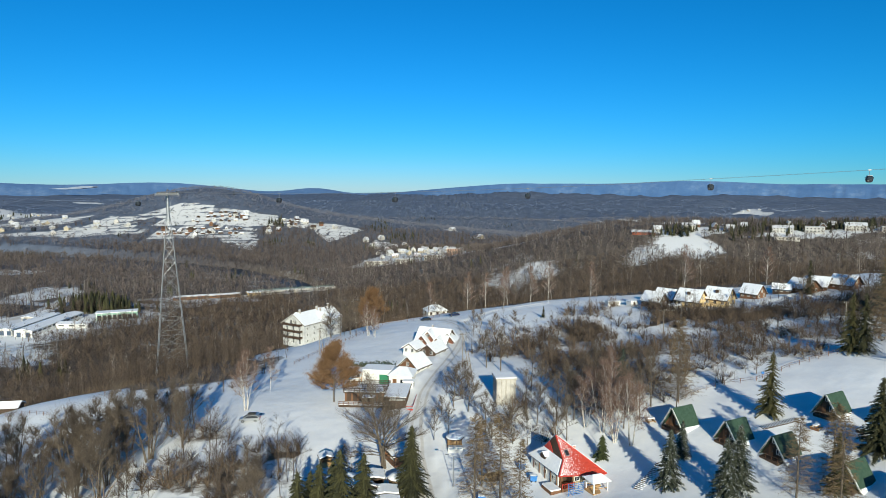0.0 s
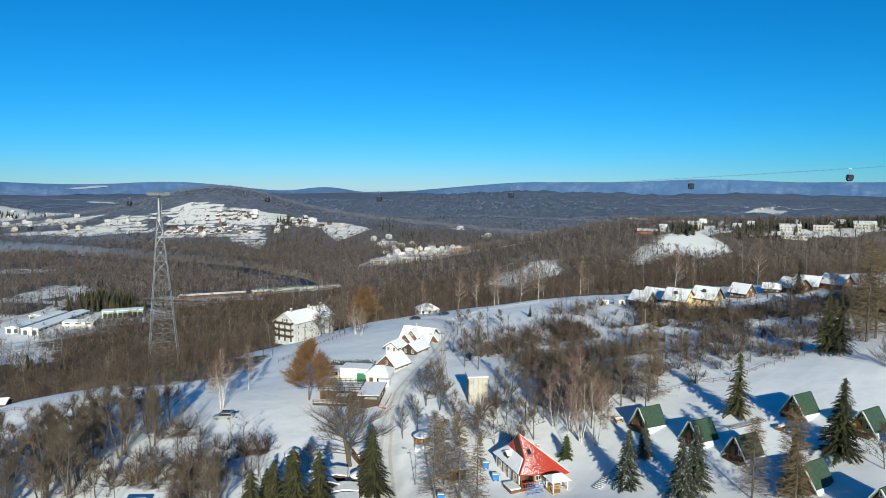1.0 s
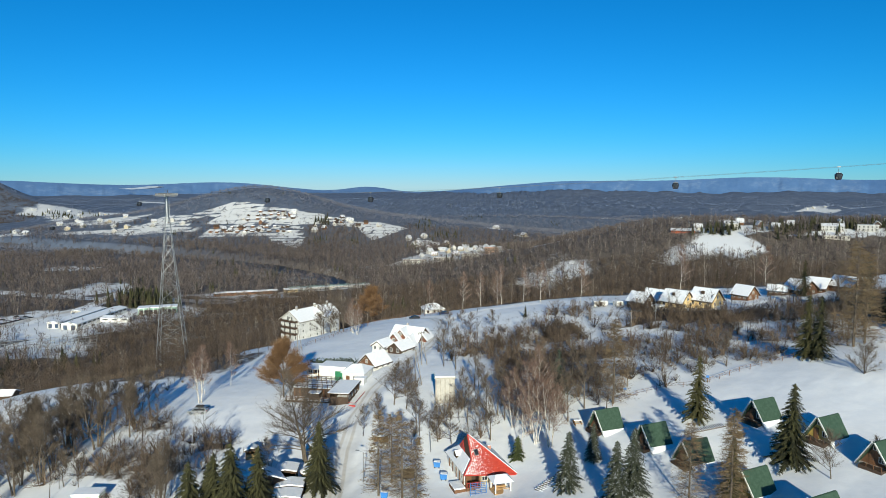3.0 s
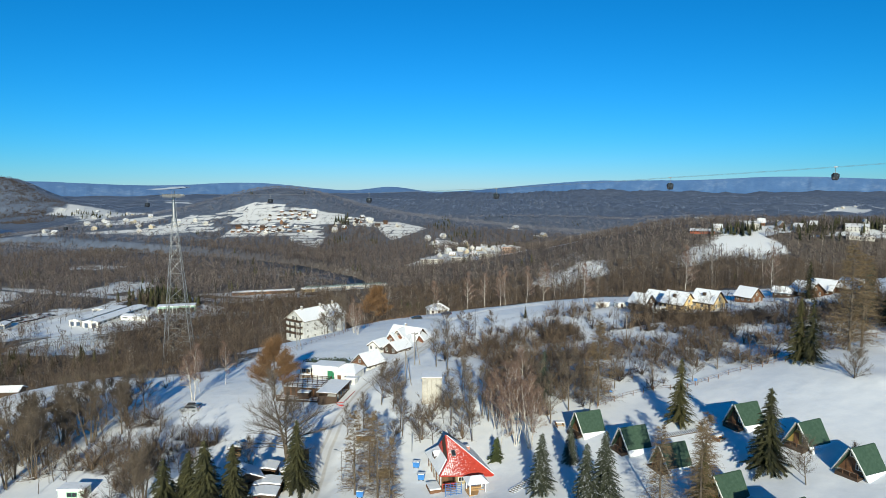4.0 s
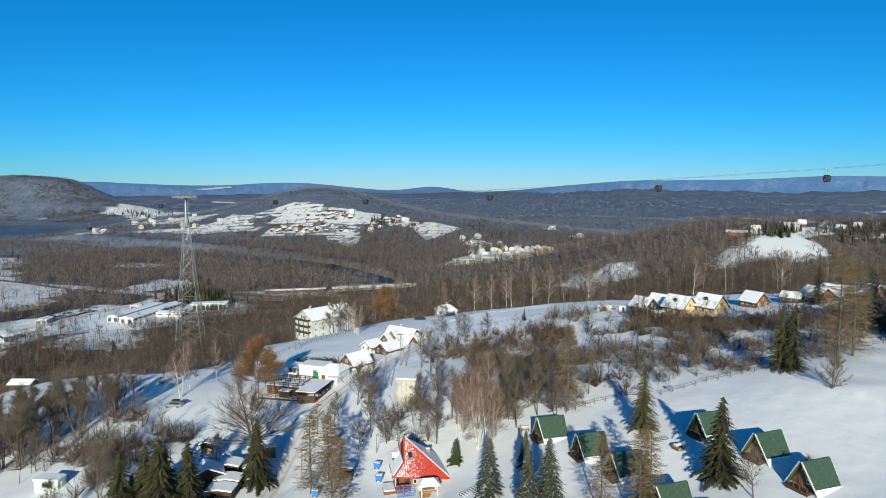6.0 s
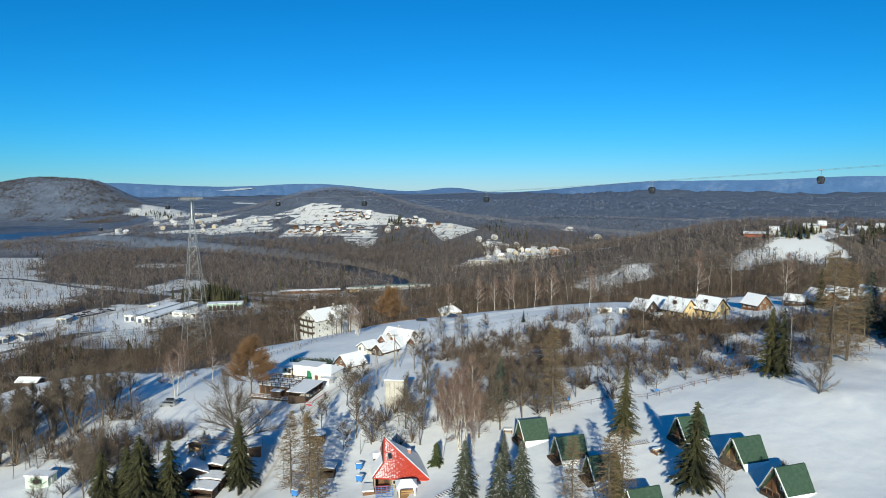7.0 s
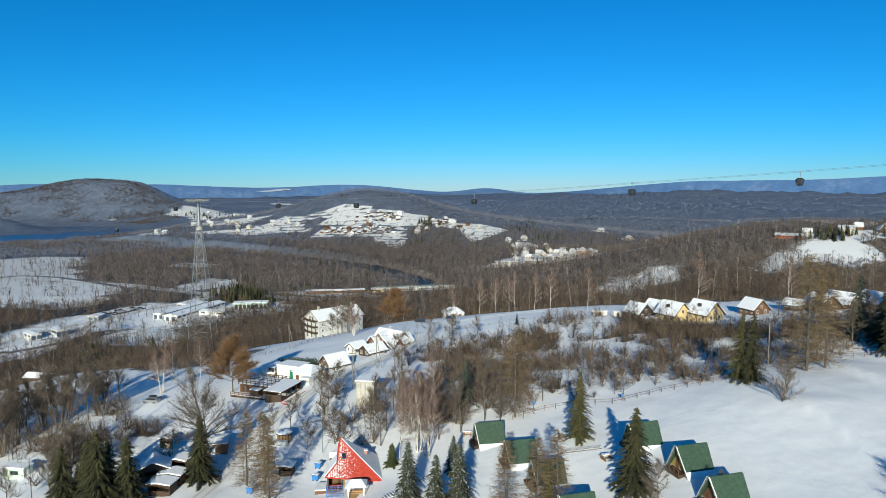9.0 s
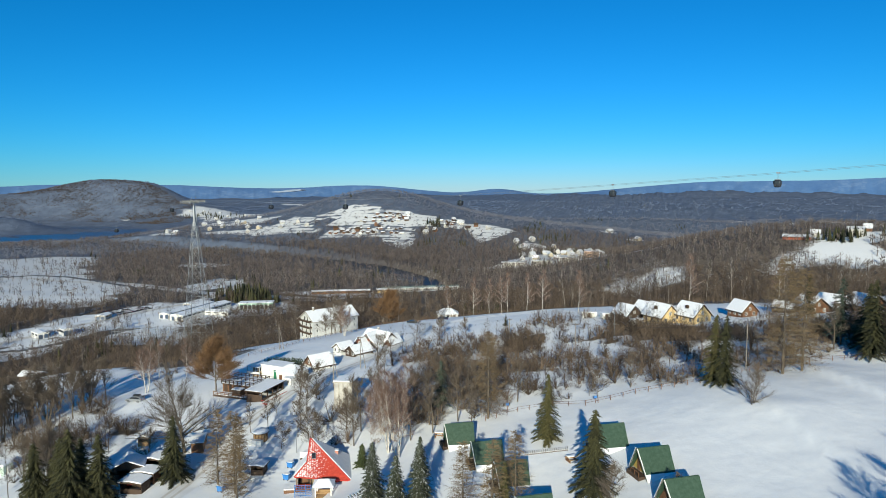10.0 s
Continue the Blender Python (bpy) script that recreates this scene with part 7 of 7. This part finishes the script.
rail_fence([(50, 136), (56, 140.5), (63, 143), (70, 142.5), (80, 147), (93, 150), (104, 160), (118, 170), (140, 174), (165, 176)], "weathered timber rail fence along the meadow's edge")
rail_fence([(-30, 262), (-12, 262), (-44, 240), (-43, 215)][:2] + [(4, 262)], "low rail fence along the upper road")
rail_fence([(-46.5, 196), (-40, 214), (-31, 236), (-24, 250)], "low timber fence along the snowfield")
rail_fence([(-124, 172), (-112, 170), (-104, 166)], "old timber fence in the snow below the bank")


def sign_post(x, y, material, label, h=1.6):
    s = thing("sign_post", label, "post", "marker posts", x, y)
    part("post", Geo().tube((0, 0, -0.3), (0, 0, h), 0.06, 0.06, 6), M_TIMBER, s)
    part("board", Geo().box(-0.3, -0.05, h - 0.55, 0.3, 0.05, h), material, s)


sign_post(72.0, 143.6, M_BLUE, "blue marker post at the meadow's edge")
sign_post(53.6, 141.5, M_BLUE, "blue marker post in snow beside the path")


def picnic_table(x, y, turn):
    t = thing("picnic_table", "wooden picnic table with snow on its top", "table", "picnic tables", x, y, None, turn)
    part("tabletop", Geo().box(-0.9, -0.4, 0.7, 0.9, 0.4, 0.78), M_TIMBER_PALE, t)
    part("snow_cover", Geo().box(-0.86, -0.36, 0.784, 0.86, 0.36, 0.95), M_SNOW, t, bevel=0.04)
    for s in (-0.75, 0.75):
        part("bench", Geo().box(-0.9, s - 0.15, 0.4, 0.9, s + 0.15, 0.46), M_TIMBER_PALE, t)
        part("leg", Geo().box(s * 0.9 - 0.06, -0.8, -0.1, s * 0.9 + 0.06, 0.8, 0.4).box(s * 0.9 - 0.06, -0.06, 0.4, s * 0.9 + 0.06, 0.06, 0.7), M_TIMBER, t)


picnic_table(41.8, 129.5, 10)
picnic_table(75.8, 114.5, 35)
picnic_table(69.4, 118.0, 35)


# ---- the valley: works, bridge, car park ----
def long_shed(x, y, turn, L, W, H, wall, label, roof=None, name="warehouse"):
    s = thing(name, label, "warehouse", "valley warehouses", x, y, None, turn)
    part("outer_wall", Geo().prism([(-W / 2, -1.0), (W / 2, -1.0), (W / 2, H), (0, H + W * 0.09), (-W / 2, H)], -L / 2, L / 2), wall, s)
    for sg in (-1, 1):
        a, b = (sg * (W / 2 + 0.5), -L / 2 - 0.5, H), (0, -L / 2 - 0.5, H + W * 0.1)
        c, d = (0, L / 2 + 0.5, H + W * 0.1), (sg * (W / 2 + 0.5), L / 2 + 0.5, H)
        part("roof_snow", Geo().plate(*((a, b, c, d) if sg < 0 else (a, d, c, b)), 0.3), M_SNOW, s, "snow-covered sheet roof")
    n = max(2, int(L / 7))
    for k in range(n):
        yy = -L / 2 + (k + 0.5) * L / n
        for sg in (-1, 1):
            part("window_band", Geo().box(sg * W / 2 - 0.06, yy - 2.4, H * 0.5, sg * W / 2 + 0.06, yy + 2.4, H * 0.8), M_GLASS, s)
    for sx in (-W / 4, W / 4):
        part("gate", Geo().box(sx - 1.6, -L / 2 - 0.08, -0.5, sx + 1.6, -L / 2 - 0.004, H * 0.75), M_METALROOF, s)


long_shed(-333.5, 549, 1.5, 78, 14, 4.6, M_WALL, "long white warehouse with a snowy roof")
long_shed(-349.5, 548, 1.5, 70, 11, 4.2, M_WALL, "long low white warehouse with a snowy roof")
long_shed(-366, 585, 1.5, 34, 10, 3.8, M_WALL_GREY, "grey storage shed with a snowy roof")
long_shed(-312, 548, 92, 26, 12, 3.4, M_WALL, "low white workshop with a snowy roof")
long_shed(-396.0, 421, 66, 16, 8, 4.6, M_WALL, "white pump house with a snowy roof")
long_shed(-383.0, 434, 66, 11, 7, 5.4, M_WALL, "white annex with a snowy roof")
long_shed(-407, 500, 20, 14, 9, 3.6, M_WALL_GREY, "pale shed with a snowy roof beside the car park")
long_shed(-253, 699, -66.5, 68, 9, 3.2, M_TIMBER, "long low station building with a snowy roof")
long_shed(-209, 722, -62, 14, 11, 3.4, M_YELLOW, "yellow house with a flat snowy roof by the bridge")


def green_hall(x, y, turn):
    s = thing("garage_hall", "green-walled garage hall with a row of bays", "hall", "", x, y, None, turn)
    part("outer_wall", Geo().box(-17, -6, -1, 17, 6, 6.0), surface("pale_green_wall", (0.20, 0.34, 0.26), (0.30, 0.44, 0.35), 0.8, 0.8), s)
    part("roof_snow", Geo().box(-17.6, -6.6, 6.004, 17.6, 6.6, 6.5), M_SNOW, s, bevel=0.15)
    for k in range(8):
        part("bay_door", Geo().box(-15.8 + k * 4.1, -6.1, -0.8, -12.6 + k * 4.1, -6.004, 4.2), M_GLASS, s)
        part("pillar", Geo().box(-16.4 + k * 4.1, -6.3, -0.8, -15.9 + k * 4.1, -6.004, 5.8), M_WALL, s)


green_hall(-296, 588, 24)


M_TEAL = surface("faded_teal_paint", (0.12, 0.20, 0.18), (0.18, 0.27, 0.24), 0.5, 0.6)


def bridge():
    a, b = Vector((-204, 726, WATER + 9.5)), Vector((-132, 765, WATER + 9.5))
    turn = math.degrees(math.atan2(b.y - a.y, b.x - a.x))
    L = (b - a).length
    s = thing("bridge", "road bridge with green railings over the river", "bridge", "", a.x, a.y, a.z, turn)
    part("deck", Geo().box(-8, -4, -1.6, L + 8, 4, 0), M_WALL_GREY, s)
    part("deck_snow", Geo().box(-8, -3.4, 0.004, L + 8, 3.4, 0.14), M_SNOW, s)
    for sy in (-4, 4):
        part("railing", Geo().box(-8, sy - 0.12, 0.5, L + 8, sy + 0.12, 0.7).box(-8, sy - 0.12, 1.2, L + 8, sy + 0.12, 1.4), M_TEAL, s, "green painted railing")
        for k in range(24):
            part("railing_post", Geo().box(-8 + k * (L + 16) / 23 - 0.15, sy - 0.15, 0, -8 + k * (L + 16) / 23 + 0.15, sy + 0.15, 1.4), M_TEAL, s)
    for k in (0.15, 0.5, 0.85):
        part("pier", Geo().box(L * k - 1.2, -3.4, -16, L * k + 1.2, 3.4, -1.604), M_WALL_GREY, s)


bridge()


def substation(cx, cy, turn):
    """Rows of gantries and poles of the switching yard."""
    s = thing("switchyard", "open electric switchyard of grey steel gantries in snow", "switchyard", "", cx, cy, None, turn)
    rng = random.Random(5)
    for i in range(9):
        for j in range(4):
            x, y = -32 + i * 8, -15 + j * 10
            h = rng.choice((5.5, 5.5, 8.5))
            part("gantry_post", Geo().tube((x, y, -1), (x, y, h), 0.22, 0.18, 5), M_STEEL, s)
            if i < 8 and h > 0:
                part("gantry_beam", Geo().box(x, y - 0.15, 5.2, x + 8, y + 0.15, 5.5), M_STEEL, s)
            part("switch_gear", Geo().box(x + 2.3, y - 0.3, -0.6, x + 2.9, y + 0.3, 2.2).tube((x + 2.6, y, 2.2), (x + 2.6, y, 4.2), 0.16, 0.12, 6), M_STEEL, s)


substation(-305, 446, 30)
rp = random.Random(12)
for r in range(4):
    for k in range(9):
        if rp.random() < 0.75:
            paint = rp.choice((M_CARGREY, M_CARBLUE, M_SILVER, M_CARGREY, M_BLACK))
            car(-432 + r * 9 + k * 0.9, 520 + k * 4.6, 80 + rp.uniform(-4, 4), paint, "car parked in rows beside the works")


# ---- houses far off ----
def far_house(x, y, turn, L, W, H, R, wall, roof, label, storeys=1, group="village houses", snow=0.3):
    h = thing("house", label, "house", group, x, y, ground(x, y) - 0.4, turn)
    part("outer_wall", Geo().prism([(-W / 2, -1.5), (W / 2, -1.5), (W / 2, H), (0, H + R), (-W / 2, H)], -L / 2, L / 2), wall, h)
    k = R / (W / 2)
    for s in (-1, 1):
        a, b = (s * (W / 2 + 0.6), -L / 2 - 0.6, H - 0.6 * k), (0, -L / 2 - 0.6, H + R)
        c, d = (0, L / 2 + 0.6, H + R), (s * (W / 2 + 0.6), L / 2 + 0.6, H - 0.6 * k)
        part("roof", Geo().plate(*((a, b, c, d) if s < 0 else (a, d, c, b)), 0.35), roof, h)
    for st in range(storeys):
        z = 0.9 + st * 2.8
        for face in ("y-", "x-", "x+"):
            span, at = (W, L / 2) if face == "y-" else (L, W / 2)
            n = max(2, int(span / 3.2))
            for i in range(n):
                q = (i + 0.5) / n * span - span / 2
                p = {"y-": (q, -at), "x-": (-at, q), "x+": (at, q)}[face]
                g = Geo().box(-0.55, -0.06, z, 0.55, 0.06, z + 1.3)
                w = part("window", g, M_GLASS, h)
                w.matrix_basis = pose(p[0], p[1], 0, 0, 0, 0 if face == "y-" else 90)
    part("chimney", Geo().box(W * 0.12 - 0.4, L * 0.1 - 0.4, H + R * 0.4, W * 0.12 + 0.4, L * 0.1 + 0.4, H + R + 1.0), M_CONCRETE, h)
    return h


ROOF_RED = snowy_tiles("snowy_red_far_roof", (0.20, 0.055, 0.04), (0.28, 0.09, 0.06), 0.45, 3.0)
rv = random.Random(8)


def hamlet(places, group, walls, roofs, big=1.0):
    for x, y in places:
        wall = rv.choice(walls)
        roof = rv.choice(roofs)
        tone = "red" if roof is ROOF_RED else "snowy"
        far_house(x + rv.uniform(-3, 3), y + rv.uniform(-3, 3), rv.uniform(0, 180), rv.uniform(9, 13) * big, rv.uniform(8, 10) * big, rv.uniform(3.0, 5.5), rv.uniform(3, 4.4), wall, roof,
                  wall.name.replace("_render", " plastered").replace("_", " ") + " house with a " + tone + " gable roof", 1, group)


M_WALL_CREAM = surface("cream_render", (0.40, 0.34, 0.24), (0.50, 0.43, 0.31), 0.8, 0.9, stain=(0.34, 0.29, 0.21))
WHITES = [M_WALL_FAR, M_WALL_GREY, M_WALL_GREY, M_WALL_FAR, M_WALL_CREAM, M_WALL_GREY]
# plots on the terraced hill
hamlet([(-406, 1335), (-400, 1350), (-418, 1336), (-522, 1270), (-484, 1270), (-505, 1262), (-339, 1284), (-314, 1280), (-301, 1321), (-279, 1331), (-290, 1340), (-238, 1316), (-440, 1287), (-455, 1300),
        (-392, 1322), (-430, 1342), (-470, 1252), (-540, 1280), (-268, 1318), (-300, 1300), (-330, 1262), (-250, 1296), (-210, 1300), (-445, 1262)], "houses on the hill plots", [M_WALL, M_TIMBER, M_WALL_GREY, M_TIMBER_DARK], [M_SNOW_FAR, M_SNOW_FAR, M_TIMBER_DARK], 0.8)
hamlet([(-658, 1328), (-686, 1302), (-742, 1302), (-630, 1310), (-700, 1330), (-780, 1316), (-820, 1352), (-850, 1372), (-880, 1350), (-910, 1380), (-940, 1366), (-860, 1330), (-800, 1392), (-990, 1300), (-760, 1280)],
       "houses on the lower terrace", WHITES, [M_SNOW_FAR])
def plot_shed(x, y, turn, w, d, wall, label):
    """A garden hut on a plot: four walls and a snowy roof."""
    h = thing("garden_hut", label, "hut", "huts on the hill plots", x, y, None, turn)
    part("outer_wall", Geo().prism([(-w / 2, -1.2), (w / 2, -1.2), (w / 2, 2.3), (0, 3.6), (-w / 2, 2.3)], -d / 2, d / 2), wall, h)
    for s in (-1, 1):
        a, b, c, e = (s * (w / 2 + 0.4), -d / 2 - 0.4, 2.1), (0, -d / 2 - 0.4, 3.64), (0, d / 2 + 0.4, 3.64), (s * (w / 2 + 0.4), d / 2 + 0.4, 2.1)
        part("roof", Geo().plate(*((a, b, c, e) if s < 0 else (a, e, c, b)), 0.25), M_SNOW, h)
    part("door", Geo().box(-0.5, -d / 2 - 0.06, 0, 0.5, -d / 2 - 0.004, 2.0), M_TIMBER_DARK, h)
    part("window", Geo().box(0.9, -d / 2 - 0.06, 0.9, 1.8, -d / 2 - 0.004, 1.8), M_GLASS, h)


for row, (x0, x1, y0) in enumerate(((-500, -395, 1318), (-490, -400, 1334), (-470, -400, 1350), (-545, -365, 1262), (-540, -370, 1282), (-320, -262, 1312), (-315, -270, 1330))):
    for k in range(int((x1 - x0) / 15)):
        wall, tone = rv.choice(((M_TIMBER_DARK, "dark timber"), (M_TIMBER, "brown timber"), (M_WALL_GREY, "grey"), (M_TIMBER_DARK, "dark timber")))
        plot_shed(x0 + 15 * k + rv.uniform(-4, 4), y0 + rv.uniform(-3, 3), rv.choice((0, 90)) + rv.uniform(-9, 9), rv.uniform(5, 7), rv.uniform(5, 8), wall, tone + " garden hut with a snowy roof on a plot")
# the village by the river
hamlet([(-140, 1227), (-110, 1166), (-61, 1192), (-110, 1244), (-88, 1120), (-70, 1095), (-52, 1130), (-40, 1080), (-23, 1107), (-60, 1060), (-30, 1045), (-5, 1070), (10, 1040), (-48, 1022), (-80, 1040), (-12, 1010),
        (20, 1005), (-66, 1000), (-30, 985), (6, 975), (-90, 1000), (34, 975), (-120, 1195), (-82, 1176), (-20, 1050), (-100, 1065), (25, 1060), (0, 1100)], "village houses", WHITES, [M_SNOW_FAR, M_SNOW_FAR, M_SNOW_FAR, ROOF_RED], 0.82)


def block(x, y, turn, L, W, storeys, wall, label, group="", cap=0.5):
    b = thing("apartment_building", label, "building", group, x, y, ground(x, y) - 0.5, turn)
    H = storeys * 3.0 + 0.6
    part("outer_wall", Geo().box(-L / 2, -W / 2, -2, L / 2, W / 2, H), wall, b)
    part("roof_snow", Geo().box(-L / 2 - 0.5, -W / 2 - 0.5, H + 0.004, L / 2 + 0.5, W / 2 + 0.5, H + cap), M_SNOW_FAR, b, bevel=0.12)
    for st in range(storeys):
        n = int(L / 3.4)
        for i in range(n):
            part("window", Geo().box(-L / 2 + (i + 0.5) * L / n - 0.7, -W / 2 - 0.07, st * 3.0 + 1.0, -L / 2 + (i + 0.5) * L / n + 0.7, -W / 2 - 0.004, st * 3.0 + 2.5), M_GLASS, b)
        if st:
            part("balcony", Geo().box(-L / 2, -W / 2 - 1.2, st * 3.0 + 0.3, L / 2, -W / 2 - 0.08, st * 3.0 + 0.55).box(-L / 2, -W / 2 - 1.2, st * 3.0 + 0.55, L / 2, -W / 2 - 1.1, st * 3.0 + 1.2), wall, b)


block(-92, 945, 12, 34, 10, 2, M_WALL_GREY, "long white building with a snowy roof in the village", "long village buildings")
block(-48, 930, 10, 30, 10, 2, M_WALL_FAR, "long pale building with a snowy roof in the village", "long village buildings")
block(-8, 915, 8, 26, 10, 2, M_WALL_GREY, "white building with a flat snowy roof in the village", "long village buildings")
block(22, 930, -10, 18, 11, 3, M_ORANGE, "salmon building with a snowy roof in the village", "long village buildings")
# guest houses on the ridge
far_house(298, 768, 78, 15, 9, 6.5, 2.4, M_WALL_GREY, M_SNOW_FAR, "pale three-storey hotel with a snowy roof on the ridge", 3, "ridge hotels")
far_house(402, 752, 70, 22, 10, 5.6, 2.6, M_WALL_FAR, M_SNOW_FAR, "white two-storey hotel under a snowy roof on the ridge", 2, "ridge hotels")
block(392, 724, -20, 26, 8, 1, M_WALL_GREY, "low terrace building in front of the hotel", "ridge hotels")
block(437, 748, -20, 20, 11, 2, M_WALL_FAR, "white guest house under snow on the ridge", "ridge hotels")
far_house(488, 752, 66, 22, 10, 6.0, 3.4, M_WALL_GREY, M_SNOW_FAR, "pale guest house with a snowy roof among conifers", 2, "ridge hotels")
block(520, 740, -24, 16, 10, 2, M_WALL_GREY, "grey guest house among conifers", "ridge hotels")
hamlet([(263, 770), (330, 775), (345, 760), (420, 770), (455, 760), (365, 770), (470, 775), (540, 765), (560, 780), (315, 790)], "houses on the ridge", [M_WALL_FAR, M_WALL_GREY, M_TIMBER, M_TIMBER_DARK], [M_SNOW_FAR], 0.7)
far_house(243, 764, 70, 26, 9, 2.4, 2.2, surface("red_boards", (0.30, 0.07, 0.03), (0.42, 0.12, 0.06), 0.5), M_SNOW_FAR, "long red timber hall with a snowy roof on the ridge", 1, "ridge halls")
hamlet([(730, 1950), (775, 1960), (860, 1940), (905, 1948), (700, 1930), (1270, 2630), (1320, 2640), (1240, 2620), (1360, 2660), (-1560, 2120), (-1520, 2135), (-1480, 2110), (-1450, 2150), (-1400, 2050), (-1370, 2080), (-1340, 2040), (-1420, 2020),
        (-1300, 2110), (-1270, 2130), (-1330, 2140), (-1500, 2090), (-1380, 2020), (28, 1374), (84, 1304), (-880, 1310), (-960, 1290)], "far farmhouses", WHITES, [M_SNOW_FAR], 1.15)
# conifers that stand by the guest houses
rc = np.random.default_rng(3)
cx = np.concatenate([rc.normal(352, 12, 24), rc.normal(272, 8, 14), rc.normal(500, 50, 90), rc.normal(420, 40, 60), rc.normal(-345, 16, 46), rc.normal(-20, 40, 20), rc.normal(-330, 10, 14), rc.normal(282, 12, 20), rc.normal(355, 10, 24), rc.normal(-1440, 90, 70), rc.normal(520, 60, 50), rc.normal(30, 40, 20), rc.normal(-328, 20, 64)])
cy = np.concatenate([rc.normal(756, 8, 24), rc.normal(752, 6, 14), rc.normal(770, 16, 90), rc.normal(762, 9, 60), rc.normal(645, 7, 46), rc.normal(1130, 30, 20), rc.normal(1310, 12, 14), rc.normal(760, 5, 20), rc.normal(738, 12, 24), rc.normal(2070, 30, 70), rc.normal(1880, 26, 50), rc.normal(1060, 20, 20), rc.normal(622, 6, 64)])
scatter("conifers", FIRS, cx, cy, np.where(cx < -300, 15.0, 11.0), M_NEEDLE, "dark conifers beside the guest houses and works", "conifers", 91, (0, 0.6))


# ---- ridges on the horizon ----
def skyline(bearing):
    """Height of the skyline in degrees by bearing."""
    g = lambda c, w: np.exp(-0.5 * ((bearing - c) / w) ** 2)
    e = -0.34 + 0.92 * g(-43, 10) + 0.66 * g(-23, 4.2) + 0.44 * g(-11.2, 1.7) + 0.98 * smooth(-8, 8, bearing) + 0.26 * g(21.5, 3.2)
    return e + 0.07 * (fbm(bearing / 2.2, bearing * 0, 61, 3) - 0.5)


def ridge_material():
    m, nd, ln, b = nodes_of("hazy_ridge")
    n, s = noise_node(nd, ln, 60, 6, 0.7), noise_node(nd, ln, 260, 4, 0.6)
    # the blue of distance haze is put straight into the ridge colour
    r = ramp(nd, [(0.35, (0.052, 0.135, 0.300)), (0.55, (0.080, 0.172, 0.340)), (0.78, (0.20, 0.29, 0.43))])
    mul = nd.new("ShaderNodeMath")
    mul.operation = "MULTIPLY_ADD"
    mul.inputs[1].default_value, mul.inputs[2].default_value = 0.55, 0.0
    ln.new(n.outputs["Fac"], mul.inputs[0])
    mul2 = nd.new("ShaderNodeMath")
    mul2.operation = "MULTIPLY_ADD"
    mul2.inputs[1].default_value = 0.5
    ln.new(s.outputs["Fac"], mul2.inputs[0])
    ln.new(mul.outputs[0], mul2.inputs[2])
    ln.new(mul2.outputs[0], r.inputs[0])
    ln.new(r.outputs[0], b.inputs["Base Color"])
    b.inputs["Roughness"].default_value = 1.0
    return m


bearings = np.radians(np.arange(-75, 60, 0.12))
rows = [(4250.0, -0.9), (4420.0, -0.25), (4560.0, 0.6), (4640.0, 1.0)]
rp_, rt_ = [], []
deg = np.degrees(bearings)
for dist, part_up in rows:
    top_z = 60 + np.tan(np.radians(skyline(deg))) * dist
    low_z = 20.0
    z = low_z + (top_z - low_z) * part_up
    wob = 18 * (fbm(deg * 1.5, deg * 0 + dist, 66, 3) - 0.5) * (1 if part_up < 0.9 else 0)
    rp_.append(np.stack([35 + np.sin(bearings) * dist, np.cos(bearings) * dist, z + wob], 1))
nb = len(bearings)
for j in range(len(rows) - 1):
    a = np.arange(nb - 1) + j * nb
    rt_ += [np.stack([a, a + 1, a + nb + 1], 1), np.stack([a, a + nb + 1, a + nb], 1)]
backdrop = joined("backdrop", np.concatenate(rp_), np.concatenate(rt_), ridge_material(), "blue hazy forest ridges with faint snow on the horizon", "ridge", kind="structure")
for poly in backdrop.data.polygons:
    poly.use_smooth = True

# the pale quarry face on the far ridge
qb = [(-31.2, -0.10), (-30.0, -0.02), (-29.1, 0.10), (-28.4, 0.12), (-28.2, 0.04), (-29.2, -0.08), (-30.2, -0.15)]
qp = [(35 + 4200 * math.sin(radians(b)), 4200 * math.cos(radians(b)), 60 + 4200 * math.tan(radians(e))) for b, e in qb]
qp += [(x, y + 60, z) for x, y, z in qp]
qf = [tuple(range(6, -1, -1))] + [(i, (i + 1) % 7, (i + 1) % 7 + 7, i + 7) for i in range(7)]
tagged(new("quarry", Geo().add(qp, qf).mesh("quarry", surface("pale_quarry_rock", (0.19, 0.24, 0.32), (0.29, 0.34, 0.42), 30, 0.9))), "pale quarry face cut into the far ridge", "quarry", kind="structure")
